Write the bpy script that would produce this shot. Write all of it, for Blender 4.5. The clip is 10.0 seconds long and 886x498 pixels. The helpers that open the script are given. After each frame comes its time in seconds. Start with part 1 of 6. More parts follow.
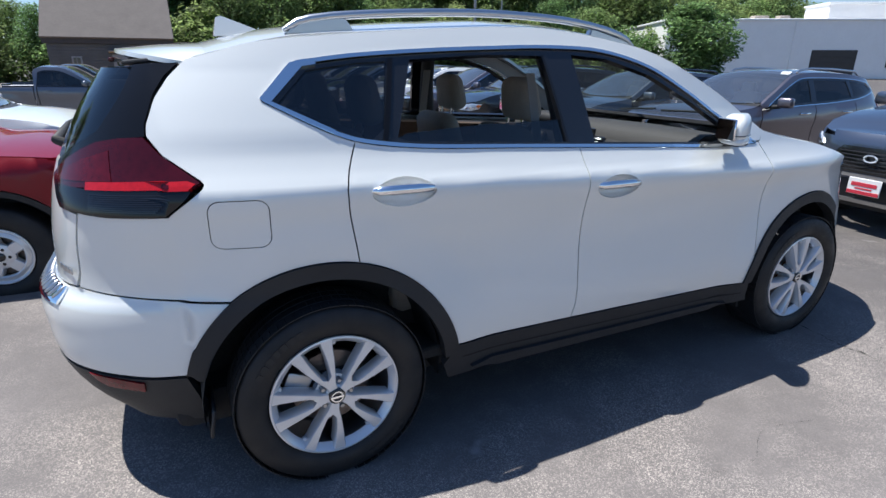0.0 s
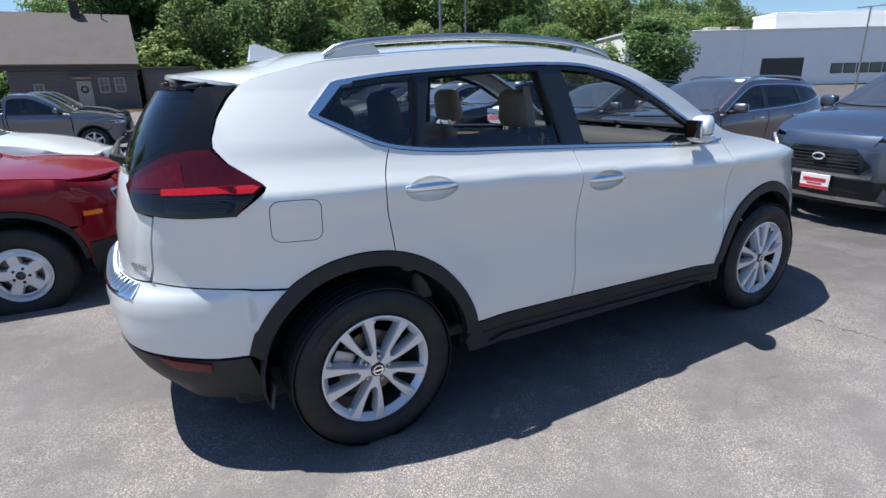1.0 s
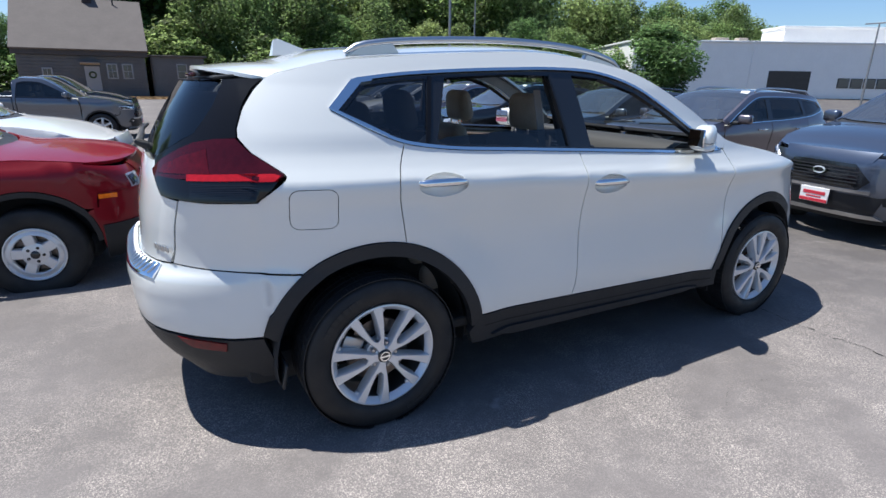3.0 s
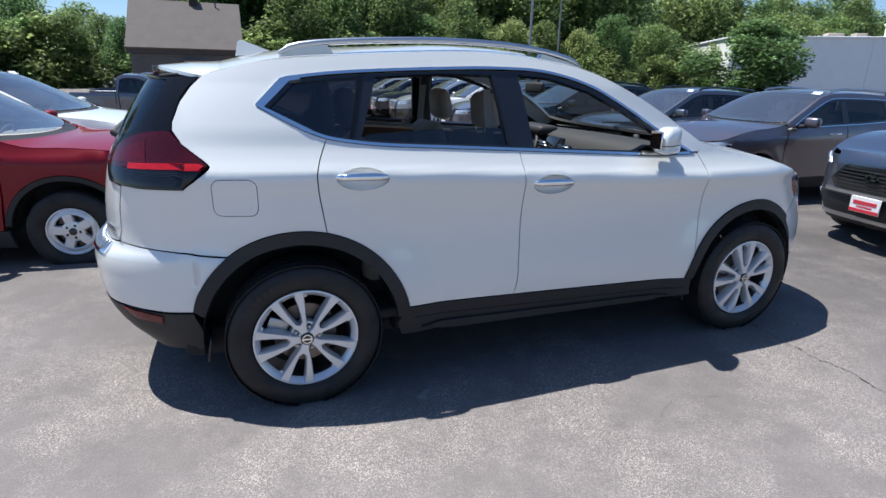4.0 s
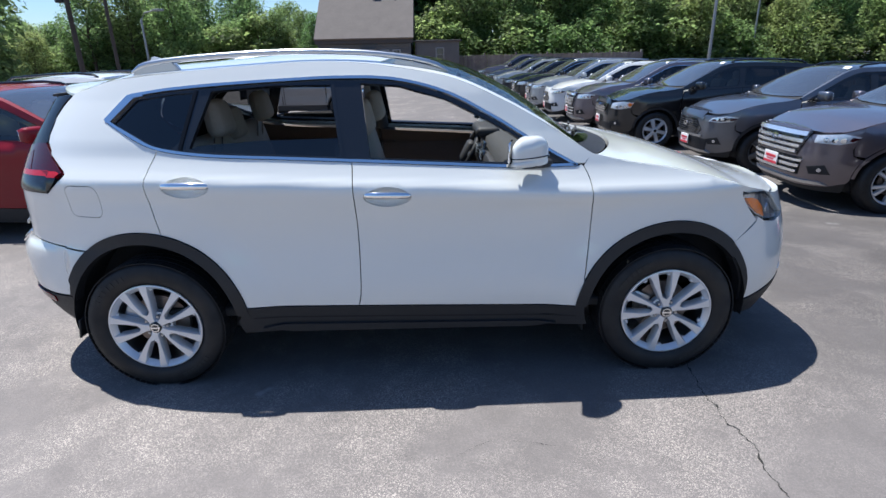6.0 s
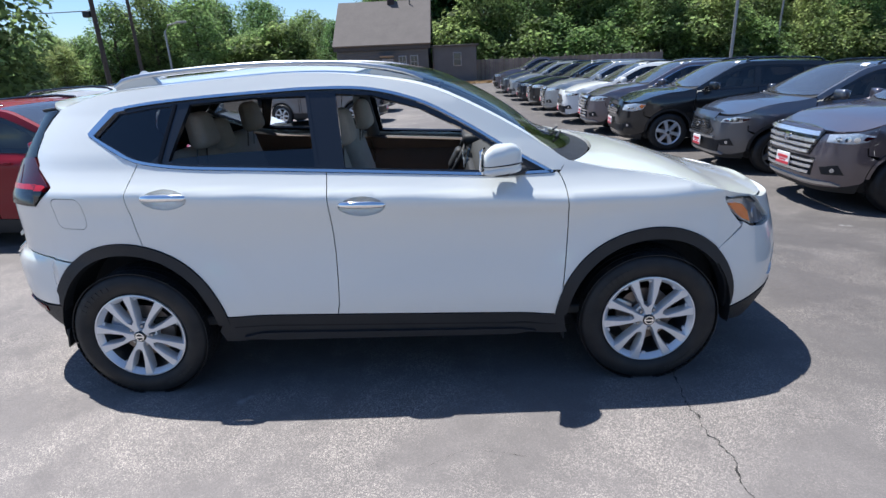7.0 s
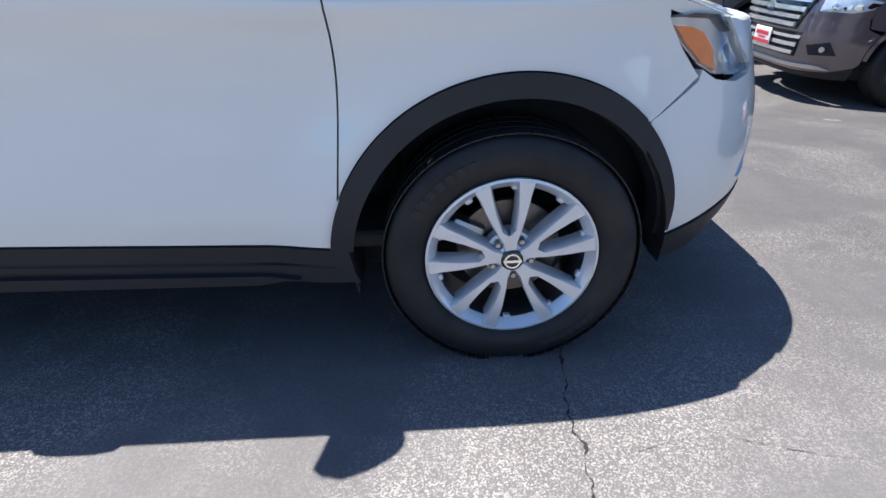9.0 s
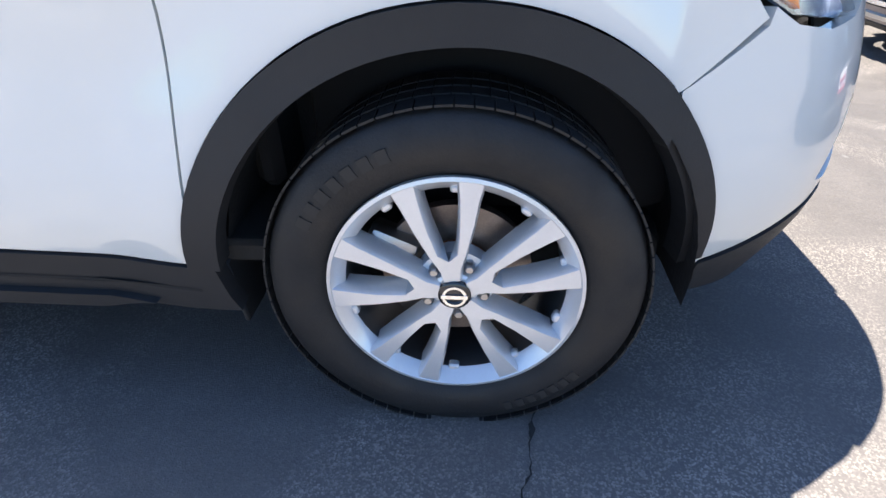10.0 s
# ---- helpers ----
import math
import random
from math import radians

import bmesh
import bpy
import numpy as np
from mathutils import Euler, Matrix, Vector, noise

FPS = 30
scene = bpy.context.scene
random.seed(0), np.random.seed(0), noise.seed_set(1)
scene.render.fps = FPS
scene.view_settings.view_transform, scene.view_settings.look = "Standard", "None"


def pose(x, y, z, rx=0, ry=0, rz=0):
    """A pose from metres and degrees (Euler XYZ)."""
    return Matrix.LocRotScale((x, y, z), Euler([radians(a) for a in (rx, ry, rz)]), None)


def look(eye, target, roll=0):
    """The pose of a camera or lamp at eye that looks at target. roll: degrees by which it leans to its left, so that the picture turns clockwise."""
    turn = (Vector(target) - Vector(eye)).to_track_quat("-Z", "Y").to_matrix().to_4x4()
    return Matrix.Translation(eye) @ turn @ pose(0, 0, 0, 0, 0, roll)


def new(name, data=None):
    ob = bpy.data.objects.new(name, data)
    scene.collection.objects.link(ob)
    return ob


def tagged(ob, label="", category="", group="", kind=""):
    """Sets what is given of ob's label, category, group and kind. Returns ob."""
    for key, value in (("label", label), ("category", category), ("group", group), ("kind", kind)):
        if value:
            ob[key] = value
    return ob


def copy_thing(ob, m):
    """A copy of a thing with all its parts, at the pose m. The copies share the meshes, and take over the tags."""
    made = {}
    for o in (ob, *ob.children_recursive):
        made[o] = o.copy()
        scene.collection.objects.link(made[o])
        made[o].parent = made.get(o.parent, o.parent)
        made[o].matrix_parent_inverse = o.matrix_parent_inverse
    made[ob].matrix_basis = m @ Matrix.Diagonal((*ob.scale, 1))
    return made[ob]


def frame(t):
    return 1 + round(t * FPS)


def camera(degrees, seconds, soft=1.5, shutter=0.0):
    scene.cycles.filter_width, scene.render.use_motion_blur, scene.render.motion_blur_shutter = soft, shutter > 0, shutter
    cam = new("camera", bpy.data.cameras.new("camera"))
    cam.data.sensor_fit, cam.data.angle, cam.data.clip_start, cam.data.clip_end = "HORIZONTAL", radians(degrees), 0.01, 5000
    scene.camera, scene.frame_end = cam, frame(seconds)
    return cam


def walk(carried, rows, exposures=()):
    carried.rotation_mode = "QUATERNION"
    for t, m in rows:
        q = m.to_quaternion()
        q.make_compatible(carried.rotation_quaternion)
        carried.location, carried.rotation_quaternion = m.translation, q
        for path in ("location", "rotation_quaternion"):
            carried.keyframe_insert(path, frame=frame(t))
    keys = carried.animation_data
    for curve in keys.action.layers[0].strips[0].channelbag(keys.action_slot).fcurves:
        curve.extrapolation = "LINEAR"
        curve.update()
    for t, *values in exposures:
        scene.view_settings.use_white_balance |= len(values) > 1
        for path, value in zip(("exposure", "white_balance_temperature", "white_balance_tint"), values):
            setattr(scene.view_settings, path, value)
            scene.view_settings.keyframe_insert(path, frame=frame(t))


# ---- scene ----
cam = camera(78.75, 10.0)
PATH = [
    (0, (-0.400, -1.706, 1.513), (0.431, -0.007, 0.862), 0.19),
    (0.5, (-0.475, -1.857, 1.547), (0.359, -0.160, 0.898), -1.41),
    (1, (-0.734, -1.915, 1.513), (0.194, -0.247, 0.915), -1.39),
    (1.5, (-0.837, -1.919, 1.508), (0.125, -0.278, 0.890), -0.99),
    (2, (-0.857, -1.932, 1.505), (0.127, -0.302, 0.894), -0.59),
    (2.5, (-0.869, -1.919, 1.507), (0.085, -0.265, 0.913), -0.13),
    (3, (-0.817, -1.985, 1.519), (0.111, -0.318, 0.919), 0.90),
    (4.5, (0.253, -2.528, 1.566), (0.731, -0.691, 0.935), 0.65),
    (5, (0.707, -2.602, 1.652), (1.038, -0.747, 0.982), 0.36),
    (5.5, (1.121, -2.563, 1.607), (1.288, -0.680, 0.955), -0.63),
    (6, (1.472, -2.576, 1.667), (1.507, -0.693, 0.992), -1.26),
    (7.5, (1.748, -2.544, 1.680), (1.698, -0.654, 1.027), -2.63),
    (8, (1.896, -2.160, 1.572), (1.897, -0.292, 0.858), -3.48),
    (8.5, (2.212, -1.736, 1.420), (2.301, 0.026, 0.478), -1.86),
    (9, (2.466, -1.287, 1.108), (2.531, 0.460, 0.136), -0.78),
    (9.5, (2.630, -0.966, 0.992), (2.568, 0.760, -0.015), -1.04),
    (10, (2.744, -0.802, 0.972), (2.620, 0.872, -0.116), -0.98),
]
EXPOSURES = [(t, stops, kelvin, 10) for t, stops, kelvin in ((0, 0.50, 5300), (5, 0.50, 5300), (6, 0.60, 5250), (7.5, 0.65, 5250), (8.5, 0.76, 5250), (9.0, 0.98, 5250), (9.5, 1.32, 5400), (10, 1.80, 5750))]
walk(cam, [(t, look(eye, target, roll)) for t, eye, target, roll in PATH], EXPOSURES)

# ---- world, sun ----
SUN = Vector((-0.29, 0.25, 1.0)).normalized()
world = bpy.data.worlds.new("sky")
scene.world = world
world.use_nodes = True
sky = world.node_tree.nodes.new("ShaderNodeTexSky")
sky.sky_type, sky.sun_disc = "NISHITA", False
sky.sun_elevation, sky.sun_rotation = math.asin(SUN.z), math.atan2(SUN.x, SUN.y)
sky.air_density, sky.dust_density, sky.ozone_density = 1.0, 0.3, 2.5
backing = world.node_tree.nodes["Background"]
backing.inputs[1].default_value = 0.080
world.node_tree.links.new(sky.outputs[0], backing.inputs[0])
sun = new("sun", bpy.data.lights.new("sun", "SUN"))
sun.data.energy, sun.data.angle, sun.data.color = 5.9, radians(0.53), (1.0, 0.87, 0.68)
sun.matrix_world = look(SUN * 50, (0, 0, 0))

# ---- materials ----
def node(tree, kind, **inputs):
    n = tree.nodes.new("ShaderNode" + kind)
    for key, value in inputs.items():
        n.inputs[key.replace("_", " ")].default_value = value
    return n


def material(name, colour, rough=0.5, metal=0.0, coat=0.0, coat_ior=1.5, spec=0.5, vary=0.0, scale=8.0, bump=0.0, bump_scale=60.0, rough_vary=0.0, per_object=0.0):
    m = bpy.data.materials.new(name)
    m.use_nodes = True
    t = m.node_tree
    b = t.nodes["Principled BSDF"]
    b.inputs["Base Color"].default_value = (*colour, 1)
    b.inputs["Roughness"].default_value, b.inputs["Metallic"].default_value = rough, metal
    b.inputs["Coat Weight"].default_value, b.inputs["Coat Roughness"].default_value = coat, 0.02
    b.inputs["Specular IOR Level"].default_value, b.inputs["Coat IOR"].default_value = spec, coat_ior
    link = t.links.new
    place = node(t, "TexCoord")
    if vary or per_object:
        big = node(t, "TexNoise", Scale=scale, Detail=6.0, Roughness=0.65)
        fine = node(t, "TexNoise", Scale=scale * 9, Detail=3.0)
        link(place.outputs["Object"], big.inputs["Vector"]), link(place.outputs["Object"], fine.inputs["Vector"])
        mixed = node(t, "Math")
        mixed.operation = "MULTIPLY_ADD"
        link(fine.outputs["Fac"], mixed.inputs[0])
        mixed.inputs[1].default_value = 0.4
        link(big.outputs["Fac"], mixed.inputs[2])
        ramp = node(t, "MapRange")
        ramp.inputs["From Min"].default_value, ramp.inputs["From Max"].default_value = 0.4, 1.0
        ramp.inputs["To Min"].default_value, ramp.inputs["To Max"].default_value = 1 - vary, 1 + vary
        link(mixed.outputs[0], ramp.inputs["Value"])
        value = ramp.outputs[0]
        if per_object:
            info = node(t, "ObjectInfo")
            each = node(t, "MapRange")
            each.inputs["To Min"].default_value, each.inputs["To Max"].default_value = 1 - per_object, 1 + per_object
            link(info.outputs["Random"], each.inputs["Value"])
            both = node(t, "Math")
            both.operation = "MULTIPLY"
            link(value, both.inputs[0]), link(each.outputs[0], both.inputs[1])
            value = both.outputs[0]
        tint = node(t, "VectorMath")
        tint.operation = "SCALE"
        tint.inputs[0].default_value = colour
        link(value, tint.inputs["Scale"])
        link(tint.outputs[0], b.inputs["Base Color"])
    if rough_vary:
        smudge = node(t, "TexNoise", Scale=scale * 0.7, Detail=5.0)
        link(place.outputs["Object"], smudge.inputs["Vector"])
        span = node(t, "MapRange")
        span.inputs["From Min"].default_value, span.inputs["From Max"].default_value = 0.3, 0.7
        span.inputs["To Min"].default_value, span.inputs["To Max"].default_value = max(0, rough - rough_vary), rough + rough_vary
        link(smudge.outputs["Fac"], span.inputs["Value"]), link(span.outputs[0], b.inputs["Roughness"])
    if bump:
        grain = node(t, "TexNoise", Scale=bump_scale, Detail=4.0)
        link(place.outputs["Object"], grain.inputs["Vector"])
        relief = node(t, "Bump", Strength=bump, Distance=0.01)
        link(grain.outputs["Fac"], relief.inputs["Height"]), link(relief.outputs[0], b.inputs["Normal"])
    return m


def glass(name, tint, gloss=0.0, ior=1.5, dust_haze=0.0):
    """A pane: what is behind it shows in its tint, and it mirrors by the angle."""
    m = bpy.data.materials.new(name)
    m.use_nodes = True
    t = m.node_tree
    t.nodes.remove(t.nodes["Principled BSDF"])
    clear, shine, mix, facing = node(t, "BsdfTransparent"), node(t, "BsdfGlossy"), node(t, "MixShader"), node(t, "LayerWeight", Blend=0.5)
    steep, fres = node(t, "Math"), node(t, "MapRange")
    steep.operation = "POWER"
    steep.inputs[1].default_value = 5.0
    fres.inputs["To Min"].default_value = ((ior - 1) / (ior + 1)) ** 2
    t.links.new(facing.outputs["Facing"], steep.inputs[0]), t.links.new(steep.outputs[0], fres.inputs["Value"])
    clear.inputs[0].default_value = (*tint, 1)
    shine.inputs["Roughness"].default_value = gloss
    t.links.new(fres.outputs[0], mix.inputs[0])
    t.links.new(clear.outputs[0], mix.inputs[1]), t.links.new(shine.outputs[0], mix.inputs[2])
    # pale dust film, also set to brighten the pane like reflected sky
    film, chalk = node(t, "MixShader"), node(t, "BsdfDiffuse")
    film.inputs[0].default_value = dust_haze
    chalk.inputs[0].default_value = (0.62, 0.63, 0.62, 1)
    t.links.new(mix.outputs[0], film.inputs[1]), t.links.new(chalk.outputs[0], film.inputs[2])
    t.links.new((film if dust_haze else mix).outputs[0], t.nodes["Material Output"].inputs[0])
    return m


M = dict(
    white=material("pearl_white_paint", (0.68, 0.69, 0.665), 0.30, coat=1.0, coat_ior=1.9, vary=0.006, scale=1.5),
    black_gloss=material("black_gloss_trim", (0.012, 0.013, 0.016), 0.12, coat=0.4),
    plastic=material("dark_grained_plastic", (0.020, 0.0205, 0.0225), 0.55, spec=0.35, vary=0.15, scale=5, bump=0.15, bump_scale=500, rough_vary=0.08),
    trim_dull=material("black_pillar_trim", (0.006, 0.006, 0.007), 0.2, spec=0.3),
    liner=material("wheel_arch_liner", (0.014, 0.014, 0.015), 0.85, vary=0.4, scale=9, bump=0.3, bump_scale=90),
    chrome=material("chrome", (0.86, 0.87, 0.88), 0.06, metal=1.0),
    satin=material("satin_silver_trim", (0.55, 0.56, 0.58), 0.28, metal=1.0),
    alloy=material("silver_alloy_paint", (0.66, 0.67, 0.69), 0.30, metal=0.45, coat=0.6, vary=0.05, scale=20),
    alloy_dark=material("dark_and_shaded_alloy", (0.16, 0.165, 0.175), 0.35, metal=0.8, vary=0.08, scale=20),
    rubber=material("tyre_rubber", (0.013, 0.013, 0.014), 0.6, spec=0.4, vary=0.25, scale=14, bump=0.12, bump_scale=220, rough_vary=0.15),
    rubber_dull=material("tyre_lettering", (0.016, 0.0155, 0.0155), 0.68),
    iron=material("brake_disc_iron", (0.20, 0.17, 0.15), 0.4, metal=0.8, vary=0.3, scale=30),
    rust=material("rusty_hub", (0.22, 0.075, 0.025), 0.8, vary=0.5, scale=40),
    steel=material("zinc_steel", (0.42, 0.42, 0.43), 0.35, metal=1.0),
    red_lens=material("red_lamp_lens", (0.105, 0.002, 0.005), 0.12, spec=0.3, coat=0.25, vary=0.45, scale=45),
    red_dark=material("smoked_red_lens", (0.042, 0.002, 0.005), 0.12, spec=0.3, coat=0.25, vary=0.3, scale=45),
    red_mid=material("mid_red_lens", (0.066, 0.002, 0.005), 0.12, spec=0.3, coat=0.25, vary=0.45, scale=45),
    red_bar=material("bright_red_reflector", (0.36, 0.007, 0.012), 0.2, spec=0.3, coat=0.25, vary=0.3, scale=60),
    smoke_black=material("black_smoked_lens", (0.006, 0.006, 0.007), 0.14, spec=0.35, coat=0.2),
    smoke=material("smoked_lamp_lens", (0.020, 0.021, 0.024), 0.10, coat=0.5),
    amber=material("amber_reflector", (0.88, 0.20, 0.006), 0.2, coat=1.0, vary=0.25, scale=60),
    lamp_inner=material("lamp_reflector_bowl", (0.62, 0.64, 0.68), 0.12, metal=0.9, vary=0.2, scale=25),
    led=material("lamp_white_plastic", (0.75, 0.76, 0.78), 0.3, coat=0.6),
    beige=material("beige_cloth_seat", (0.40, 0.34, 0.27), 0.85, vary=0.12, scale=12, bump=0.25, bump_scale=300),
    grey_trim=material("grey_cabin_trim", (0.33, 0.31, 0.28), 0.8, vary=0.06, scale=10, bump=0.1, bump_scale=300),
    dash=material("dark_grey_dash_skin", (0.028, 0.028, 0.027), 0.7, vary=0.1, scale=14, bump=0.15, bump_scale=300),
    door_card=material("dark_brown_door_card", (0.085, 0.06, 0.045), 0.8, vary=0.1, scale=12, bump=0.2, bump_scale=300),
    dark_trim=material("black_cabin_trim", (0.02, 0.02, 0.021), 0.6, vary=0.15, scale=14, bump=0.1, bump_scale=400),
    # paler than the dark dash: sunlight put into the colour to brighten parked windscreens
    dash_sunlit=material("sunlit_grey_dash_skin", (0.30, 0.30, 0.29), 0.75, vary=0.1, scale=14, bump=0.15, bump_scale=300),
    carpet=material("dark_carpet", (0.03, 0.028, 0.026), 0.95, vary=0.3, scale=40, bump=0.4, bump_scale=400),
    privacy=glass("privacy_glass", (0.16, 0.165, 0.17), 0.0, 1.8),
    clear=glass("clear_glass", (0.72, 0.80, 0.77)),
    # parked cars' windscreens: raised mirroring and a pale film stand in for reflected sky
    shield=glass("brightened_windscreen_glass", (0.74, 0.80, 0.79), 0.0, 4.0, 0.045),
    lamp_bright=material("bright_lamp_reflector", (0.72, 0.74, 0.78), 0.28, metal=0.35, coat=0.8, vary=0.25, scale=30),
    chrome_bar=material("chrome_grille_bar", (0.88, 0.88, 0.89), 0.24, metal=0.85),
    lens=glass("clear_lens", (0.90, 0.92, 0.94)),
    mirror=material("mirror_glass", (0.9, 0.9, 0.9), 0.01, metal=1.0),
    shell=material("dark_inner_shell", (0.012, 0.012, 0.013), 0.9),
    plate_white=material("plate_white_card", (0.74, 0.73, 0.72), 0.45, vary=0.03, scale=30),
    plate_red=material("plate_red_print", (0.50, 0.03, 0.05), 0.45),
    sticker=material("white_paper_tag", (0.8, 0.8, 0.78), 0.6),
)


# ---- mesh helpers ----
from mathutils.geometry import delaunay_2d_cdt


def part(name, data, mat, parent=None, label="", at=None):
    """One mesh object, of a bmesh or of (verts, faces[, normals]), under a thing or a part."""
    me = bpy.data.meshes.new(name)
    if isinstance(data, tuple):
        me.from_pydata(data[0], [], data[1])
        if len(data) > 2:
            me.shade_smooth()
            me.normals_split_custom_set_from_vertices(data[2])
    else:
        data.to_mesh(me)
        data.free()
    for one in mat if isinstance(mat, (list, tuple)) else (mat,):
        me.materials.append(one)
    ob = new(name, me)
    if at is not None:
        ob.matrix_basis = at
    if parent:
        ob.parent = parent
    if label:
        ob["label"] = label
    return ob


def thing(name, label, category, at=None, group="", kind=""):
    ob = new(name)
    if at is not None:
        ob.matrix_basis = at
    return tagged(ob, label, category, group, kind)


def smooth(bm, degrees=40):
    limit = radians(degrees)
    for fc in bm.faces:
        fc.smooth = True
    for e in bm.edges:
        e.smooth = e.is_manifold and e.calc_face_angle(0) < limit
    return bm


def add_box(bm, size, at=(0, 0, 0), bevel=0.0, segments=2, turn=(0, 0, 0), taper=None):
    """A bevelled box; taper: the top's size over the bottom's, in x and y."""
    made = bmesh.ops.create_cube(bm, size=1.0)["verts"]
    for v in made:
        v.co = Vector((v.co.x * size[0], v.co.y * size[1], v.co.z * size[2]))
        if taper and v.co.z > 0:
            v.co.x *= taper[0]
            v.co.y *= taper[1]
    if bevel:
        edges = list({e for v in made for e in v.link_edges})
        got = bmesh.ops.bevel(bm, geom=edges, offset=bevel, segments=segments, profile=0.5, affect="EDGES")
        made = list({v for f in got["faces"] for v in f.verts} | {v for v in made if v.is_valid})
    bmesh.ops.transform(bm, matrix=pose(*at, *turn), verts=made)
    return bm


def box(size, at=(0, 0, 0), bevel=0.0, segments=2, turn=(0, 0, 0), taper=None):
    return smooth(add_box(bmesh.new(), size, at, bevel, segments, turn, taper))


def add_lathe(bm, profile, steps=32, m=Matrix(), closed=False):
    """Turns (r, y) pairs round the y axis."""
    rings = []
    for r, y in profile:
        rings.append([bm.verts.new(m @ Vector((r * math.cos(a), y, r * math.sin(a)))) for a in np.linspace(0, 2 * math.pi, steps, endpoint=False)])
    pairs = list(zip(rings, rings[1:])) + ([(rings[-1], rings[0])] if closed else [])
    for one, two in pairs:
        for k in range(steps):
            bm.faces.new((one[k], one[(k + 1) % steps], two[(k + 1) % steps], two[k]))
    return bm


def lathe(profile, steps=32, m=Matrix(), degrees=35, closed=False):
    bm = add_lathe(bmesh.new(), profile, steps, m, closed)
    bmesh.ops.remove_doubles(bm, verts=bm.verts, dist=1e-5)
    bmesh.ops.recalc_face_normals(bm, faces=bm.faces)
    return smooth(bm, degrees)


def add_tube(bm, points, radius, steps=8, flat=1.0):
    """A tube along points; radius may be a list; flat squeezes it in z."""
    points = [Vector(p) for p in points]
    rings = []
    for k, p in enumerate(points):
        way = (points[min(k + 1, len(points) - 1)] - points[max(k - 1, 0)]).normalized()
        side = way.cross(Vector((0, 0, 1)) if abs(way.z) < 0.95 else Vector((1, 0, 0))).normalized()
        up = side.cross(way)
        r = radius[k] if isinstance(radius, (list, tuple)) else radius
        rings.append([bm.verts.new(p + r * (math.cos(a) * side + flat * math.sin(a) * up)) for a in np.linspace(0, 2 * math.pi, steps, endpoint=False)])
    for one, two in zip(rings, rings[1:]):
        for k in range(steps):
            bm.faces.new((one[k], one[(k + 1) % steps], two[(k + 1) % steps], two[k]))
    bm.faces.new(rings[0]), bm.faces.new(rings[-1][::-1])
    return bm


def tube(points, radius, steps=8, flat=1.0):
    bm = add_tube(bmesh.new(), points, radius, steps, flat)
    bmesh.ops.recalc_face_normals(bm, faces=bm.faces)
    return smooth(bm, 60)


def curve_through(points, step=0.03):
    """A smooth line through points, evenly sampled."""
    p = np.array(points, float)
    if len(p) < 3:
        n = max(2, int(np.linalg.norm(p[-1] - p[0]) / step) + 1)
        return p[0] + (p[-1] - p[0]) * np.linspace(0, 1, n)[:, None]
    q = np.vstack([2 * p[0] - p[1], p, 2 * p[-1] - p[-2]])
    out = []
    for a, b, c, d in zip(q, q[1:], q[2:], q[3:]):
        n = max(1, int(np.linalg.norm(c - b) / step))
        for t in np.arange(n) / n:
            out.append(0.5 * (2 * b + (c - a) * t + (2 * a - 5 * b + 4 * c - d) * t * t + (3 * b - a - 3 * c + d) * t**3))
    return np.array(out + [p[-1]])


def table(points):
    """A smooth function of one number from pairs."""
    p = np.array(points, float)
    p = p[np.argsort(p[:, 0])]
    slope = np.gradient(p[:, 1], p[:, 0])
    fine = np.linspace(p[0, 0], p[-1, 0], 600)
    k = np.clip(np.searchsorted(p[:, 0], fine) - 1, 0, len(p) - 2)
    h = p[k + 1, 0] - p[k, 0]
    t = (fine - p[k, 0]) / h
    y = (2 * t**3 - 3 * t**2 + 1) * p[k, 1] + (t**3 - 2 * t**2 + t) * h * slope[k] + (-2 * t**3 + 3 * t**2) * p[k + 1, 1] + (t**3 - t**2) * h * slope[k + 1]
    return lambda v: np.interp(v, fine, y)


def within(loop, p):
    """Which of the points p lie inside the closed loop."""
    a, b = loop, np.roll(loop, -1, 0)
    x, y = p[:, :1], p[:, 1:]
    crossed = (a[:, 1] > y) != (b[:, 1] > y)
    with np.errstate(divide="ignore", invalid="ignore"):
        at = (b[:, 0] - a[:, 0]) * (y - a[:, 1]) / (b[:, 1] - a[:, 1]) + a[:, 0]
    return (crossed & (x < at)).sum(1) % 2 == 1


def dense(loop, step):
    loop = np.array(loop, float)
    out = []
    for a, b in zip(loop, np.roll(loop, -1, 0)):
        d = np.linalg.norm(b - a)
        if d < 1e-6:
            continue
        n = max(1, int(math.ceil(d / step)))
        out += [a + (b - a) * k / n for k in range(n)]
    return np.array(out)


def shrunk(loop, gap):
    """The loop moved inwards by gap."""
    loop = np.array(loop, float)
    area = 0.5 * np.sum(loop[:, 0] * np.roll(loop[:, 1], -1) - np.roll(loop[:, 0], -1) * loop[:, 1])
    d1, d2 = loop - np.roll(loop, 1, 0), np.roll(loop, -1, 0) - loop
    n = np.stack([-(d1 / (np.linalg.norm(d1, axis=1, keepdims=True) + 1e-9) + d2 / (np.linalg.norm(d2, axis=1, keepdims=True) + 1e-9))[:, 1],
                  (d1 / (np.linalg.norm(d1, axis=1, keepdims=True) + 1e-9) + d2 / (np.linalg.norm(d2, axis=1, keepdims=True) + 1e-9))[:, 0]], 1)
    n /= np.linalg.norm(n, axis=1, keepdims=True) + 1e-9
    return loop + n * gap * (1 if area > 0 else -1)


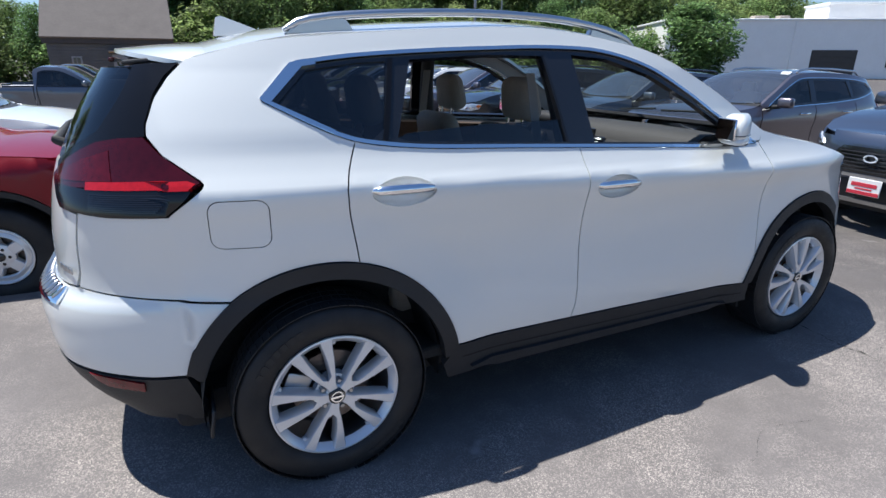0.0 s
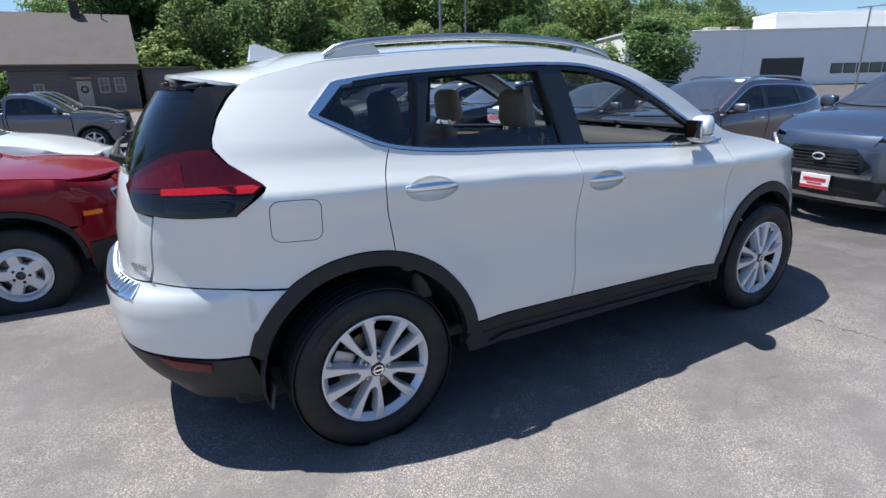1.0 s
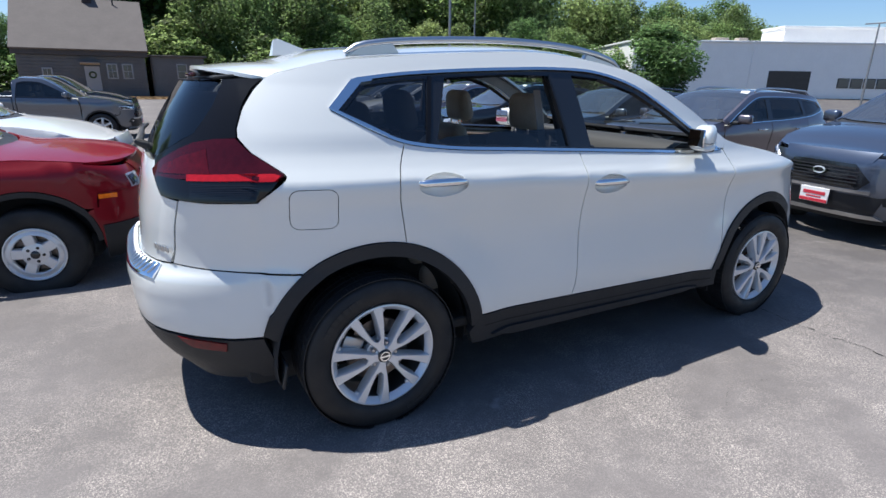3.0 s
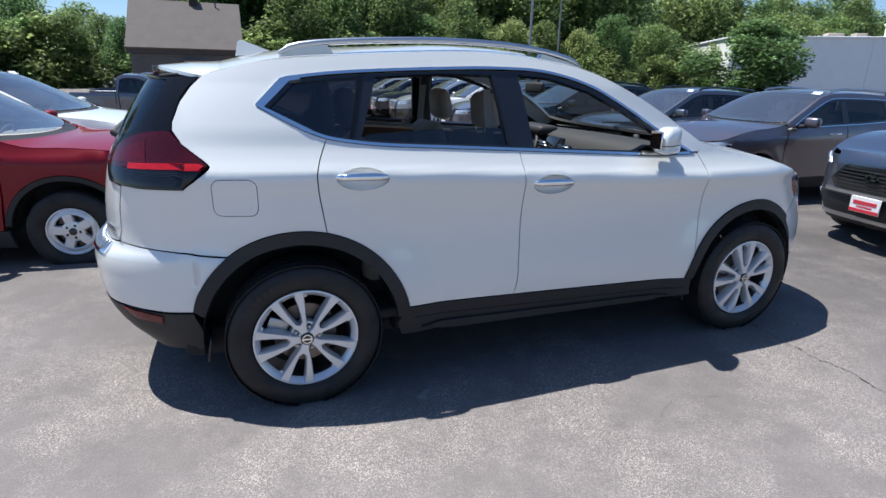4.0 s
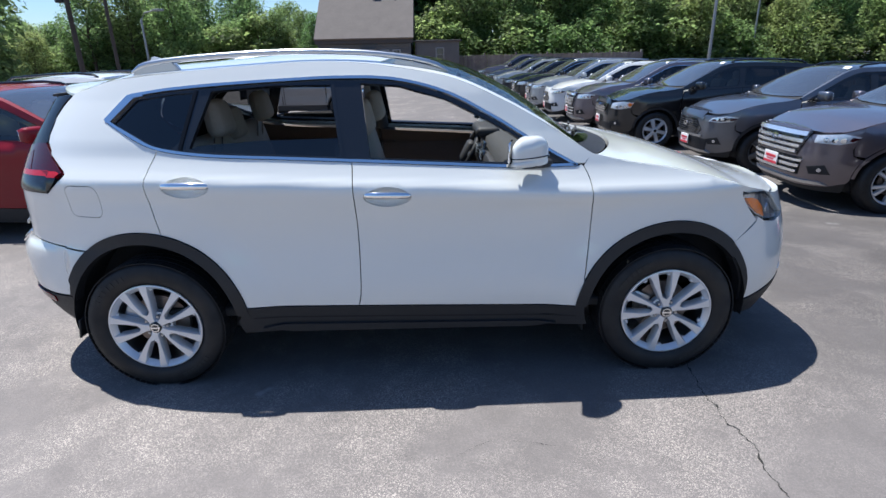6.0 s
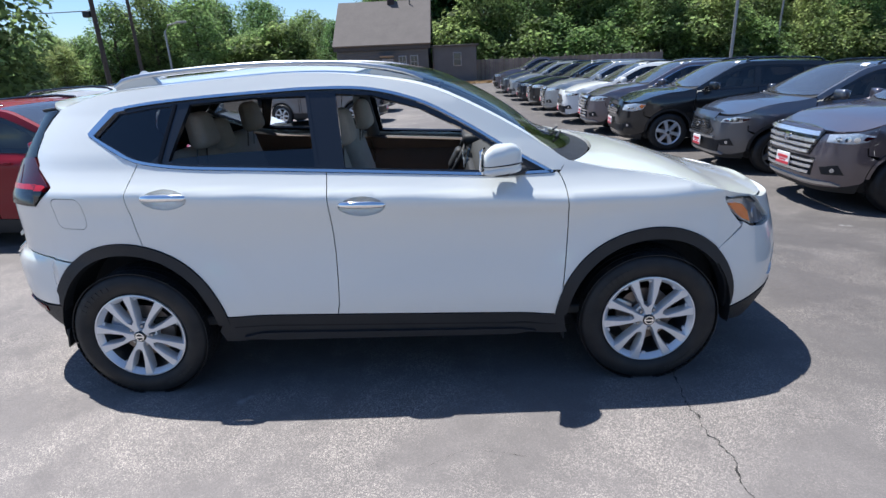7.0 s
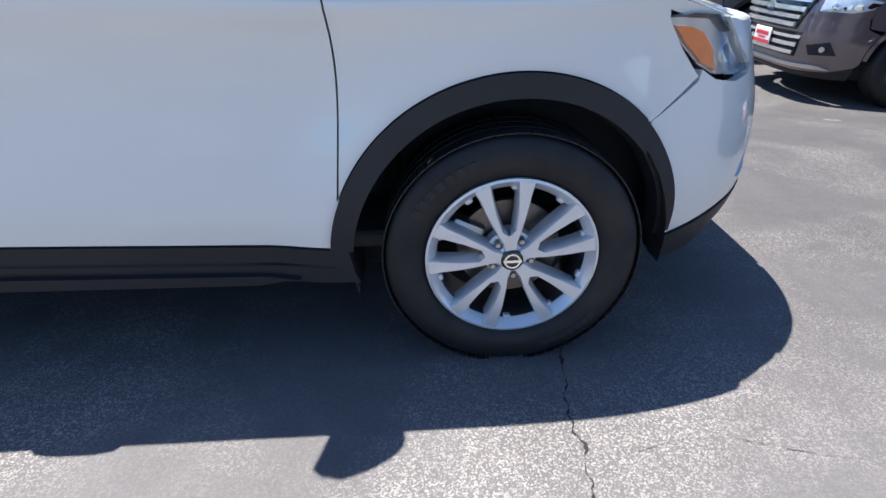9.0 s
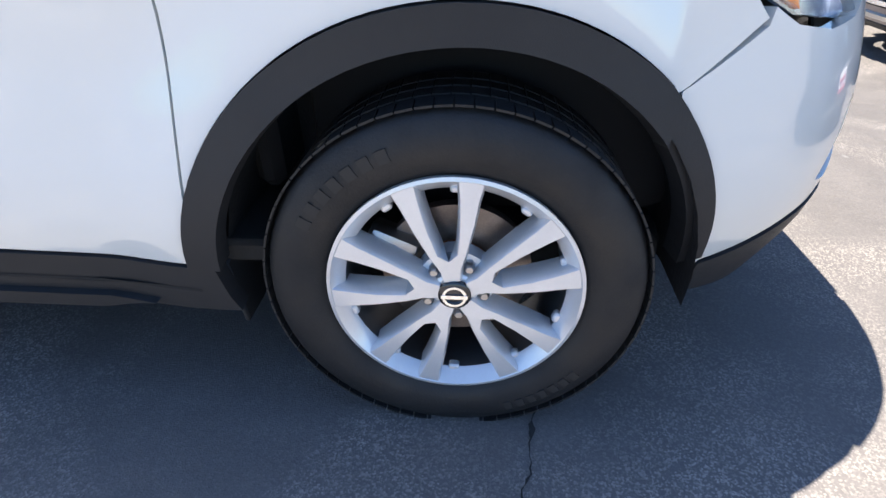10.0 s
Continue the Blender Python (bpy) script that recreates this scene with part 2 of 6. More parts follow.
def sheet(outline, where, step=0.045, gap=0.0025, lip=0.02, lift=0.0, holes=(), back=False):
    """A panel cut to an outline in two coordinates and laid on a surface; where(p) gives places for rows p.
    Its rim is turned in by lip; back: it gets a rear face too. Returns verts, faces, normals."""
    loops = [shrunk(dense(outline, step), gap)] + [shrunk(dense(h, step), -gap) for h in holes]
    flat = np.vstack(loops)
    edges, start = [], 0
    for lo in loops:
        edges += [(start + k, start + (k + 1) % len(lo)) for k in range(len(lo))]
        start += len(lo)
    lo, hi = flat.min(0), flat.max(0)
    gx, gy = np.meshgrid(np.arange(lo[0] + step / 2, hi[0], step), np.arange(lo[1] + step / 2, hi[1], step))
    grid = np.stack([gx.ravel(), gy.ravel()], 1)
    keep = within(loops[0], grid)
    for h in loops[1:]:
        keep &= ~within(h, grid)
    grid = grid[keep]
    if len(grid):
        near = np.array([np.min(np.sum((flat - g) ** 2, 1)) for g in grid])
        grid = grid[near > (0.5 * step) ** 2]
    got = delaunay_2d_cdt([Vector(p) for p in np.vstack([flat, grid])], edges, [], 0, 1e-6)
    pts = np.array([tuple(v) for v in got[0]])
    tris = np.array([f for f in got[2] if len(f) == 3])
    mid = pts[tris].mean(1)
    keep = within(loops[0], mid)
    for h in loops[1:]:
        keep &= ~within(h, mid)
    tris = tris[keep]
    e = 1e-3
    place = where(pts)
    du, dv = where(pts + (e, 0)) - where(pts - (e, 0)), where(pts + (0, e)) - where(pts - (0, e))
    nor = np.cross(du, dv)
    nor /= np.linalg.norm(nor, axis=1, keepdims=True) + 1e-12
    place = place + nor * lift
    # orient triangles as the surface's normal
    t3 = place[tris]
    wrong = np.sum(np.cross(t3[:, 1] - t3[:, 0], t3[:, 2] - t3[:, 0]) * nor[tris[:, 0]], 1) < 0
    tris[wrong] = tris[wrong][:, ::-1]
    verts, faces, normals = [tuple(p) for p in place], [tuple(int(k) for k in t) for t in tris], [tuple(n) for n in nor]
    count = {}
    for t in faces:
        for a, b in ((t[0], t[1]), (t[1], t[2]), (t[2], t[0])):
            count[(a, b)] = 1
    rim = [(a, b) for a, b in count if (b, a) not in count]
    if back:
        base = len(verts)
        verts += [tuple(p - n * lip) for p, n in zip(place, nor)]
        normals += [tuple(-n) for n in nor]
        faces += [tuple(base + k for k in t[::-1]) for t in faces]
    if lip:
        for a, b in rim:
            k = len(verts)
            pa, pb, na, nb = place[a], place[b], nor[a], nor[b]
            out = np.cross(pb - pa, na)
            out /= np.linalg.norm(out) + 1e-12
            verts += [tuple(pa), tuple(pb), tuple(pb - nb * lip), tuple(pa - na * lip)]
            faces.append((k + 3, k + 2, k + 1, k))
            normals += [tuple(out)] * 4
    return verts, faces, normals


# ---- car bodies ----
class Body:
    """The skin of a car: x ahead from the rear axle, y to its left, z up. A place on it is (s, z): s is x along the side
    and goes on round the corners, to the middle of the tail at s_rear and of the nose at s_nose."""

    def __init__(self, width, tail, nose, edge, crown, xa=0.9, xb=1.9, nr=3.3, nf=3.2, xc=-0.45, xd=3.05, rear_arc=1.25, nose_arc=1.2, arches=(), blister=0.02, shear=0.045):
        self.width, self.tail, self.nose, self.edge, self.crown = table(width), table(tail), table(nose), table(edge), table(crown)
        self.xa, self.xb, self.nr, self.nf, self.xc, self.xd = xa, xb, nr, nf, xc, xd
        self.rear_arc, self.nose_arc, self.arches, self.blister = rear_arc, nose_arc, arches, blister
        self.shear = shear
        self.s_rear, self.s_nose = xc - rear_arc, xd + nose_arc

    def _corner(self, s, z, fro, end, n, cut, arc):
        """Round a corner: fro is where the taper starts, cut where s leaves x."""
        long = np.abs(end(z) - fro)
        uc = np.clip(abs(cut - fro) / long, 0.05, 0.98)
        a0 = np.arcsin(uc ** (n / 2))
        k = np.linspace(0, 1, 160)
        ang = a0[:, None] + (math.pi / 2 - a0[:, None]) * (1 - (1 - k) ** 2)
        u, v = np.sin(ang) ** (2 / n), np.clip(np.cos(ang), 0, 1) ** (2 / n)
        x, w = u * long[:, None], v * self.width(z)[:, None]
        run = np.concatenate([np.zeros((len(z), 1)), np.cumsum(np.hypot(np.diff(x, axis=1), np.diff(w, axis=1)), 1)], 1)
        want = np.clip(np.abs(s - cut) / arc, 0, 1) * run[:, -1]
        xo, wo = np.empty(len(z)), np.empty(len(z))
        for i in range(len(z)):
            xo[i], wo[i] = np.interp(want[i], run[i], x[i]), np.interp(want[i], run[i], w[i])
        return xo, wo

    def half(self, x, z):
        """Half the width at x on the side."""
        x, z = np.atleast_1d(np.asarray(x, float)), np.atleast_1d(np.asarray(z, float))
        rise = np.clip((z - 0.92) / 0.12, 0, 1)
        zz = z + self.shear * (np.clip(x, 0.1, 2.3) - 1.0) * rise * rise * (3 - 2 * rise) * np.clip((1.5 - z) / 0.2, 0, 1)
        u = np.clip((self.xa - x) / (self.xa - self.tail(z)), 0, 0.999)
        t = np.clip((x - self.xb) / (self.nose(z) - self.xb), 0, 0.999)
        w = self.width(zz) * (1 - u**self.nr) ** (1 / self.nr) * (1 - t**self.nf) ** (1 / self.nf)
        for ax, az, r in self.arches:
            far = np.hypot(x - ax, z - az)
            bump = np.clip(1 - (far - r) / 0.2, 0, 1)
            w = w + self.blister * bump * bump * (3 - 2 * bump)
        return w

    def where(self, p):
        s, z = np.array(p[:, 0]), np.array(p[:, 1])
        sign = np.full(len(s), -1.0)
        back, fore = s < self.s_rear, s > self.s_nose
        s = np.where(back, 2 * self.s_rear - s, np.where(fore, 2 * self.s_nose - s, s))
        sign[back | fore] = 1.0
        x, w = s.copy(), self.half(s, z)
        k = s < self.xc
        if k.any():
            far, w[k] = self._corner(s[k], z[k], self.xa, self.tail, self.nr, self.xc, self.rear_arc)
            x[k] = self.xa - far
        k = s > self.xd
        if k.any():
            far, w[k] = self._corner(s[k], z[k], self.xb, self.nose, self.nf, self.xd, self.nose_arc)
            x[k] = self.xb + far
        return np.stack([x, sign * w, z], 1)

    def top(self, p):
        """The upper skin from tail to nose: p is (x, q), q from -1 at the right edge to 1 at the left."""
        x, q = p[:, 0], p[:, 1]
        z = self.edge(x)
        w = self.half(x, z)
        return np.stack([x, q * w, z + self.crown(x) * (1 - np.abs(q) ** 2.4)], 1)

    def panel(self, outline, **more):
        return sheet(outline, self.where, **more)

    def cover(self, outline, **more):
        """A panel of the upper skin; its outline is in (x, q)."""
        scale = 0.75
        return sheet([(x, q * scale) for x, q in outline], lambda p: self.top(p / (1, scale)), **more)


def mirrored(data):
    v, f, n = data
    return [(x, -y, z) for x, y, z in v], [t[::-1] for t in f], [(x, -y, z) for x, y, z in n]


def along(points, x0, x1, step=0.03):
    """The stretch of a smooth line from x0 to x1, in that order."""
    line = curve_through(points, 0.01)
    lo, hi = min(x0, x1), max(x0, x1)
    line = line[np.argsort(line[:, 0])]
    xs = np.linspace(x0, x1, max(2, int((hi - lo) / step) + 1))
    return [(x, float(np.interp(x, line[:, 0], line[:, 1]))) for x in xs]


def arc(x, z, r, a0, a1, n=24, squash=1.0):
    return [(x + r * math.cos(a), z + squash * r * math.sin(a)) for a in np.radians(np.linspace(a0, a1, n))]


def ring(outline, thick):
    """A band along the inside of a closed outline, as outline and hole."""
    return outline, [shrunk(np.array(outline), thick)[::-1]]


def rounded(x0, x1, z0, z1, r, n=5):
    out = []
    for cx, cz, a in ((x1 - r, z1 - r, 0), (x0 + r, z1 - r, 90), (x0 + r, z0 + r, 180), (x1 - r, z0 + r, 270)):
        out += [(cx + r * math.cos(b), cz + r * math.sin(b)) for b in np.radians(np.linspace(a, a + 90, n))]
    return out


# ---- wheels ----
def spoke_mesh(bm, r0, r1, a0, a1, w0, w1, y0, y1, depth, ease=0.8):
    """One spoke from radius r0 at angle a0 to r1 at a1, its face at y0 to y1 (outwards is -y)."""
    rows = []
    for k in np.linspace(0, 1, 7):
        r, a = r0 + (r1 - r0) * k, a0 + (a1 - a0) * k**ease
        w, y = w0 + (w1 - w0) * k, y0 + (y1 - y0) * k - 0.006 * math.sin(math.pi * k)
        mid, side = Vector((r * math.cos(a), y, r * math.sin(a))), Vector((-math.sin(a), 0, math.cos(a)))
        rows.append([bm.verts.new(mid + side * w * f + Vector((0, g, 0))) for f, g in ((-0.60, depth), (-0.53, 0.008), (-0.44, 0), (0.44, 0), (0.53, 0.008), (0.60, depth))])
    for one, two in zip(rows, rows[1:]):
        for k in range(5):
            bm.faces.new((one[k], one[k + 1], two[k + 1], two[k]))
    bm.faces.new(rows[0]), bm.faces.new(rows[-1][::-1])


def forked_spoke(bm, turn, scale):
    """A spoke whose stem forks into two broad arms; its flat face looks to -y."""
    pairs = [((0.030, 0.019), (0.030, 0.0)), ((0.056, 0.023), (0.056, 0.0)), ((0.086, 0.036), (0.076, 0.0)), ((0.116, 0.047), (0.090, 0.014)), ((0.146, 0.058), (0.142, 0.025)), ((0.188, 0.071), (0.190, 0.031)), ((0.218, 0.083), (0.232, 0.034))]
    put = lambda r, w, y: bm.verts.new((scale * (r * math.cos(turn) - w * math.sin(turn)), y, scale * (r * math.sin(turn) + w * math.cos(turn))))
    for sgn in (-1, 1):
        rows = []
        for k, ((ra, wa), (rb, wb)) in enumerate(pairs):
            y = -0.004 - 0.004 * math.sin(math.pi * k / 6)
            b = 0.0045
            if wb:
                rows.append([put(ra, sgn * (wa + 0.002), 0.045), put(ra, sgn * wa, y + 0.008), put(ra, sgn * (wa - b), y), put(rb, sgn * (wb + b), y), put(rb, sgn * wb, y + 0.008), put(rb, sgn * (wb - 0.002), 0.045)])
            else:
                rows.append([put(ra, sgn * (wa + 0.002), 0.045), put(ra, sgn * wa, y + 0.008), put(ra, sgn * (wa - b), y), put(rb, 0, y), put(rb, 0, y), put(rb, 0, y)])
        for one, two in zip(rows, rows[1:]):
            for k in range(5):
                bm.faces.new((one[k], one[k + 1], two[k + 1], two[k]))


def build_wheel(parent, r=0.36, rim=0.238, wide=0.225, style="pairs", alloy="alloy", tread=True, m=Matrix(), steps=64, fine=True, phase=math.pi / 2, disc=False):
    """A wheel under a car; its outer face looks to -y, the hub's face is at y = 0 and the axle runs to +y."""
    wheel = part("wheel", lathe([(0.02, 0.10), (rim * 0.5, 0.10), (rim * 0.5, 0.12), (0.02, 0.12)], 24), M["shell"], parent, at=m)
    side = rim + 0.006
    tyre = bmesh.new()
    prof = [(rim - 0.012, 0.028), (side, 0.005), (side + 0.012, -0.006), (side + 0.03, -0.014), ((side + r) / 2, -0.018), (r - 0.035, -0.012), (r - 0.022, -0.006),
            (r - 0.012, 0.0), (r - 0.003, 0.020), (r, 0.05), (r, wide - 0.06), (r - 0.012, wide - 0.01), ((side + r) / 2, wide), (rim - 0.012, wide - 0.03)]
    add_lathe(tyre, prof, steps)
    bmesh.ops.recalc_face_normals(tyre, faces=tyre.faces)
    part("tyre", smooth(tyre, 40), M["rubber"], wheel)
    if tread:
        tyre = bmesh.new()
        for k in range(steps):
            a = 2 * math.pi * (k + 0.5) / steps
            for y, wy in ((0.020, 0.044), (0.075, 0.036), (0.120, 0.036), (0.168, 0.044)):
                add_box(tyre, (0.004, wy, 2 * math.pi * r / steps * 0.90), (r * math.cos(a + 0.02 * (y > 0.07)), y, r * math.sin(a + 0.02 * (y > 0.07))), turn=(0, -math.degrees(a), 0))
        tagged(part("tread", tyre, M["rubber"], wheel), kind="stuff")
    barrel = lathe([(rim - 0.006, 0.016), (rim + 0.003, 0.006), (rim + 0.003, -0.004), (rim - 0.004, -0.006), (rim - 0.012, 0.002), (rim - 0.026, 0.018), (rim - 0.028, 0.022)], steps)
    rimpart = part("rim", barrel, M[alloy], wheel)
    # darker than the rim: the shade behind the spokes is put into its colour
    part("barrel", lathe([(rim - 0.028, 0.022), (rim - 0.034, 0.10), (rim - 0.016, 0.17), (rim - 0.014, 0.19)], steps), M["alloy_dark"], rimpart)
    bm = bmesh.new()
    if style == "pairs":
        for k in range(5):
            c = phase + 2 * math.pi * k / 5
            forked_spoke(bm, c, rim / 0.238)
    else:
        n, spread, w0, w1 = style
        for k in range(n):
            c = math.pi / 2 + 2 * math.pi * k / n
            for sgn in (-1, 1) if spread else (0,):
                spoke_mesh(bm, 0.045, rim - 0.016, c + sgn * spread * 0.6, c + sgn * spread, w0, w1, 0.004, 0.006, 0.04)
    bmesh.ops.remove_doubles(bm, verts=bm.verts, dist=0.0004)
    bmesh.ops.recalc_face_normals(bm, faces=bm.faces)
    part("spokes", smooth(bm, 30), M[alloy], rimpart)
    if disc:
        part("rim_band", lathe([(rim - 0.055, 0.030), (rim - 0.055, 0.004), (rim - 0.047, -0.002), (rim - 0.028, 0.002), (rim - 0.018, 0.010)], steps), M[alloy], rimpart)
        part("wheel_centre", lathe([(0.0, 0.0), (0.070, -0.002), (0.088, 0.004), (0.094, 0.030)], steps), M[alloy], rimpart)
        for k in range(5):
            a = math.pi / 2 + 2 * math.pi * (k + 0.5) / 5
            part("lug_nut", lathe([(0.0, -0.006), (0.010, -0.006), (0.013, 0.0), (0.013, 0.01)], 8, pose(0.054 * math.cos(a), 0, 0.054 * math.sin(a))), M["black_gloss"], rimpart)
    part("hub", lathe([(0.0, 0.004), (0.036, 0.002), (0.042, 0.006), (0.046, 0.024), (0.074, 0.030), (0.078, 0.06)] if style == "pairs" else [(0.0, 0.004), (0.030, 0.003), (0.034, 0.006), (0.062, 0.008), (0.075, 0.020), (0.078, 0.06)], 32), M[alloy], rimpart)
    part("cap", lathe([(0.0, -0.010), (0.027, -0.009), (0.031, -0.006), (0.031, 0.004)], 28), M["black_gloss"], rimpart, "black centre cap")
    if fine:
        emblem = bmesh.new()
        add_lathe(emblem, [(0.018, -0.008), (0.018, -0.012), (0.023, -0.012), (0.023, -0.008)], 28)
        add_box(emblem, (0.050, 0.003, 0.008), (0, -0.0115, 0))
        part("emblem", emblem, M["chrome"], rimpart)
        for k in range(5):
            a = phase + 2 * math.pi * (k + 0.5) / 5
            nut = lathe([(0.0, 0.0), (0.007, 0.0), (0.010, 0.004), (0.010, 0.024)], 6, pose(0.057 * math.cos(a), 0.004, 0.057 * math.sin(a)))
            part("lug_nut", nut, M["steel"], rimpart)
        for k in range(10):
            a = 2 * math.pi * k / 10 + 0.3
            part("weight_lug", box((0.014, 0.02, 0.022), ((rim - 0.03) * math.cos(a), 0.025, (rim - 0.03) * math.sin(a)), 0.004, 1, (0, -math.degrees(a), 0)), M[alloy], rimpart)
    if fine:
        bars = bmesh.new()
        ring_r = (rim + r) / 2 + 0.004
        for start, count, high, step in ((112, 7, 0.024, 6.2), (292, 7, 0.020, 5.0)):
            for k in range(count):
                a = radians(start + step * k)
                add_box(bars, (high, 0.003, ring_r * radians(step) * 0.62), (ring_r * math.cos(a), -0.0175, ring_r * math.sin(a)), turn=(0, -math.degrees(a), 0))
        tagged(part("sidewall_marking", bars, M["rubber_dull"], wheel), kind="stuff")
    part("brake_disc", lathe([(0.07, 0.075), (0.148, 0.075), (0.148, 0.098), (0.07, 0.098)], 40, closed=True), M["iron"], wheel)
    if fine:
        part("hub_flange", lathe([(0.0, 0.055), (0.060, 0.055), (0.070, 0.062), (0.078, 0.098)], 24), M["rust"], wheel)
        part("brake_caliper", box((0.10, 0.06, 0.07), (-0.125, 0.075, 0.06), 0.015, 2, (0, 25, 0)), M["steel"], wheel)
    return wheel


# ---- the white crossover ----
def emblem_bars(parent, places, m, mat):
    for x, z, w, h in places:
        part("badge_bar", box((w, 0.004, h), (x, 0, z), 0.001, 1), mat, parent, at=m)


def build_crossover():
    car = thing("crossover_car", "pearl white crossover with chrome window trim, side windows lowered", "car", pose(0, 0.90, 0))
    zr = [(-0.36, 1.520), (-0.25, 1.548), (-0.10, 1.585), (0.335, 1.624), (0.60, 1.640), (0.87, 1.652), (1.10, 1.645), (1.37, 1.610), (1.60, 1.560), (1.85, 1.450), (2.05, 1.340), (2.27, 1.200)]
    body = Body(
        width=[(0.15, 0.845), (0.30, 0.870), (0.40, 0.886), (0.48, 0.898), (0.56, 0.899), (0.66, 0.890), (0.78, 0.881), (0.88, 0.886), (0.97, 0.904), (1.02, 0.918), (1.045, 0.923), (1.07, 0.922), (1.087, 0.917), (1.10, 0.908), (1.12, 0.891), (1.15, 0.870), (1.18, 0.851), (1.25, 0.822), (1.40, 0.757), (1.55, 0.685), (1.70, 0.60)],
        tail=[(0.15, -0.70), (0.25, -0.77), (0.35, -0.86), (0.50, -0.93), (0.62, -0.946), (0.70, -0.948), (0.73, -0.938), (0.755, -0.905), (0.778, -0.884), (0.80, -0.880), (0.95, -0.865), (1.05, -0.845), (1.15, -0.82), (1.20, -0.80), (1.30, -0.75), (1.40, -0.69), (1.50, -0.62), (1.60, -0.55), (1.75, -0.5)],
        nose=[(0.15, 3.46), (0.25, 3.53), (0.35, 3.585), (0.50, 3.61), (0.65, 3.60), (0.80, 3.56), (0.90, 3.52), (1.00, 3.47), (1.75, 3.40)],
        edge=zr + [(2.45, 1.155), (2.65, 1.122), (2.85, 1.078), (3.00, 1.032), (3.10, 0.996), (3.20, 0.968), (3.32, 0.938), (3.45, 0.908)],
        crown=[(-0.7, 0.04), (-0.3, 0.045), (0.5, 0.05), (1.1, 0.055), (1.5, 0.075), (2.0, 0.08), (2.25, 0.06), (2.45, 0.045), (2.8, 0.045), (3.2, 0.04), (3.4, 0.03)],
        nf=3.5, arches=((0.0, 0.36, 0.50), (2.715, 0.355, 0.49)), blister=0.022, rear_arc=1.15, nose_arc=1.15,
    )
    dlo_top = [(0.0, 1.520), (0.20, 1.545), (0.46, 1.563), (0.75, 1.576), (1.03, 1.583), (1.30, 1.570), (1.55, 1.507), (1.77, 1.397), (1.98, 1.270), (2.19, 1.152)]
    dlo_low = [(2.19, 1.140), (1.90, 1.140), (1.55, 1.160), (1.09, 1.187), (0.74, 1.207), (0.40, 1.226), (0.20, 1.250), (0.10, 1.276), (0.0, 1.322), (-0.13, 1.392)]
    low = list(reversed(dlo_low))
    sill = [(0.40, 0.455), (1.10, 0.440), (2.30, 0.405)]
    rear_arch, fore_arch = (0.0, 0.36, 0.505), (2.707, 0.355, 0.498)
    seam_b = [(1.045, 1.583), (1.086, 1.187), (1.096, 0.86), (1.092, 0.55), (1.075, 0.442)]
    seam_r = [(0.145, 1.262), (0.095, 1.147), (0.088, 1.07), (0.118, 0.851)]
    seam_f = [(2.225, 1.140), (2.252, 1.08), (2.268, 0.94), (2.268, 0.80), (2.250, 0.58), (2.232, 0.405)]
    both = lambda name, data, mat, parent=car, label="": [part(name, d, mat, parent, label) for d in (data, mirrored(data))]

    # side skin
    side = along(zr, 2.27, -0.34) + [(-0.40, 1.47), (-0.508, 1.325), (-0.512, 1.290), (-0.45, 1.235), (-0.352, 1.162), (-0.344, 1.152), (-0.352, 1.140), (-0.46, 1.056), (-0.71, 1.051), (-0.86, 1.055)]
    side += [(-0.885, 0.95), (-0.90, 0.84), (-0.92, 0.788), (-0.60, 0.772)] + [(x, z) for x, z in arc(*rear_arch, 128, 78, 20)]
    side += [(p[0], p[1]) for p in curve_through(seam_r)[::-1]] + along(low, 0.145, -0.13) + [(-0.135, 1.402), (-0.02, 1.512)] + along(dlo_top, 0.0, 2.19) + [(2.235, 1.150)]
    fuel = rounded(-0.345, -0.165, 0.942, 1.10, 0.035)
    both("body_side", body.panel(side, step=0.026, lip=0.03, holes=[fuel]), M["white"])
    both("fuel_door", body.panel(fuel, step=0.04, gap=0.0005), M["white"])
    both("side_backing", body.panel(side, step=0.07, lip=0, lift=-0.03), M["shell"])
    # doors
    cup = lambda x, z: [(x + 0.114 * math.cos(a), z - 0.006 + 0.049 * math.sin(a) * (1 - 0.15 * math.cos(a) ** 2)) for a in np.linspace(0, 2 * math.pi, 28, endpoint=False)]
    rear_door = along(low, 0.145, 1.086) + [tuple(p) for p in curve_through(seam_b[1:])] + along(sill, 1.075, 0.50) + arc(*rear_arch, 10.5, 76, 20) + [tuple(p) for p in curve_through(seam_r)[::-1]]
    fore_door = along(low, 1.086, 2.19) + [(2.215, 1.148)] + [tuple(p) for p in curve_through(seam_f)] + along(sill, 2.232, 1.075) + [tuple(p) for p in curve_through(seam_b[1:])[::-1]]
    for name, outline, hx, hz in (("rear_door", rear_door, 0.285, 1.098), ("front_door", fore_door, 1.255, 1.030)):
        oval = cup(hx, hz)
        doors = both(name, body.panel(outline, step=0.022, lip=0.03, holes=[oval]), M["white"])
        dish = lambda p, hx=hx, hz=hz: body.where(p) + np.stack([np.zeros(len(p)), 0.040 * np.clip(1 - ((p[:, 0] - hx) / 0.116) ** 2 - ((p[:, 1] - hz + 0.006) / 0.051) ** 2, 0, 1) ** 0.5, np.zeros(len(p))], 1)
        bowl = sheet(oval, dish, step=0.012, gap=0, lip=0)
        w = float(body.half(hx, hz)[0])
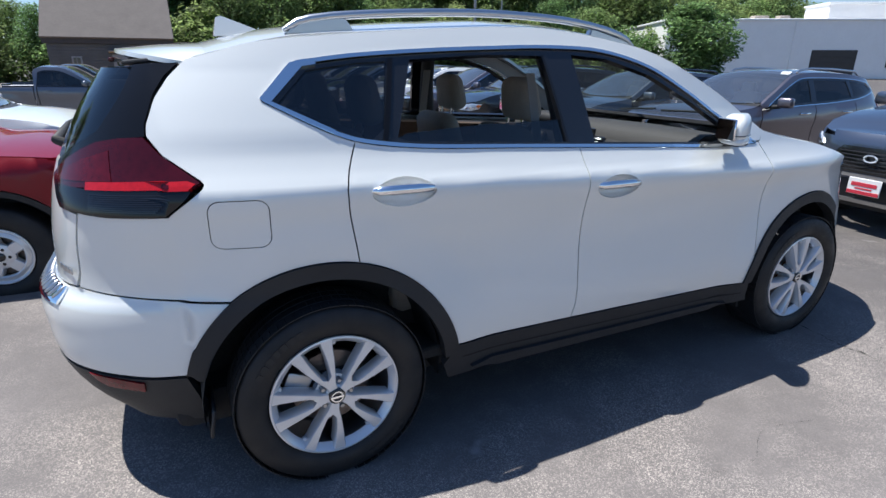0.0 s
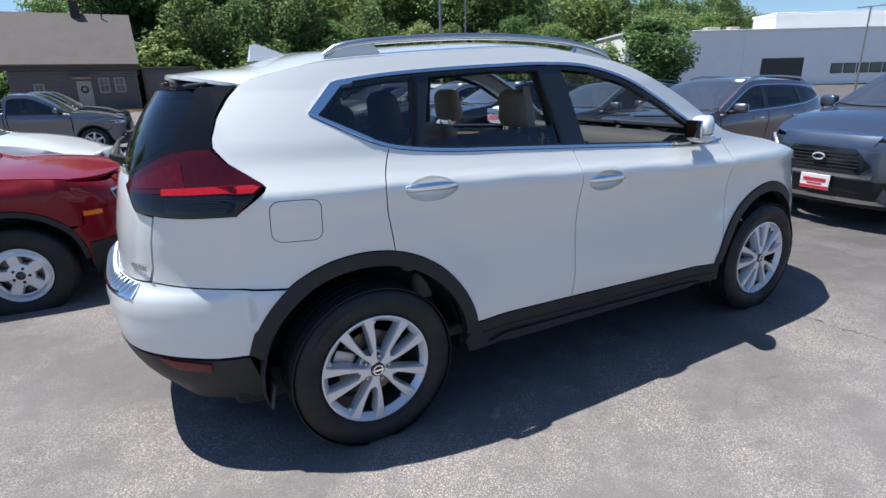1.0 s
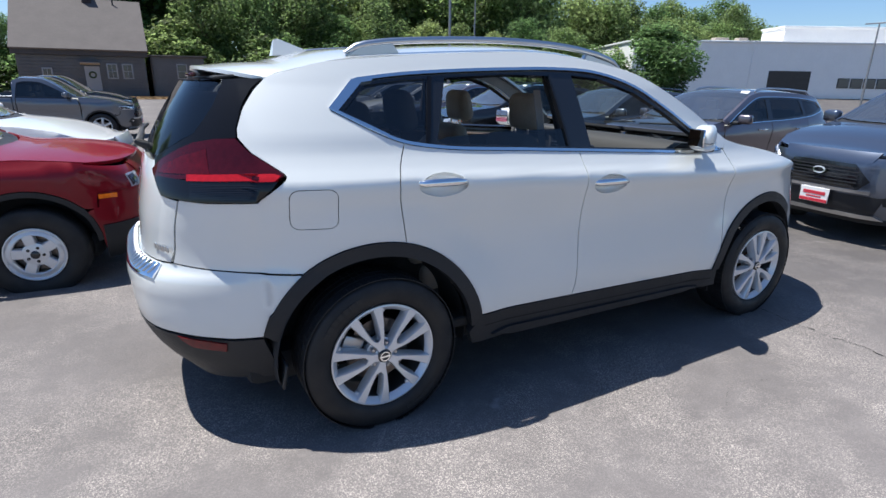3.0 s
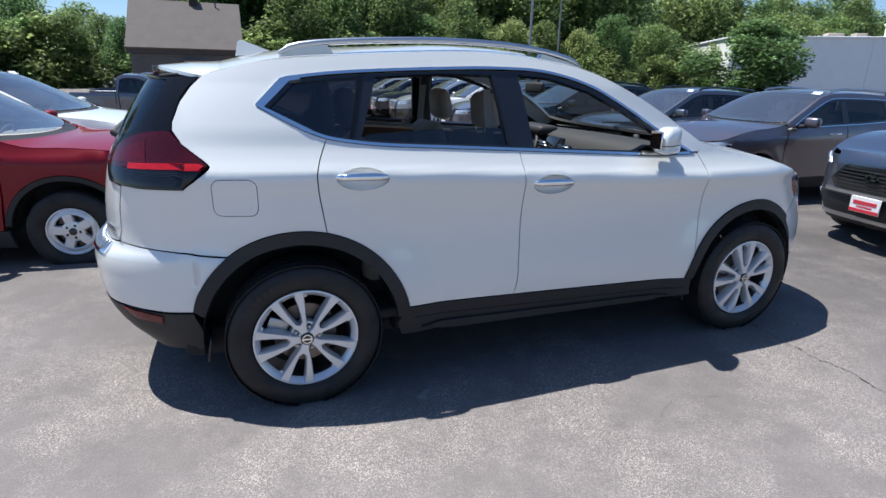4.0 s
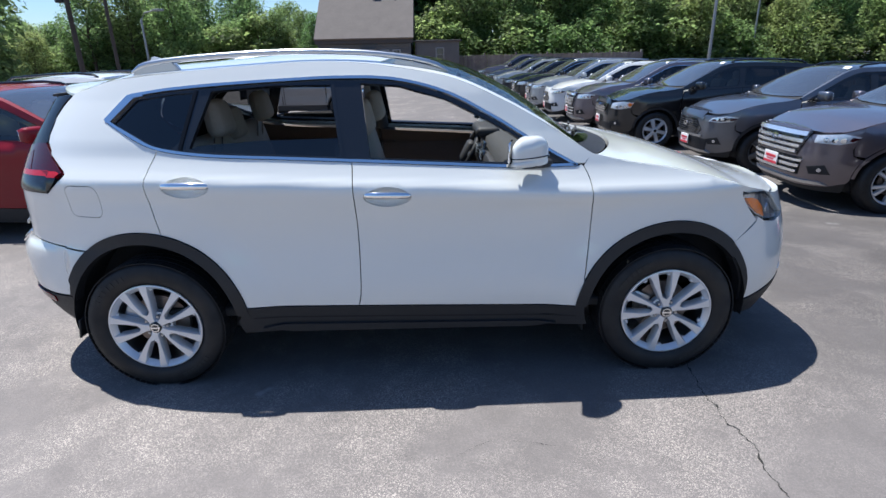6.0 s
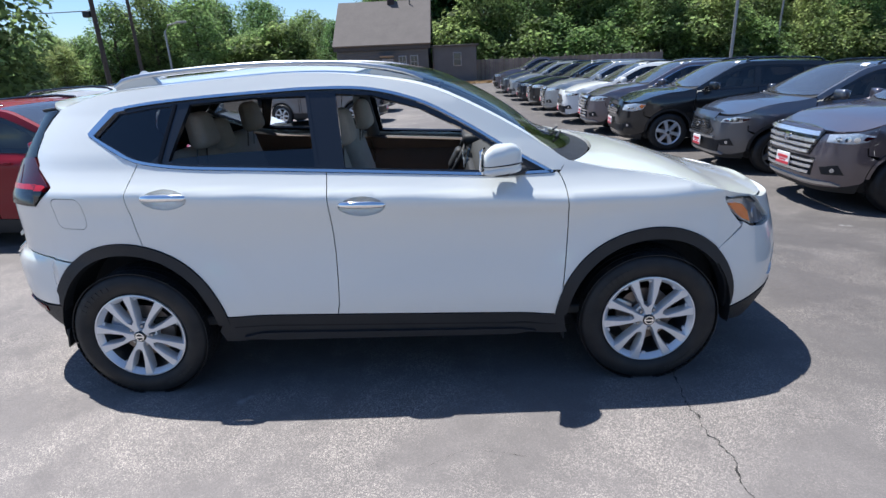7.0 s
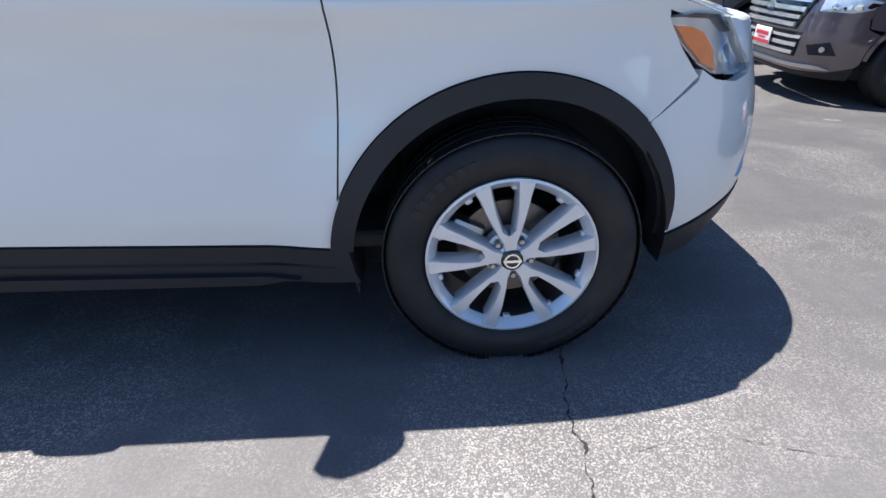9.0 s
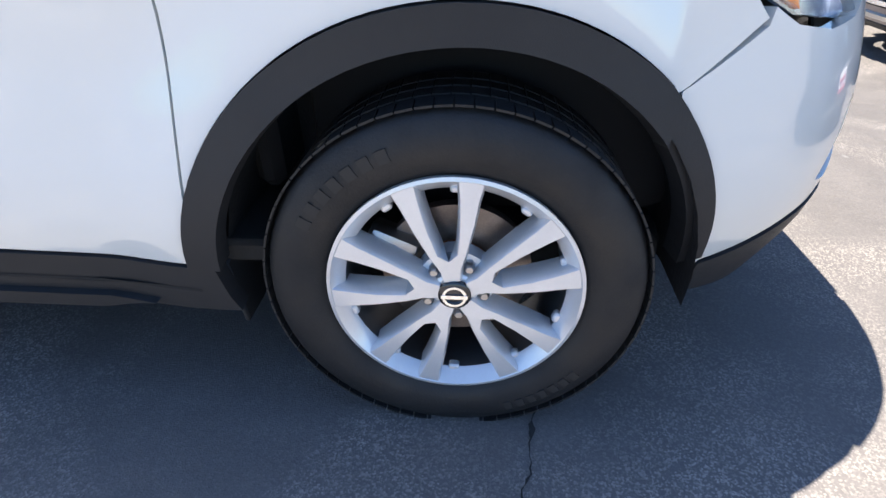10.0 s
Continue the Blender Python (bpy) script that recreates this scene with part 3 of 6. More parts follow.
        bar = tube([(hx - 0.112, -w + 0.012, hz + 0.006), (hx - 0.095, -w - 0.002, hz + 0.007), (hx - 0.05, -w - 0.009, hz + 0.008), (hx + 0.05, -w - 0.009, hz + 0.006), (hx + 0.095, -w - 0.003, hz + 0.002), (hx + 0.114, -w + 0.012, hz)], [0.011, 0.018, 0.020, 0.020, 0.018, 0.011], 12, 0.95)
        for d, mirror in zip(doors, (False, True)):
            part("handle_recess", mirrored(bowl) if mirror else bowl, M["white"], d)
            grip = part("door_handle", bar.copy(), M["chrome"], d, "chrome door handle")
            if mirror:
                grip.scale = (1, -1, 1)
        bar.free()
        both("door_trim", body.panel(outline, step=0.08, lip=0.02, lift=-0.075), M["door_card"], car, "brown and black inner door panel")
        both("door_ledge", body.panel(along(low, outline[0][0] + 0.02, (1.07 if name == "rear_door" else 2.17)) + [(x, z - 0.16) for x, z in along(low, (1.07 if name == "rear_door" else 2.17), outline[0][0] + 0.02)], step=0.05, lip=0.02, lift=-0.06), M["dark_trim"])
    # fender, bumpers, cladding
    fender = [(2.240, 1.160), (2.262, 1.205)] + along([(2.27, 1.200), (2.45, 1.155), (2.65, 1.122), (2.85, 1.078), (3.00, 1.032), (3.10, 0.994)], 2.275, 3.078) + [(3.085, 0.955), (3.14, 0.89), (3.225, 0.806), (3.078, 0.706)]
    fender += arc(*fore_arch, 44, 174, 40) + [(2.245, 0.405)] + [tuple(p) for p in curve_through(seam_f)[::-1]]
    both("fender", body.panel(fender, step=0.035, lip=0.03), M["white"])
    both("fender_backing", body.panel(fender, step=0.08, lip=0, lift=-0.03), M["shell"])
    hood_front = [(3.300 + 0.212 * (1 - abs(q) ** 6), q) for q in np.sin(np.linspace(-math.pi / 2, math.pi / 2, 33))]
    cowl = [(2.30 + 0.24 * (1 - abs(q) ** 2), q) for q in np.linspace(-1, 1, 21)]
    part("hood", body.cover([(x, q * 0.985) for x, q in cowl[::-1]] + [(x, q * 0.985) for x, q in hood_front], step=0.05, lip=0.03, gap=0.004), M["white"], car)
    part("cowl_panel", body.cover([(2.17 + 0.24 * (1 - abs(q) ** 2), q * 0.97) for q in np.linspace(1, -1, 21)] + [(x - 0.006, q * 0.97) for x, q in cowl], step=0.05, lip=0.02, lift=-0.012), M["plastic"], car, "black plastic cowl panel")
    for k, (x, q) in enumerate(((2.30, -0.55), (2.36, -0.05))):
        line = [tuple(body.top(np.array([[x - 0.02 + 0.10 * t, q + 0.48 * t]]))[0] + np.array([0, 0, 0.018])) for t in np.linspace(0, 1, 6)]
        part("wiper", tube(line, 0.007, 6), M["dark_trim"], car)
    nose = [(3.225, 0.800), (3.30, 0.797), (3.45, 0.80), (3.75, 0.86), (body.s_nose, 0.88), (2 * body.s_nose - 3.75, 0.86), (2 * body.s_nose - 3.45, 0.80), (2 * body.s_nose - 3.30, 0.797), (2 * body.s_nose - 3.225, 0.80)]
    half = [(3.07, 0.708)] + arc(*fore_arch, 42, 2, 14) + [(3.30, 0.36), (3.42, 0.33), (3.55, 0.335)]
    fog = [(3.50, 0.475), (3.60, 0.455), (3.69, 0.49), (3.68, 0.59), (3.58, 0.635), (3.545, 0.60)]
    wing = [(3.072, 0.706), (3.225, 0.796), (3.235, 0.824), (3.30, 0.793), (3.40, 0.777), (3.50, 0.788), (3.53, 0.808), (3.585, 0.842), (3.74, 0.862), (3.96, 0.84), (3.93, 0.62), (3.98, 0.44), (3.60, 0.425), (3.45, 0.400), (3.30, 0.362), (3.215, 0.345)] + arc(*fore_arch, -2, 43, 14)
    both("front_bumper", body.panel(wing, step=0.03, lip=0.03, holes=[fog[::-1]]), M["white"])
    part("nose_panel", body.panel((lambda h: h + [(2 * body.s_nose - s, z) for s, z in reversed(h)])([(3.95, 0.870), (3.74, 0.866), (3.58, 0.846), (3.515, 0.808), (3.443, 0.853), (3.383, 0.908), (3.335, 0.946), (3.45, 0.930), (3.7, 0.926)]), step=0.04, lip=0.03), M["white"], car)
    both("fog_lamp_bezel", body.panel(fog, step=0.03, lip=0.02, lift=-0.015), M["black_gloss"])
    span = 2 * body.s_nose
    part("grille", body.panel([(3.965, 0.84), (span - 3.965, 0.84), (span - 3.935, 0.62), (span - 3.985, 0.38), (3.985, 0.38), (3.935, 0.62)], step=0.04, lift=-0.02), M["black_gloss"], car, "black mesh front grille")
    for k in range(5):
        z = 0.42 + 0.085 * k
        part("grille_bar", body.panel([(3.99, z), (span - 3.99, z), (span - 3.99, z + 0.018), (3.99, z + 0.018)], step=0.06, gap=0), M["chrome"] if k == 4 else M["plastic"], car)
    part("front_lip", body.panel((lambda h: h + [(span - a, z) for a, z in reversed(h)])([(3.4, 0.225), (3.205, 0.25), (3.210, 0.340), (3.30, 0.357), (3.45, 0.395), (3.60, 0.420), (3.98, 0.435)]), step=0.04, lip=0.03, lift=0.004), M["plastic"], car)
    # flares, sill cladding
    for name, (ax, az, r), a0, a1 in (("rear_arch_trim", rear_arch, 6, 164), ("front_arch_trim", fore_arch, 1, 174)):
        band = arc(ax, az, r, a0, a1, 40) + arc(ax, az, r - 0.062, a1, a0, 40)
        both(name, body.panel(band, step=0.03, lip=0.05, lift=0.010, gap=0.001), M["plastic"])
    clad = along(sill, 0.49, 2.24) + [(2.262, 0.40), (2.272, 0.33), (2.285, 0.29), (0.46, 0.30), (0.435, 0.37)]
    both("sill_cladding", body.panel(clad, step=0.05, lip=0.04, lift=0.006), M["plastic"])
    groove = [(0.52, 0.395), (2.22, 0.352), (2.22, 0.344), (0.52, 0.387)]
    both("sill_step", body.panel([(0.56, 0.335), (0.66, 0.352), (2.02, 0.325), (2.12, 0.312), (2.0, 0.288), (0.70, 0.300)], step=0.05, lip=0.03, lift=0.022), M["plastic"])
    # flat dark strip on the cladding, painted in for the groove's shade
    both("sill_groove", body.panel(groove, step=0.08, gap=0, lip=0, lift=0.0075), M["shell"])
    # tail
    mid = 2 * body.s_rear
    sym = lambda pts: pts + [(mid - s, z) for s, z in reversed(pts)]
    part("rear_bumper", body.panel(sym([(-1.25, 0.50), (-0.90, 0.50), (-0.62, 0.490), (-0.490, 0.495)] + arc(*rear_arch, 164, 129, 14) + [(-0.60, 0.7695), (-0.92, 0.7855), (-1.0, 0.780)]), step=0.035, lip=0.03, gap=0.0005), M["white"], car)
    part("rear_lip", body.panel(sym([(-1.25, 0.22), (-0.85, 0.235), (-0.62, 0.265), (-0.455, 0.275), (-0.42, 0.33), (-0.485, 0.488), (-0.62, 0.483), (-0.90, 0.493)]), step=0.045, lip=0.03, lift=0.004), M["plastic"], car)
    both("rear_reflector", body.panel([(-0.90, 0.490), (-0.88, 0.466), (-0.83, 0.438), (-0.66, 0.428), (-0.652, 0.470), (-0.75, 0.482)], step=0.03, lip=0.015, lift=0.010), M["red_lens"], car, "red rear reflector")
    ledge = sheet([(-1.0, 0.0), (-1.0, 1.0), (mid + 1.0, 1.0), (mid + 1.0, 0.0)], lambda p: body.where(np.stack([p[:, 0], 0.726 + 0.050 * p[:, 1]], 1)), step=0.06, gap=0, lip=0.01, lift=0.008)
    step_plate = part("bumper_step_plate", ledge, M["chrome"], car, "ribbed chrome bumper step plate")
    for k in range(26):
        s = np.interp(k, (0, 25), (-1.03, mid + 1.03))
        p = body.where(np.array([[s, 0.752]]))[0]
        part("rib", box((0.060, 0.010, 0.008), tuple(p + np.array([-0.006, 0, 0.008])), 0.003, 1, (0, -38, 0)), M["satin"], step_plate)
    hatch = sym([(-0.868, 1.050), (-0.893, 0.95), (-0.908, 0.84), (-0.94, 0.787), (-1.05, 0.783)][::-1] + [(-0.97, 1.060), (-1.06, 1.118), (-1.10, 1.155), (-1.105, 1.185)])
    part("tailgate", body.panel(hatch, step=0.035, lip=0.03), M["white"], car)
    part("tail_backing", body.panel(sym([(-0.50, 1.48), (-0.52, 1.30), (-0.40, 1.10), (-0.6, 0.60), (-0.9, 0.55)]), step=0.08, lip=0, lift=-0.035), M["shell"], car)
    rear_glass = sym([(-1.12, 1.20), (-0.80, 1.30), (-0.68, 1.40), (-0.58, 1.50)])
    part("rear_window", body.panel(rear_glass, step=0.04, lip=0.004, lift=-0.004), M["privacy"], car, "dark tinted rear window")
    both("rear_pillar_trim", body.panel([(-0.518, 1.288), (-0.514, 1.325), (-0.408, 1.47), (-0.36, 1.512), (-0.575, 1.505), (-0.675, 1.40), (-0.795, 1.298), (-1.12, 1.195), (-1.095, 1.165), (-0.99, 1.200), (-0.88, 1.236), (-0.772, 1.264), (-0.65, 1.278)], step=0.03, lip=0.02, lift=0.002, gap=0.001), M["trim_dull"], car)
    # tail lamps: smoked top, bright bar, clear base
    grown = lambda pts: [tuple(p) for p in shrunk(dense(pts, 0.05), -0.006)]
    lamp = body.panel(grown([(-1.085, 1.150), (-1.0, 1.190), (-0.88, 1.230), (-0.772, 1.259), (-0.65, 1.273), (-0.522, 1.278), (-0.455, 1.228), (-0.358, 1.155), (-0.375, 1.146), (-0.76, 1.138), (-1.05, 1.128)]), step=0.025, lip=0.02, lift=0.010, gap=0)
    bar_ = body.panel([(-0.80, 1.147), (-0.385, 1.158), (-0.364, 1.150), (-0.388, 1.132), (-0.80, 1.124)], step=0.025, lip=0.02, lift=0.0125, gap=0)
    base = body.panel(grown([(-1.05, 1.126), (-0.80, 1.121), (-0.385, 1.129), (-0.465, 1.063), (-0.71, 1.058), (-0.97, 1.067)]), step=0.025, lip=0.02, lift=0.010, gap=0)
    patch = body.panel([(-1.02, 1.140), (-0.97, 1.178), (-0.84, 1.215), (-0.69, 1.245), (-0.67, 1.150), (-0.82, 1.146)], step=0.025, lip=0.005, lift=0.012)
    for k, flip in enumerate((lambda d: d, mirrored)):
        tail = part("tail_lamp", flip(lamp), M["red_dark"], car, "smoked red tail lamp with bright red bar")
        part("light_bar", flip(bar_), M["red_bar"], tail)
        part("reversing_lens", flip(base), M["smoke_black"], tail, "smoked clear lens")
        part("brake_lens", flip(patch), M["red_mid"], tail)
        for j in range(9):
            z = 1.116 - 0.0055 * j
            part("lens_rib", flip(body.panel([(-0.78, z - 0.003), (-0.43 - 0.008 * j, z), (-0.43 - 0.008 * j, z - 0.0025), (-0.78, z - 0.0055)], step=0.05, gap=0, lip=0, lift=0.0118)), M["black_gloss"], tail)
    bars = [(0.00, 0.0, 0.018, 0.022), (0.03, 0.0, 0.024, 0.022), (0.062, 0.0, 0.026, 0.022), (0.092, 0.0, 0.02, 0.022)]
    p0, p1 = body.where(np.array([[-1.05, 0.845], [-1.03, 0.845]]))
    turn = math.degrees(math.atan2(p1[1] - p0[1], p1[0] - p0[0]))
    emblem_bars(car, bars, pose(*(p0 + np.array([-0.004, -0.004, 0])), 0, 0, turn), M["satin"])
    # roof, glass, rails
    part("roof", body.cover([(-0.28, q) for q in np.linspace(-1, 1, 15)] + [(1.20 + 0.16 * (1 - q * q) - 0.0, q) for q in np.linspace(1, -1, 21)], step=0.05, gap=0.0, lip=0.03), M["white"], car)
    part("headliner", body.cover([(-0.28, q) for q in np.linspace(-1, 1, 15)] + [(1.30 + 0.10 * (1 - q * q), q) for q in np.linspace(1, -1, 21)], step=0.08, gap=0.0, lip=0.0, lift=-0.035), M["grey_trim"], car, "pale grey headliner")
    shield = [(1.22 + 0.16 * (1 - q * q), q * 0.925) for q in np.linspace(-1, 1, 21)] + [(2.19 + 0.24 * (1 - q * q), q * 0.95) for q in np.linspace(1, -1, 21)]
    glass_part = part("windscreen", body.cover(shield, step=0.06, lip=0.005, lift=-0.002), M["clear"], car, "clear windscreen")
    glass_part.visible_shadow = False
    for sgn in (-1, 1):
        pillar = [(1.20, sgn * 1.0), (2.24, sgn * 1.0), (2.19, sgn * 0.95), (1.22, sgn * 0.925)]
        part("pillar_skin", body.cover(pillar if sgn > 0 else pillar[::-1], step=0.05, gap=0, lip=0.02), M["white"], car)
    both("pillar_trim", body.panel(along(zr, 2.24, -0.30) + along([(x, z + 0.0) for x, z in dlo_top], 0.0, 2.15), step=0.06, lip=0.01, lift=-0.05), M["grey_trim"])
    spoiler = bmesh.new()
    rows = []
    for q in np.linspace(-1, 1, 25):
        e = body.top(np.array([[-0.275, q]]))[0]
        back = -0.565 + 0.22 * abs(q) ** 3.0
        zt = 1.562 - 0.045 * abs(q) ** 2.5
        y = q * (0.560 - 0.02 * abs(q) ** 4)
        rows.append([spoiler.verts.new(v) for v in ((e[0], e[1], e[2]), ((e[0] + back) / 2, (e[1] + y) / 2, (e[2] + zt) / 2 + 0.004), (back, y, zt), (back - 0.003, y, zt - 0.014), (back + 0.03, y * 0.985, zt - 0.028), (-0.36, y * 0.98, (e[2] + zt) / 2 - 0.045), (-0.275, e[1] * 0.98, e[2] - 0.045))])
    for a, b in zip(rows, rows[1:]):
        for k in range(6):
            spoiler.faces.new((a[k], a[k + 1], b[k + 1], b[k]))
    spoiler.faces.new(rows[0][::-1]), spoiler.faces.new(rows[-1])
    bmesh.ops.recalc_face_normals(spoiler, faces=spoiler.faces)
    wing_part = part("roof_spoiler", smooth(spoiler, 35), M["white"], car)
    under = bmesh.new()
    add_box(under, (0.18, 0.90, 0.016), (-0.44, 0, 1.520), 0.008, 2, (0, -6, 0))
    part("spoiler_underside", smooth(under), M["plastic"], wing_part)
    part("brake_light", box((0.02, 0.36, 0.016), (-0.575, 0, 1.522), 0.004, 1), M["red_dark"], wing_part)
    part("rear_wiper", tube([(-0.79, 0.0, 1.20), (-0.825, 0.0, 1.222), (-0.80, 0.18, 1.27), (-0.775, 0.30, 1.28)], [0.022, 0.02, 0.010, 0.008], 8), M["dark_trim"], car)
    fin = bmesh.new()
    outline = [(-0.20, 1.617), (-0.185, 1.690), (-0.165, 1.698), (-0.12, 1.682), (-0.02, 1.645), (0.04, 1.628)]
    tops = []
    for sgn in (-1, 1):
        tops.append([fin.verts.new((x, sgn * (0.004 + 0.030 * max(0, (1.70 - z) / 0.08) ** 1.3 * (1 - 0.5 * (x + 0.2) / 0.24)), z)) for x, z in outline])
    for k in range(5):
        fin.faces.new((tops[0][k], tops[0][k + 1], tops[1][k + 1], tops[1][k]))
    fin.faces.new(tops[0][::-1]), fin.faces.new(tops[1])
    bmesh.ops.recalc_face_normals(fin, faces=fin.faces)
    part("shark_fin_aerial", smooth(fin, 30), M["white"], car)
    for sgn in (-1, 1):
        y = sgn * 0.575
        rail = [(-0.02, 1.618), (0.03, 1.645), (0.15, 1.668), (0.45, 1.690), (0.80, 1.700), (1.15, 1.688), (1.40, 1.655), (1.52, 1.620), (1.57, 1.592)]
        pts = [(x, y + sgn * 0.012 * math.sin((x + 0.02) / 1.6 * math.pi), z) for x, z in curve_through(rail, 0.06)]
        rr = [0.010] + [0.019] * (len(pts) - 2) + [0.010]
        rail_part = part("roof_rail", tube(pts, rr, 10, 0.8), M["satin"], car, "satin silver roof rail")
        for x0, x1, z0, z1 in ((-0.02, 0.24, 1.603, 1.662), (1.28, 1.57, 1.585, 1.650)):
            foot = bmesh.new()
            prof = [(x0, z0), (x1, z0 + 0.004)] + ([(x1 - 0.05, z1 + 0.01), (x0 + 0.06, z1 - 0.012)] if x0 < 0 else [(x1 - 0.07, z1 - 0.035), (x0 + 0.03, z1 + 0.008)])
            one, two = [foot.verts.new((x, y - 0.017, z)) for x, z in prof], [foot.verts.new((x, y + 0.017, z)) for x, z in prof]
            for k in range(4):
                foot.faces.new((one[k], one[(k + 1) % 4], two[(k + 1) % 4], two[k]))
            foot.faces.new(one[::-1]), foot.faces.new(two)
            bmesh.ops.recalc_face_normals(foot, faces=foot.faces)
            bmesh.ops.bevel(foot, geom=foot.edges[:], offset=0.006, segments=2, affect="EDGES")
            part("rail_foot", smooth(foot), M["satin"], rail_part)
    # window surround
    opening = along(low, -0.13, 2.19) + [(2.20, 1.152)] + along(dlo_top, 2.19, 0.0) + [(-0.02, 1.512), (-0.138, 1.402)]
    band, hole = ring(opening, 0.013)
    both("chrome_moulding", body.panel(band, step=0.03, gap=0, lip=0.02, lift=0.004, holes=hole), M["chrome"], car, "chrome window moulding")
    both("moulding_corner", body.panel([(-0.024, 1.513), (-0.138, 1.401), (0.0, 1.324), (0.08, 1.286), (0.084, 1.298), (0.0, 1.340), (-0.103, 1.391), (0.014, 1.500), (0.06, 1.507), (0.06, 1.521)], step=0.03, gap=0, lip=0.02, lift=0.006), M["chrome"])
    inner = [tuple(p) for p in shrunk(dense(opening, 0.03), 0.016)]
    w1 = [(0.30, 1.268), (0.34, 1.254), (1.03, 1.214), (0.985, 1.545), (0.72, 1.548), (0.40, 1.528)]
    w2 = [(1.175, 1.205), (1.55, 1.183), (1.90, 1.165), (2.02, 1.172), (1.98, 1.235), (1.77, 1.358), (1.55, 1.468), (1.32, 1.535), (1.135, 1.550)]
    w3 = [(-0.085, 1.388), (0.01, 1.338), (0.16, 1.272), (0.205, 1.264), (0.255, 1.30), (0.31, 1.522), (0.20, 1.516), (0.025, 1.492)]
    both("door_surround", body.panel(inner, step=0.035, gap=0, lip=0.025, lift=-0.006, holes=[w1[::-1], w2[::-1], w3[::-1]]), M["black_gloss"], car, "gloss black door frames and pillars")
    both("quarter_window", body.panel(w3, step=0.06, lip=0.004, gap=0, lift=-0.012), M["privacy"], car, "dark privacy glass")
    both("rear_side_window", body.panel([(0.30, 1.268), (0.34, 1.254), (1.03, 1.214), (1.018, 1.302), (0.66, 1.300), (0.34, 1.283)], step=0.06, lip=0.005, gap=0, lift=-0.016), M["privacy"], car, "lowered privacy glass")
    both("window_divider", body.panel([(0.245, 1.262), (0.262, 1.258), (0.335, 1.53), (0.318, 1.53)], step=0.05, gap=0, lip=0.01, lift=0.0), M["trim_dull"])
    both("door_seal", body.panel([(0.99, 1.55), (1.003, 1.55), (1.05, 1.212), (1.037, 1.212)], step=0.05, gap=0, lip=0.006, lift=-0.003), M["black_gloss"])
    both("mirror_sail", body.panel([(2.03, 1.162), (2.17, 1.158), (2.00, 1.262)], step=0.05, gap=0, lip=0.01, lift=0.001), M["plastic"])
    # wing mirrors
    for sgn in (-1, 1):
        hold = part("wing_mirror", tube([(2.045, sgn * 0.845, 1.165), (2.01, sgn * 0.885, 1.158), (1.955, sgn * 0.93, 1.17)], [0.032, 0.027, 0.03], 10, 0.6), M["plastic"], car)
        shell = bmesh.new()
        add_box(shell, (0.145, 0.172, 0.138), (0, 0, 0), 0.056, 6, taper=(0.88, 0.93))
        for v in shell.verts:
            v.co.x += 0.035 * (1 - (v.co.y / 0.10) ** 2) * (v.co.x > 0)
            front = max(0, (v.co.x + 0.0725) / 0.16)
            v.co.y = v.co.y * (1 - 0.42 * front ** 1.4) - sgn * 0.034 * front ** 1.4
            v.co.x -= sgn * v.co.y * 0.25
        strip = shell.copy()
        for v in strip.verts:
            v.co = (v.co.x * 1.05 + 0.002, v.co.y * 1.04, v.co.z * 0.09)
        lower = shell.copy()
        for v in lower.verts:
            v.co = (v.co.x * 1.01, v.co.y * 1.01, v.co.z * 0.35 - 0.048)
        part("mirror_lower_cap", smooth(lower, 50), M["white"], hold, at=pose(1.925, sgn * 0.935, 1.232))
        part("mirror_shell", smooth(shell, 50), M["white"], hold, at=pose(1.925, sgn * 0.935, 1.232))
        part("mirror_base", box((0.08, 0.09, 0.03), (1.935, sgn * 0.920, 1.168), 0.013, 2), M["plastic"], hold)
        part("mirror_strip", smooth(strip, 50), M["smoke"], hold, "smoked indicator strip", at=pose(1.925, sgn * 0.935, 1.208))
        part("mirror_glass", box((0.010, 0.124, 0.096), (1.848, sgn * 0.930, 1.234), 0.004, 1, (0, 0, 14 * sgn)), M["mirror"], hold)
    # headlamps
    lampo = [(3.080, 0.958), (3.19, 0.966), (3.30, 0.956), (3.37, 0.910), (3.43, 0.850), (3.485, 0.797), (3.40, 0.790), (3.30, 0.803), (3.235, 0.830), (3.145, 0.893)]
    bowl = body.panel(lampo, step=0.03, lip=0.01, lift=-0.016)
    lens = body.panel(lampo, step=0.03, lip=0.03, lift=0.002)
    amber = body.panel([(3.112, 0.936), (3.17, 0.934), (3.235, 0.916), (3.285, 0.872), (3.305, 0.812), (3.245, 0.834), (3.165, 0.890)], step=0.02, lip=0.015, lift=-0.008)
    dark = body.panel([(3.085, 0.956), (3.19, 0.964), (3.295, 0.955), (3.36, 0.912), (3.345, 0.905), (3.28, 0.941), (3.19, 0.947)], step=0.02, lip=0.015, lift=-0.004)
    for flip in (lambda d: d, mirrored):
        lampp = part("headlamp", flip(bowl), M["lamp_inner"], car, "clear headlamp with amber side reflector")
        part("side_reflector", flip(amber), M["amber"], lampp, "amber side reflector")
        part("lamp_brow", flip(dark), M["black_gloss"], lampp)
        part("projector", flip(body.panel([(3.362 + 0.030 * math.cos(a), 0.852 + 0.028 * math.sin(a)) for a in np.linspace(0, 6.28, 16)], step=0.02, lip=0.02, lift=-0.012)), M["chrome"], lampp)
        cover = part("headlamp_lens", flip(lens), M["lens"], lampp)
        cover.visible_shadow = False
    # underbody and wheel wells
    part("underbody", box((3.7, 1.40, 0.16), (1.30, 0, 0.30), 0.05, 2), M["liner"], car)
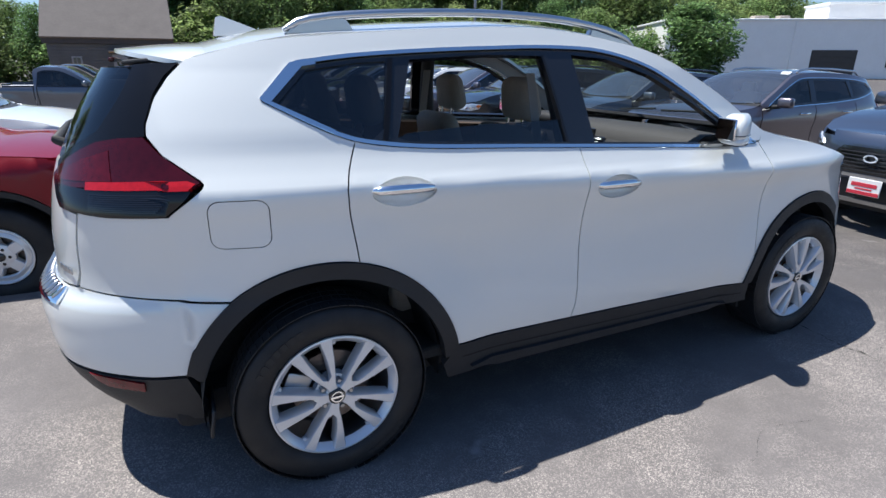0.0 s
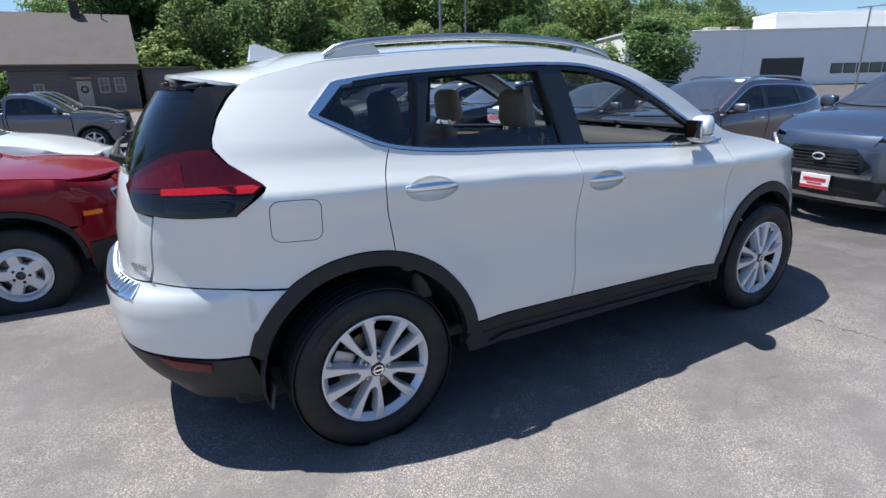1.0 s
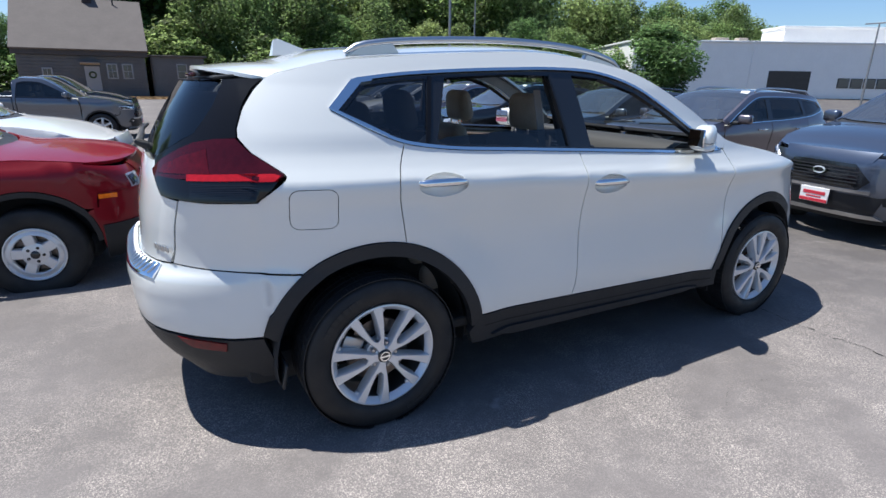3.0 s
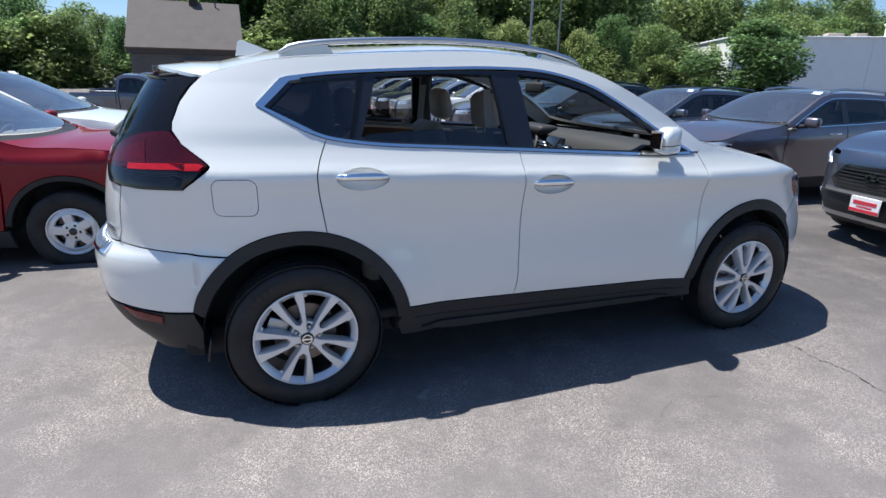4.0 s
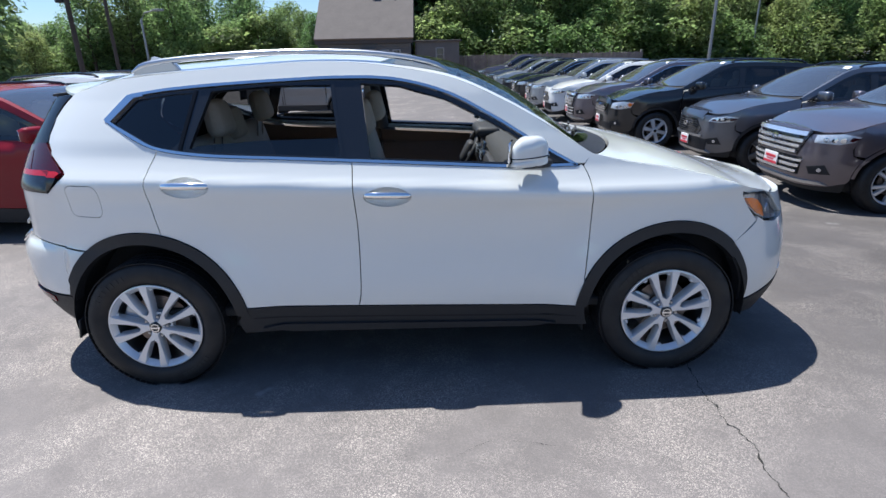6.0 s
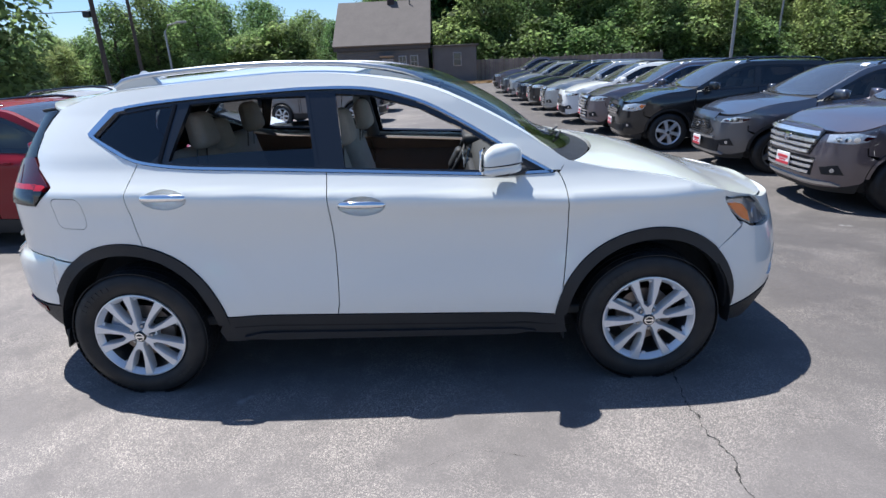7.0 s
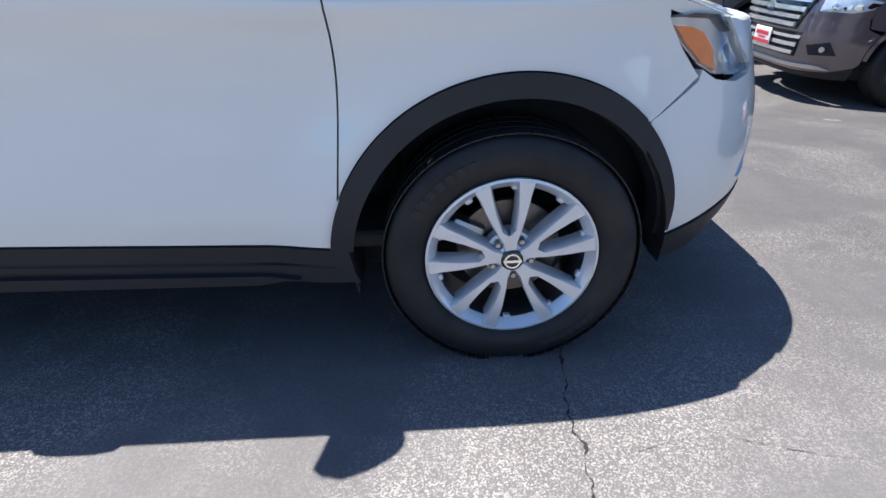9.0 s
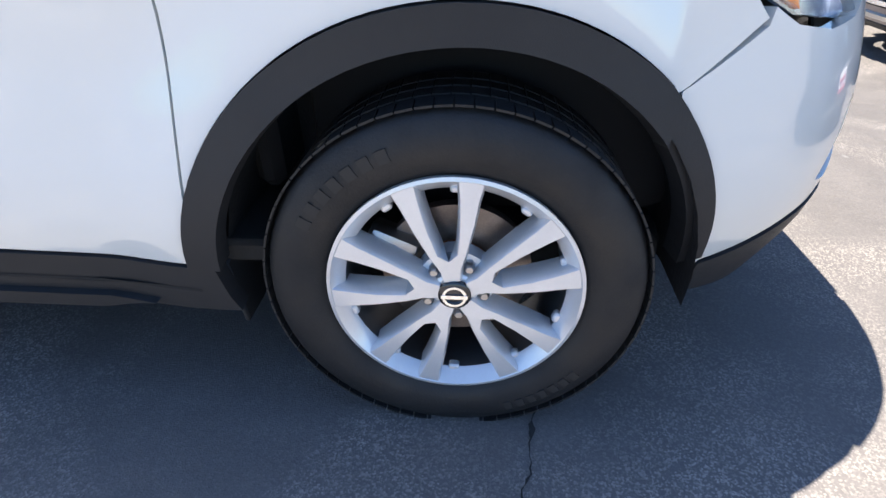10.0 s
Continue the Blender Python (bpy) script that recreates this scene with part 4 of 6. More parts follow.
    part("bulkhead", box((0.06, 1.45, 0.55), (2.32, 0, 0.75), 0.02, 1), M["shell"], car)
    part("engine_block", box((0.80, 1.30, 0.5), (2.78, 0, 0.62), 0.08, 2), M["shell"], car)
    part("boot_floor", box((0.72, 1.10, 0.46), (-0.16, 0, 0.62), 0.04, 2), M["carpet"], car)
    for x in (rear_arch[0], fore_arch[0]):
        for sgn in (-1, 1):
            well = bmesh.new()
            add_lathe(well, [(0.448, -0.16), (0.452, 0.0), (0.44, 0.10), (0.0, 0.14)], 40)
            cut = [v for v in well.verts if v.co.z < -0.12]
            bmesh.ops.delete(well, geom=cut, context="VERTS")
            bmesh.ops.reverse_faces(well, faces=well.faces)
            w = part("wheel_arch_liner", smooth(well, 60), M["liner"], car, at=pose(x, -0.68 * -sgn, 0.36, 0, 0, 0 if sgn < 0 else 180))
    for x in (-0.452 + 0.0, 2.715 - 0.452):
        for sgn in (-1, 1):
            part("mud_flap", box((0.012, 0.18, 0.11 if x < 0 else 0.15), (x + (0.03 if x < 0 else -0.0), sgn * 0.775, 0.335 if x < 0 else 0.31), 0.004, 1, (0, 10 if x < 0 else -6, 0)), M["plastic"], car)
    # wheels
    for k, (x, zc) in enumerate(((0.0, 0.352), (2.705, 0.352))):
        for sgn in (-1, 1):
            build_wheel(car, 0.358, 0.238, phase=radians(97.5 if k else 111), m=pose(x, sgn * 0.90, zc, 0, 0, 0 if sgn < 0 else 180), fine=sgn < 0, steps=72 if sgn < 0 else 40, tread=sgn < 0)
    build_cabin(car)
    return car


def seat_parts(car, x, y, wide, name="front_seat", rest=True):
    """A seat with its cushion, backrest and head restraint."""
    s = part(name, box((0.50, wide * 0.8, 0.16), (x + 0.28, y, 0.44), 0.03, 1), M["dark_trim"], car)
    part("cushion", box((0.54, wide, 0.15), (x + 0.30, y, 0.58), 0.055, 4, (0, -7, 0)), M["beige"], s)
    back = bmesh.new()
    add_box(back, (0.15, wide, 0.66), (0, 0, 0), 0.06, 4, taper=(0.8, 0.82))
    part("backrest", smooth(back), M["beige"], s, at=pose(x - 0.045, y, 0.92, 0, -14, 0))
    return s


def headrest(parent, x, y, z, wide=0.26):
    part("headrest", box((0.11, wide, 0.20), (x, y, z), 0.05, 4, (0, -10, 0), taper=(0.85, 0.88)), M["beige"], parent)
    for d in (-0.06, 0.06):
        part("headrest_post", tube([(x - 0.02, y + d, z - 0.08), (x - 0.035, y + d, z - 0.20)], 0.007, 6), M["chrome"], parent)


def build_cabin(car):
    for y in (-0.37, 0.37):
        s = seat_parts(car, 1.12, y, 0.50)
        headrest(s, 1.10, y, 1.355)
    bench = part("rear_bench", box((0.50, 1.24, 0.16), (0.58, 0, 0.57), 0.05, 3, (0, -6, 0)), M["beige"], car)
    part("bench_base", box((0.48, 1.22, 0.22), (0.56, 0, 0.42), 0.03, 1), M["dark_trim"], bench)
    part("bench_back", box((0.15, 1.24, 0.66), (0.26, 0, 0.95), 0.06, 3, (0, -16, 0)), M["beige"], bench)
    for y in (-0.40, 0.0, 0.40):
        headrest(bench, 0.31 if y else 0.24, y, 1.37 if y else 1.30, 0.25)
    part("cabin_floor", box((2.5, 1.70, 0.05), (1.18, 0, 0.40), 0.01, 1), M["carpet"], car)
    part("centre_console", box((0.9, 0.24, 0.30), (1.45, 0, 0.56), 0.04, 3), M["dark_trim"], car)
    dash = bmesh.new()
    rows = []
    for y in np.linspace(-0.78, 0.78, 13):
        f = 1 - (y / 0.80) ** 2
        prof = [(2.20 + 0.16 * f, 1.150), (2.05, 1.180), (1.92, 1.186), (1.845, 1.155), (1.825, 1.08), (1.80, 0.98), (1.84, 0.86), (1.98, 0.70)]
        rows.append([dash.verts.new((x, y, z)) for x, z in prof])
    for a, b in zip(rows, rows[1:]):
        for k in range(7):
            dash.faces.new((a[k], b[k], b[k + 1], a[k + 1]))
    bmesh.ops.recalc_face_normals(dash, faces=dash.faces)
    d = part("dashboard", smooth(dash, 60), M["dash"], car, "dark grey dashboard top")
    part("dash_face", box((0.06, 1.46, 0.10), (1.815, 0, 1.055), 0.02, 2, (0, 12, 0)), M["dark_trim"], d)
    for y in (-0.62, -0.14, 0.14, 0.62):
        vent = part("air_vent", box((0.03, 0.15, 0.065), (1.795, y, 1.085), 0.015, 2, (0, 12, 0)), M["black_gloss"], d)
        for k in range(3):
            part("vent_slat", box((0.008, 0.13, 0.006), (1.778, y, 1.065 + 0.02 * k), 0.002, 1), M["satin"], vent)
    part("screen", box((0.02, 0.22, 0.13), (1.80, 0.0, 1.09), 0.008, 2, (0, 12, 0)), M["black_gloss"], d)
    part("gauge_hood", box((0.16, 0.40, 0.07), (1.86, 0.37, 1.175), 0.03, 3), M["dark_trim"], d)
    rim = bmesh.new()
    circle = [(0.185 * math.cos(a), 0.185 * math.sin(a), 0) for a in np.linspace(0, 2 * math.pi, 41)]
    add_tube(rim, circle, 0.016, 10)
    w = part("steering_wheel", smooth(rim, 60), M["dark_trim"], car, "black steering wheel", at=pose(1.74, 0.37, 1.02, 0, -62, 0))
    part("wheel_boss", box((0.16, 0.15, 0.06), (0, 0, 0.01), 0.028, 3), M["dark_trim"], w)
    for a in (0, 90, 180):
        part("wheel_spoke", box((0.12, 0.035, 0.02), (0.12 * math.cos(radians(a + 90)), 0.12 * math.sin(radians(a + 90)), 0), 0.008, 2, (0, 0, a + 90)), M["satin"], w)
    part("rear_view_mirror", box((0.03, 0.22, 0.065), (1.62, 0.0, 1.475), 0.014, 3), M["dark_trim"], car)
    part("mirror_stem", tube([(1.63, 0, 1.49), (1.66, 0, 1.56)], 0.014, 8), M["dark_trim"], car)
    for y in (-0.37, 0.37):
        part("sun_visor", box((0.16, 0.34, 0.02), (1.36, y, 1.575), 0.008, 2, (0, 20, 0)), M["grey_trim"], car)
    for sgn in (-1, 1):
        part("pillar_inner", tube([(1.11, sgn * 0.74, 1.17), (1.08, sgn * 0.665, 1.40), (1.06, sgn * 0.585, 1.57)], [0.05, 0.042, 0.04], 8), M["dark_trim"], car)
        part("seat_belt", box((0.045, 0.006, 0.40), (1.03, sgn * 0.60, 1.28), 0.002, 1, (16 * sgn, 0, 0)), M["grey_trim"], car)
        part("grab_handle", tube([(0.5, sgn * 0.56, 1.56), (0.52, sgn * 0.545, 1.535), (0.66, sgn * 0.545, 1.535), (0.68, sgn * 0.56, 1.56)], 0.010, 8), M["grey_trim"], car)


build_crossover()


# ---- the other cars of the lot ----
def paint(name, colour, flake=0.25):
    return material(name, colour, 0.36, metal=flake, coat=1.0, coat_ior=1.6, spec=0.3, vary=0.04, scale=3)


PAINT = dict(
    brown=paint("bronze_grey_metallic_paint", (0.170, 0.150, 0.168), 0.85),
    grey=paint("magnetic_grey_metallic_paint", (0.132, 0.138, 0.160), 0.85),
    blue=paint("slate_blue_grey_paint", (0.112, 0.128, 0.168), 0.85),
    black=paint("black_paint", (0.004, 0.0045, 0.006), 0.0),
    navy=paint("dark_navy_paint", (0.006, 0.009, 0.018), 0.2),
    white=paint("bright_white_paint", (0.74, 0.74, 0.73), 0.0),
    silver=paint("silver_paint", (0.42, 0.43, 0.44), 0.6),
    red=material("deep_cherry_red_paint", (0.175, 0.002, 0.009), 0.5, coat=0.6, coat_ior=1.45, spec=0.12, vary=0.04, scale=3),
)


def repaint(car, old, fresh):
    for o in car.children_recursive:
        for slot in o.material_slots:
            if slot.material == old:
                slot.link, slot.material = "OBJECT", fresh


def build_suv(name, label, colour, wb=2.79, wide=1.92, high=1.73, front="bars", wheels=(5, 0.2, 0.03, 0.045), alloy="alloy", rails=True, chrome_trim=False, tyre=0.37, boxy=0.0, pickup=False, snub=0.0):
    """A parked sport utility car or pickup, coarser than the white one."""
    car = thing(name, label, "pickup" if pickup else "car")
    kx, kz, kw = wb / 2.705, high / 1.70, wide / 1.84
    f = lambda pts: [(x * kx, z * kz) for x, z in pts]
    b = boxy
    zr = [(-0.60, 1.50 + 0.12 * b), (-0.45, 1.545 + 0.09 * b), (-0.10, 1.600 + 0.05 * b), (0.335, 1.635), (0.87, 1.650), (1.20, 1.635), (1.45, 1.590), (1.65, 1.500), (1.85, 1.395), (2.05, 1.290), (2.24, 1.190)]
    if pickup:
        zr = [(0.70, 1.60), (0.80, 1.655), (1.10, 1.67), (1.40, 1.645), (1.58, 1.56), (1.80, 1.42), (2.05, 1.26), (2.20, 1.17)]
    bonnet = [(2.40, 1.135), (2.75, 1.115), (3.05, 1.085), (3.20, 1.060), (3.40, 1.02)] if front == "slots" else [(2.40, 1.158), (2.75, 1.120), (3.05, 1.055), (3.20, 1.000), (3.40, 0.94)]
    body = Body(
        width=[(z * kz, w * kw) for z, w in [(0.15, 0.82), (0.30, 0.868), (0.45, 0.888), (0.75, 0.900), (0.95, 0.918), (1.05, 0.919), (1.10, 0.908), (1.15, 0.880), (1.25, 0.840), (1.40, 0.775 + 0.06 * b), (1.55, 0.70 + 0.10 * b), (1.70, 0.62 + 0.12 * b)]],
        tail=[(z * kz, x * kx) for z, x in [(0.15, -0.85), (0.30, -0.98), (0.5, -1.03), (0.75, -1.02), (0.95, -0.99), (1.15, -0.95), (1.30, -0.88 - 0.08 * b), (1.45, -0.78 - 0.16 * b), (1.60, -0.68 - 0.22 * b), (1.75, -0.6)]],
        nose=[(z * kz, x * kx - snub) for z, x in [(0.15, 3.40), (0.30, 3.55), (0.50, 3.61), (0.75, 3.61), (0.92, 3.58), (1.02, 3.52), (1.10, 3.44), (1.75, 3.40)]],
        edge=f(zr + bonnet),
        crown=[(-1 * kx, 0.03), (0.5 * kx, 0.05), (1.2 * kx, 0.05), (1.7 * kx, 0.075), (2.2 * kx, 0.055), (2.5 * kx, 0.045), (3.4 * kx, 0.035)],
        xa=0.9 * kx, xb=1.9 * kx, nr=4.2 + 2 * b, nf=3.9 + 2 * b, xc=-0.45 * kx, xd=3.05 * kx, rear_arc=1.3, nose_arc=1.25, arches=((0, tyre, 0.48), (wb, tyre, 0.48)), blister=0.02,
    )
    drop = (0.03 if front == "slots" else 0.075) * kz
    low = lambda pts: [(s, z - drop * float(np.clip((z / kz - 0.58) / 0.34, 0, 1))) for s, z in pts]

    def face(outline, holes=(), **more):
        return body.panel(low(outline), holes=[low(h) for h in holes], **more)

    def brim(s):
        """The height of the upper skin over a place s of the side."""
        z = float(body.edge(np.array([min(s, 3.4 * kx)]))[0])
        for _ in range(6):
            x, y, _z = body.where(np.array([[s, z]]))[0]
            q = min(1.0, abs(y) / max(0.05, float(body.half(x, z)[0])))
            z = float((body.edge(np.array([x])) + body.crown(np.array([x])) * (1 - q**2.4))[0])
        return z

    both = lambda nm, data, mat, parent=car, lab="": [part(nm, d, mat, parent, lab) for d in (data, mirrored(data))]
    P = PAINT[colour]
    big = dict(step=0.10, lip=0.03)
    ra, fa = (0.0, tyre, 0.475), (wb, tyre, 0.475)
    dlo_top = f([(-0.35, 1.50 + 0.05 * b), (0.0, 1.545), (0.46, 1.572), (1.03, 1.580), (1.28, 1.565), (1.50, 1.490), (1.72, 1.385), (1.93, 1.270), (2.12, 1.158)])
    dlo_low = f([(-0.52, 1.36 - 0.10 * b), (-0.30, 1.300 - 0.06 * b), (0.1, 1.235), (0.74, 1.190), (1.09, 1.178), (1.55, 1.160), (2.12, 1.140)])
    sill = f([(0.40, 0.42), (2.30, 0.40)])
    if pickup:
        dlo_top = f([(0.80, 1.54), (0.95, 1.585), (1.28, 1.575), (1.50, 1.495), (1.75, 1.36), (2.06, 1.165)])
        dlo_low = f([(0.74, 1.165), (1.3, 1.150), (2.06, 1.135)])
        both("bed_side", body.panel(f([(0.66, 1.16), (-0.62, 1.16), (-0.66, 0.45)]) + arc(*ra, 170, 12, 24) + f([(0.5, 0.42), (0.66, 0.42)]), **big), P)
        side = [p for p in along(f(zr), 2.22 * kx, 0.71 * kx)] + f([(0.68, 1.55), (0.68, 0.42), (0.74, 0.42)]) + along(dlo_low, 0.74 * kx, 0.75 * kx) + along(dlo_top, 0.80 * kx, 2.06 * kx) + f([(2.18, 1.16)])
        part("cab_back", box((0.04, 1.5 * kw, 1.1), (0.70 * kx, 0, 1.03 * kz), 0.01, 1), P, car)
        part("cab_rear_window", box((0.01, 1.15, 0.36), (0.672 * kx, 0, 1.38 * kz), 0.003, 1), M["privacy"], car)
        part("bed_floor", box((1.5 * kx, 1.5, 0.08), (-0.1 * kx, 0, 0.72), 0.01, 1), M["plastic"], car)
        part("tailgate", box((0.05, 1.5, 0.5), (-0.93 * kx, 0, 0.90), 0.02, 2), P, car)
        doors = [("cab_door", along(dlo_low, 0.76 * kx, 2.06 * kx) + f([(2.18, 1.13), (2.235, 0.95), (2.22, 0.42), (0.76, 0.42)]))]
    else:
        side = along(f(zr), 2.22 * kx, -0.58 * kx) + f([(-0.66, 1.40), (-0.72, 1.20), (-0.74, 0.80), (-0.70, 0.45)]) + arc(*ra, 170, 80, 14) + f([(0.10, 1.0), (0.14, 1.232)]) + along(dlo_low, 0.13 * kx, -0.52 * kx) + along(dlo_top, -0.35 * kx, 2.12 * kx) + f([(2.19, 1.15)])
        doors = [
            ("rear_door", along(dlo_low, 0.14 * kx, 1.06 * kx) + f([(1.10, 0.80), (1.08, 0.41)]) + along(sill, 1.06 * kx, 0.55 * kx) + arc(*ra, 8, 78, 14) + f([(0.11, 1.0)])),
            ("front_door", along(dlo_low, 1.07 * kx, 2.12 * kx) + f([(2.20, 1.13), (2.245, 0.95), (2.24, 0.70), (2.20, 0.41)]) + along(sill, 2.18 * kx, 1.09 * kx) + f([(1.11, 0.80)])),
        ]
        part("tail_panel", body.panel([(-0.72 * kx, 0.25), (2 * body.s_rear + 0.72 * kx, 0.25), (2 * body.s_rear + 0.70 * kx, 1.25 * kz), (-0.70 * kx, 1.25 * kz)], **big), P, car)
        part("rear_window", body.panel([(-0.72 * kx, 1.25 * kz), (2 * body.s_rear + 0.72 * kx, 1.25 * kz), (2 * body.s_rear + 0.66 * kx, 1.52 * kz), (-0.66 * kx, 1.52 * kz)], **big), M["privacy"], car)
        both("tail_lamp", body.panel(f([(-0.60, 1.22), (-0.90, 1.22), (-0.90, 0.98), (-0.62, 1.05)]), step=0.10, lip=0.02, lift=0.01), M["red_lens"], car, "red tail lamp")
    both("body_side", body.panel(side, step=0.08, lip=0.03), P)
    both("inner_side", body.panel(f([(0.8 if pickup else -0.5, 1.12), (0.8 if pickup else -0.5, 0.45), (2.2, 0.45), (2.2, 1.10)]), step=0.2, lip=0, lift=-0.06), M["shell"])
    for nm, outline in doors:
        for d, flip in zip(both(nm, body.panel(outline, **big), P), (False, True)):
            hx = min(p[0] for p in outline) + 0.26 * kx
            hz = 1.06 * kz
            w = float(body.half(hx, hz)[0])
            sg = 1 if flip else -1
            part("door_handle", tube([(hx - 0.10, sg * w, hz), (hx - 0.07, sg * (w + 0.035), hz), (hx + 0.07, sg * (w + 0.035), hz), (hx + 0.10, sg * w, hz)], 0.014, 6), M["chrome"] if chrome_trim else P, d)
    opening = along(dlo_low, dlo_low[0][0], dlo_low[-1][0], 0.1) + along(dlo_top, dlo_top[-1][0], dlo_top[0][0], 0.1)
    ins = [tuple(p) for p in shrunk(dense(opening, 0.08), 0.012)]
    splits = [1.02 * kx, 1.14 * kx] if not pickup else [1.35 * kx, 1.42 * kx]
    both("window_surround", body.panel(*ring(ins, 0.03)[:1], step=0.12, gap=0, lip=0.01, lift=-0.006, holes=ring(ins, 0.035)[1]), M["black_gloss"])
    band, hole = ring(opening, 0.014)
    both("window_moulding", body.panel(band, step=0.10, gap=0, lip=0.012, lift=0.004, holes=hole), M["chrome"] if chrome_trim else M["black_gloss"])
    both("side_glass", body.panel(ins, step=0.12, gap=0, lip=0.004, lift=-0.012), M["privacy"], car, "tinted side glass")
    both("pillar", body.panel([(splits[0], 1.17 * kz), (splits[1], 1.16 * kz), (splits[1] - 0.04, 1.575 * kz), (splits[0] - 0.03, 1.578 * kz)], step=0.12, gap=0, lip=0.01, lift=-0.004), M["black_gloss"])
    if not pickup:
        both("rear_pillar", body.panel(f([(0.12, 1.235), (0.19, 1.23), (0.22, 1.555), (0.14, 1.552)]), step=0.12, gap=0, lip=0.01, lift=-0.004), M["black_gloss"])
    fender = f([(2.20, 1.16), (2.235, 1.19)]) + [(s, brim(s)) for s in np.linspace(2.25 * kx, 3.13 * kx, 24)] + low([(3.16 * kx, 1.0 * kz), (3.20 * kx, 0.86 * kz)]) + f([(3.18, 0.70)]) + arc(*fa, 40, 172, 24) + f([(2.215, 0.41), (2.25, 0.70), (2.26, 0.95)])
    both("fender", body.panel(fender, step=0.08, lip=0.03), P)
    part("hood", body.cover([(2.27 * kx + 0.2 * (1 - q * q), q * 0.985) for q in np.linspace(1, -1, 15)] + [(3.27 * kx - snub + 0.26 * (1 - abs(q) ** 5), q * 0.985) for q in np.sin(np.linspace(-math.pi / 2, math.pi / 2, 23))], step=0.09, lip=0.03), P, car)
    r0 = 0.71 * kx if pickup else -0.60 * kx
    part("roof", body.cover([(r0, q) for q in np.linspace(-1, 1, 9)] + [(1.24 * kx + 0.14 * (1 - q * q), q) for q in np.linspace(1, -1, 13)], step=0.10, gap=0, lip=0.03), P, car)
    part("headliner", body.cover([(r0, q * 0.97) for q in np.linspace(-1, 1, 9)] + [(1.24 * kx + 0.12 * (1 - q * q), q * 0.97) for q in np.linspace(1, -1, 13)], step=0.2, gap=0, lip=0, lift=-0.04), M["dark_trim"], car)
    shield = part("windscreen", body.cover([(1.26 * kx + 0.14 * (1 - q * q), q * 0.93) for q in np.linspace(-1, 1, 13)] + [(2.16 * kx + 0.2 * (1 - q * q), q * 0.95) for q in np.linspace(1, -1, 13)], step=0.10, lip=0.004), M["shield"], car, "clear windscreen")
    shield.visible_shadow = False
    part("cowl", body.cover([(2.16 * kx + 0.2 * (1 - q * q), q * 0.96) for q in np.linspace(1, -1, 13)] + [(2.265 * kx + 0.2 * (1 - q * q), q * 0.96) for q in np.linspace(-1, 1, 13)], step=0.10, lip=0.02, lift=-0.012), M["plastic"], car)
    for sgn in (-1, 1):
        pil = [(1.24 * kx, sgn * 1.0), (2.22 * kx, sgn * 1.0), (2.16 * kx, sgn * 0.95), (1.26 * kx, sgn * 0.93)]
        part("pillar_skin", body.cover(pil if sgn > 0 else pil[::-1], step=0.10, gap=0, lip=0.02), P, car)
        hold = part("wing_mirror", tube([(1.98 * kx, sgn * 0.84 * kw, 1.17 * kz), (1.98 * kx, sgn * 0.96 * kw, 1.18 * kz)], 0.03, 8), M["plastic"], car)
        part("mirror_shell", box((0.12, 0.22, 0.15), (1.97 * kx, sgn * 1.03 * kw, 1.24 * kz), 0.045, 3, (0, 0, 12 * sgn)), P, hold)
        part("mirror_glass", box((0.005, 0.17, 0.11), (1.905 * kx, sgn * 1.02 * kw, 1.24 * kz), 0.002, 1, (0, 0, 12 * sgn)), M["mirror"], hold)
        if rails and not pickup:
            part("roof_rail", tube([(x * kx, sgn * 0.58 * kw, z * kz + 0.01) for x, z in ((-0.25, 1.60), (-0.15, 1.655), (0.4, 1.69), (0.9, 1.70), (1.15, 1.675), (1.22, 1.64))], 0.018, 8), M["satin"] if chrome_trim else M["black_gloss"], car)
    both("arch_trim", body.panel(arc(*ra, 4, 170, 24) + arc(ra[0], ra[1], 0.43, 170, 4, 24), step=0.09, lip=0.04, lift=0.008), M["plastic"] if front != "bars" else P)
    both("arch_trim", body.panel(arc(*fa, 6, 172, 24) + arc(fa[0], fa[1], 0.43, 172, 6, 24), step=0.09, lip=0.04, lift=0.008), M["plastic"] if front != "bars" else P)
    both("sill_cladding", body.panel(f([(0.44, 0.42), (2.24, 0.40), (2.26, 0.24), (0.42, 0.24)]), step=0.12, lip=0.03, lift=0.006), M["plastic"])
    # nose
    n2 = 2 * body.s_nose
    sym = lambda pts: pts + [(n2 - s, z) for s, z in reversed(pts)]
    k = kx
    part("front_bumper", face(sym([(3.20 * k, 0.36 * kz), (3.42 * k, 0.30), (4.0, 0.28)][::-1] + [(x, z) for x, z in arc(*fa, 2, 38, 8)] + [(3.19 * k, 0.73 * kz), (3.21 * k, 0.85 * kz), (3.62 * k, 0.87 * kz), (3.80, 0.97 * kz)]), step=0.07, lip=0.03), P, car)
    part("headlamp_panel", body.panel(sym([(3.8, 0.80 * kz), (3.20 * k, 0.78 * kz), (3.15 * k, 0.90 * kz)] + [(s, brim(s) - 0.008) for s in np.linspace(3.13 * k, body.s_nose - 0.05, 14)]), step=0.06, lip=0.02, lift=-0.006), P, car)
    part("nose_panel", face(sym([(3.80, 0.94 * kz), (3.74 * k, 1.06 * kz)]), step=0.07, lip=0.02, lift=0.001), P, car)
    part("front_lip", face(sym([(3.22 * k, 0.24), (3.20 * k, 0.36 * kz), (3.42 * k, 0.31), (3.9, 0.29)]), step=0.09, lip=0.03, lift=0.006), M["plastic"], car)
    if front == "bars":
        grille = part("grille", face(sym([(3.93, 0.68 * kz), (3.79, 1.03 * kz)]), step=0.06, lip=0.02, lift=0.012), M["black_gloss"], car, "chrome-barred front grille")
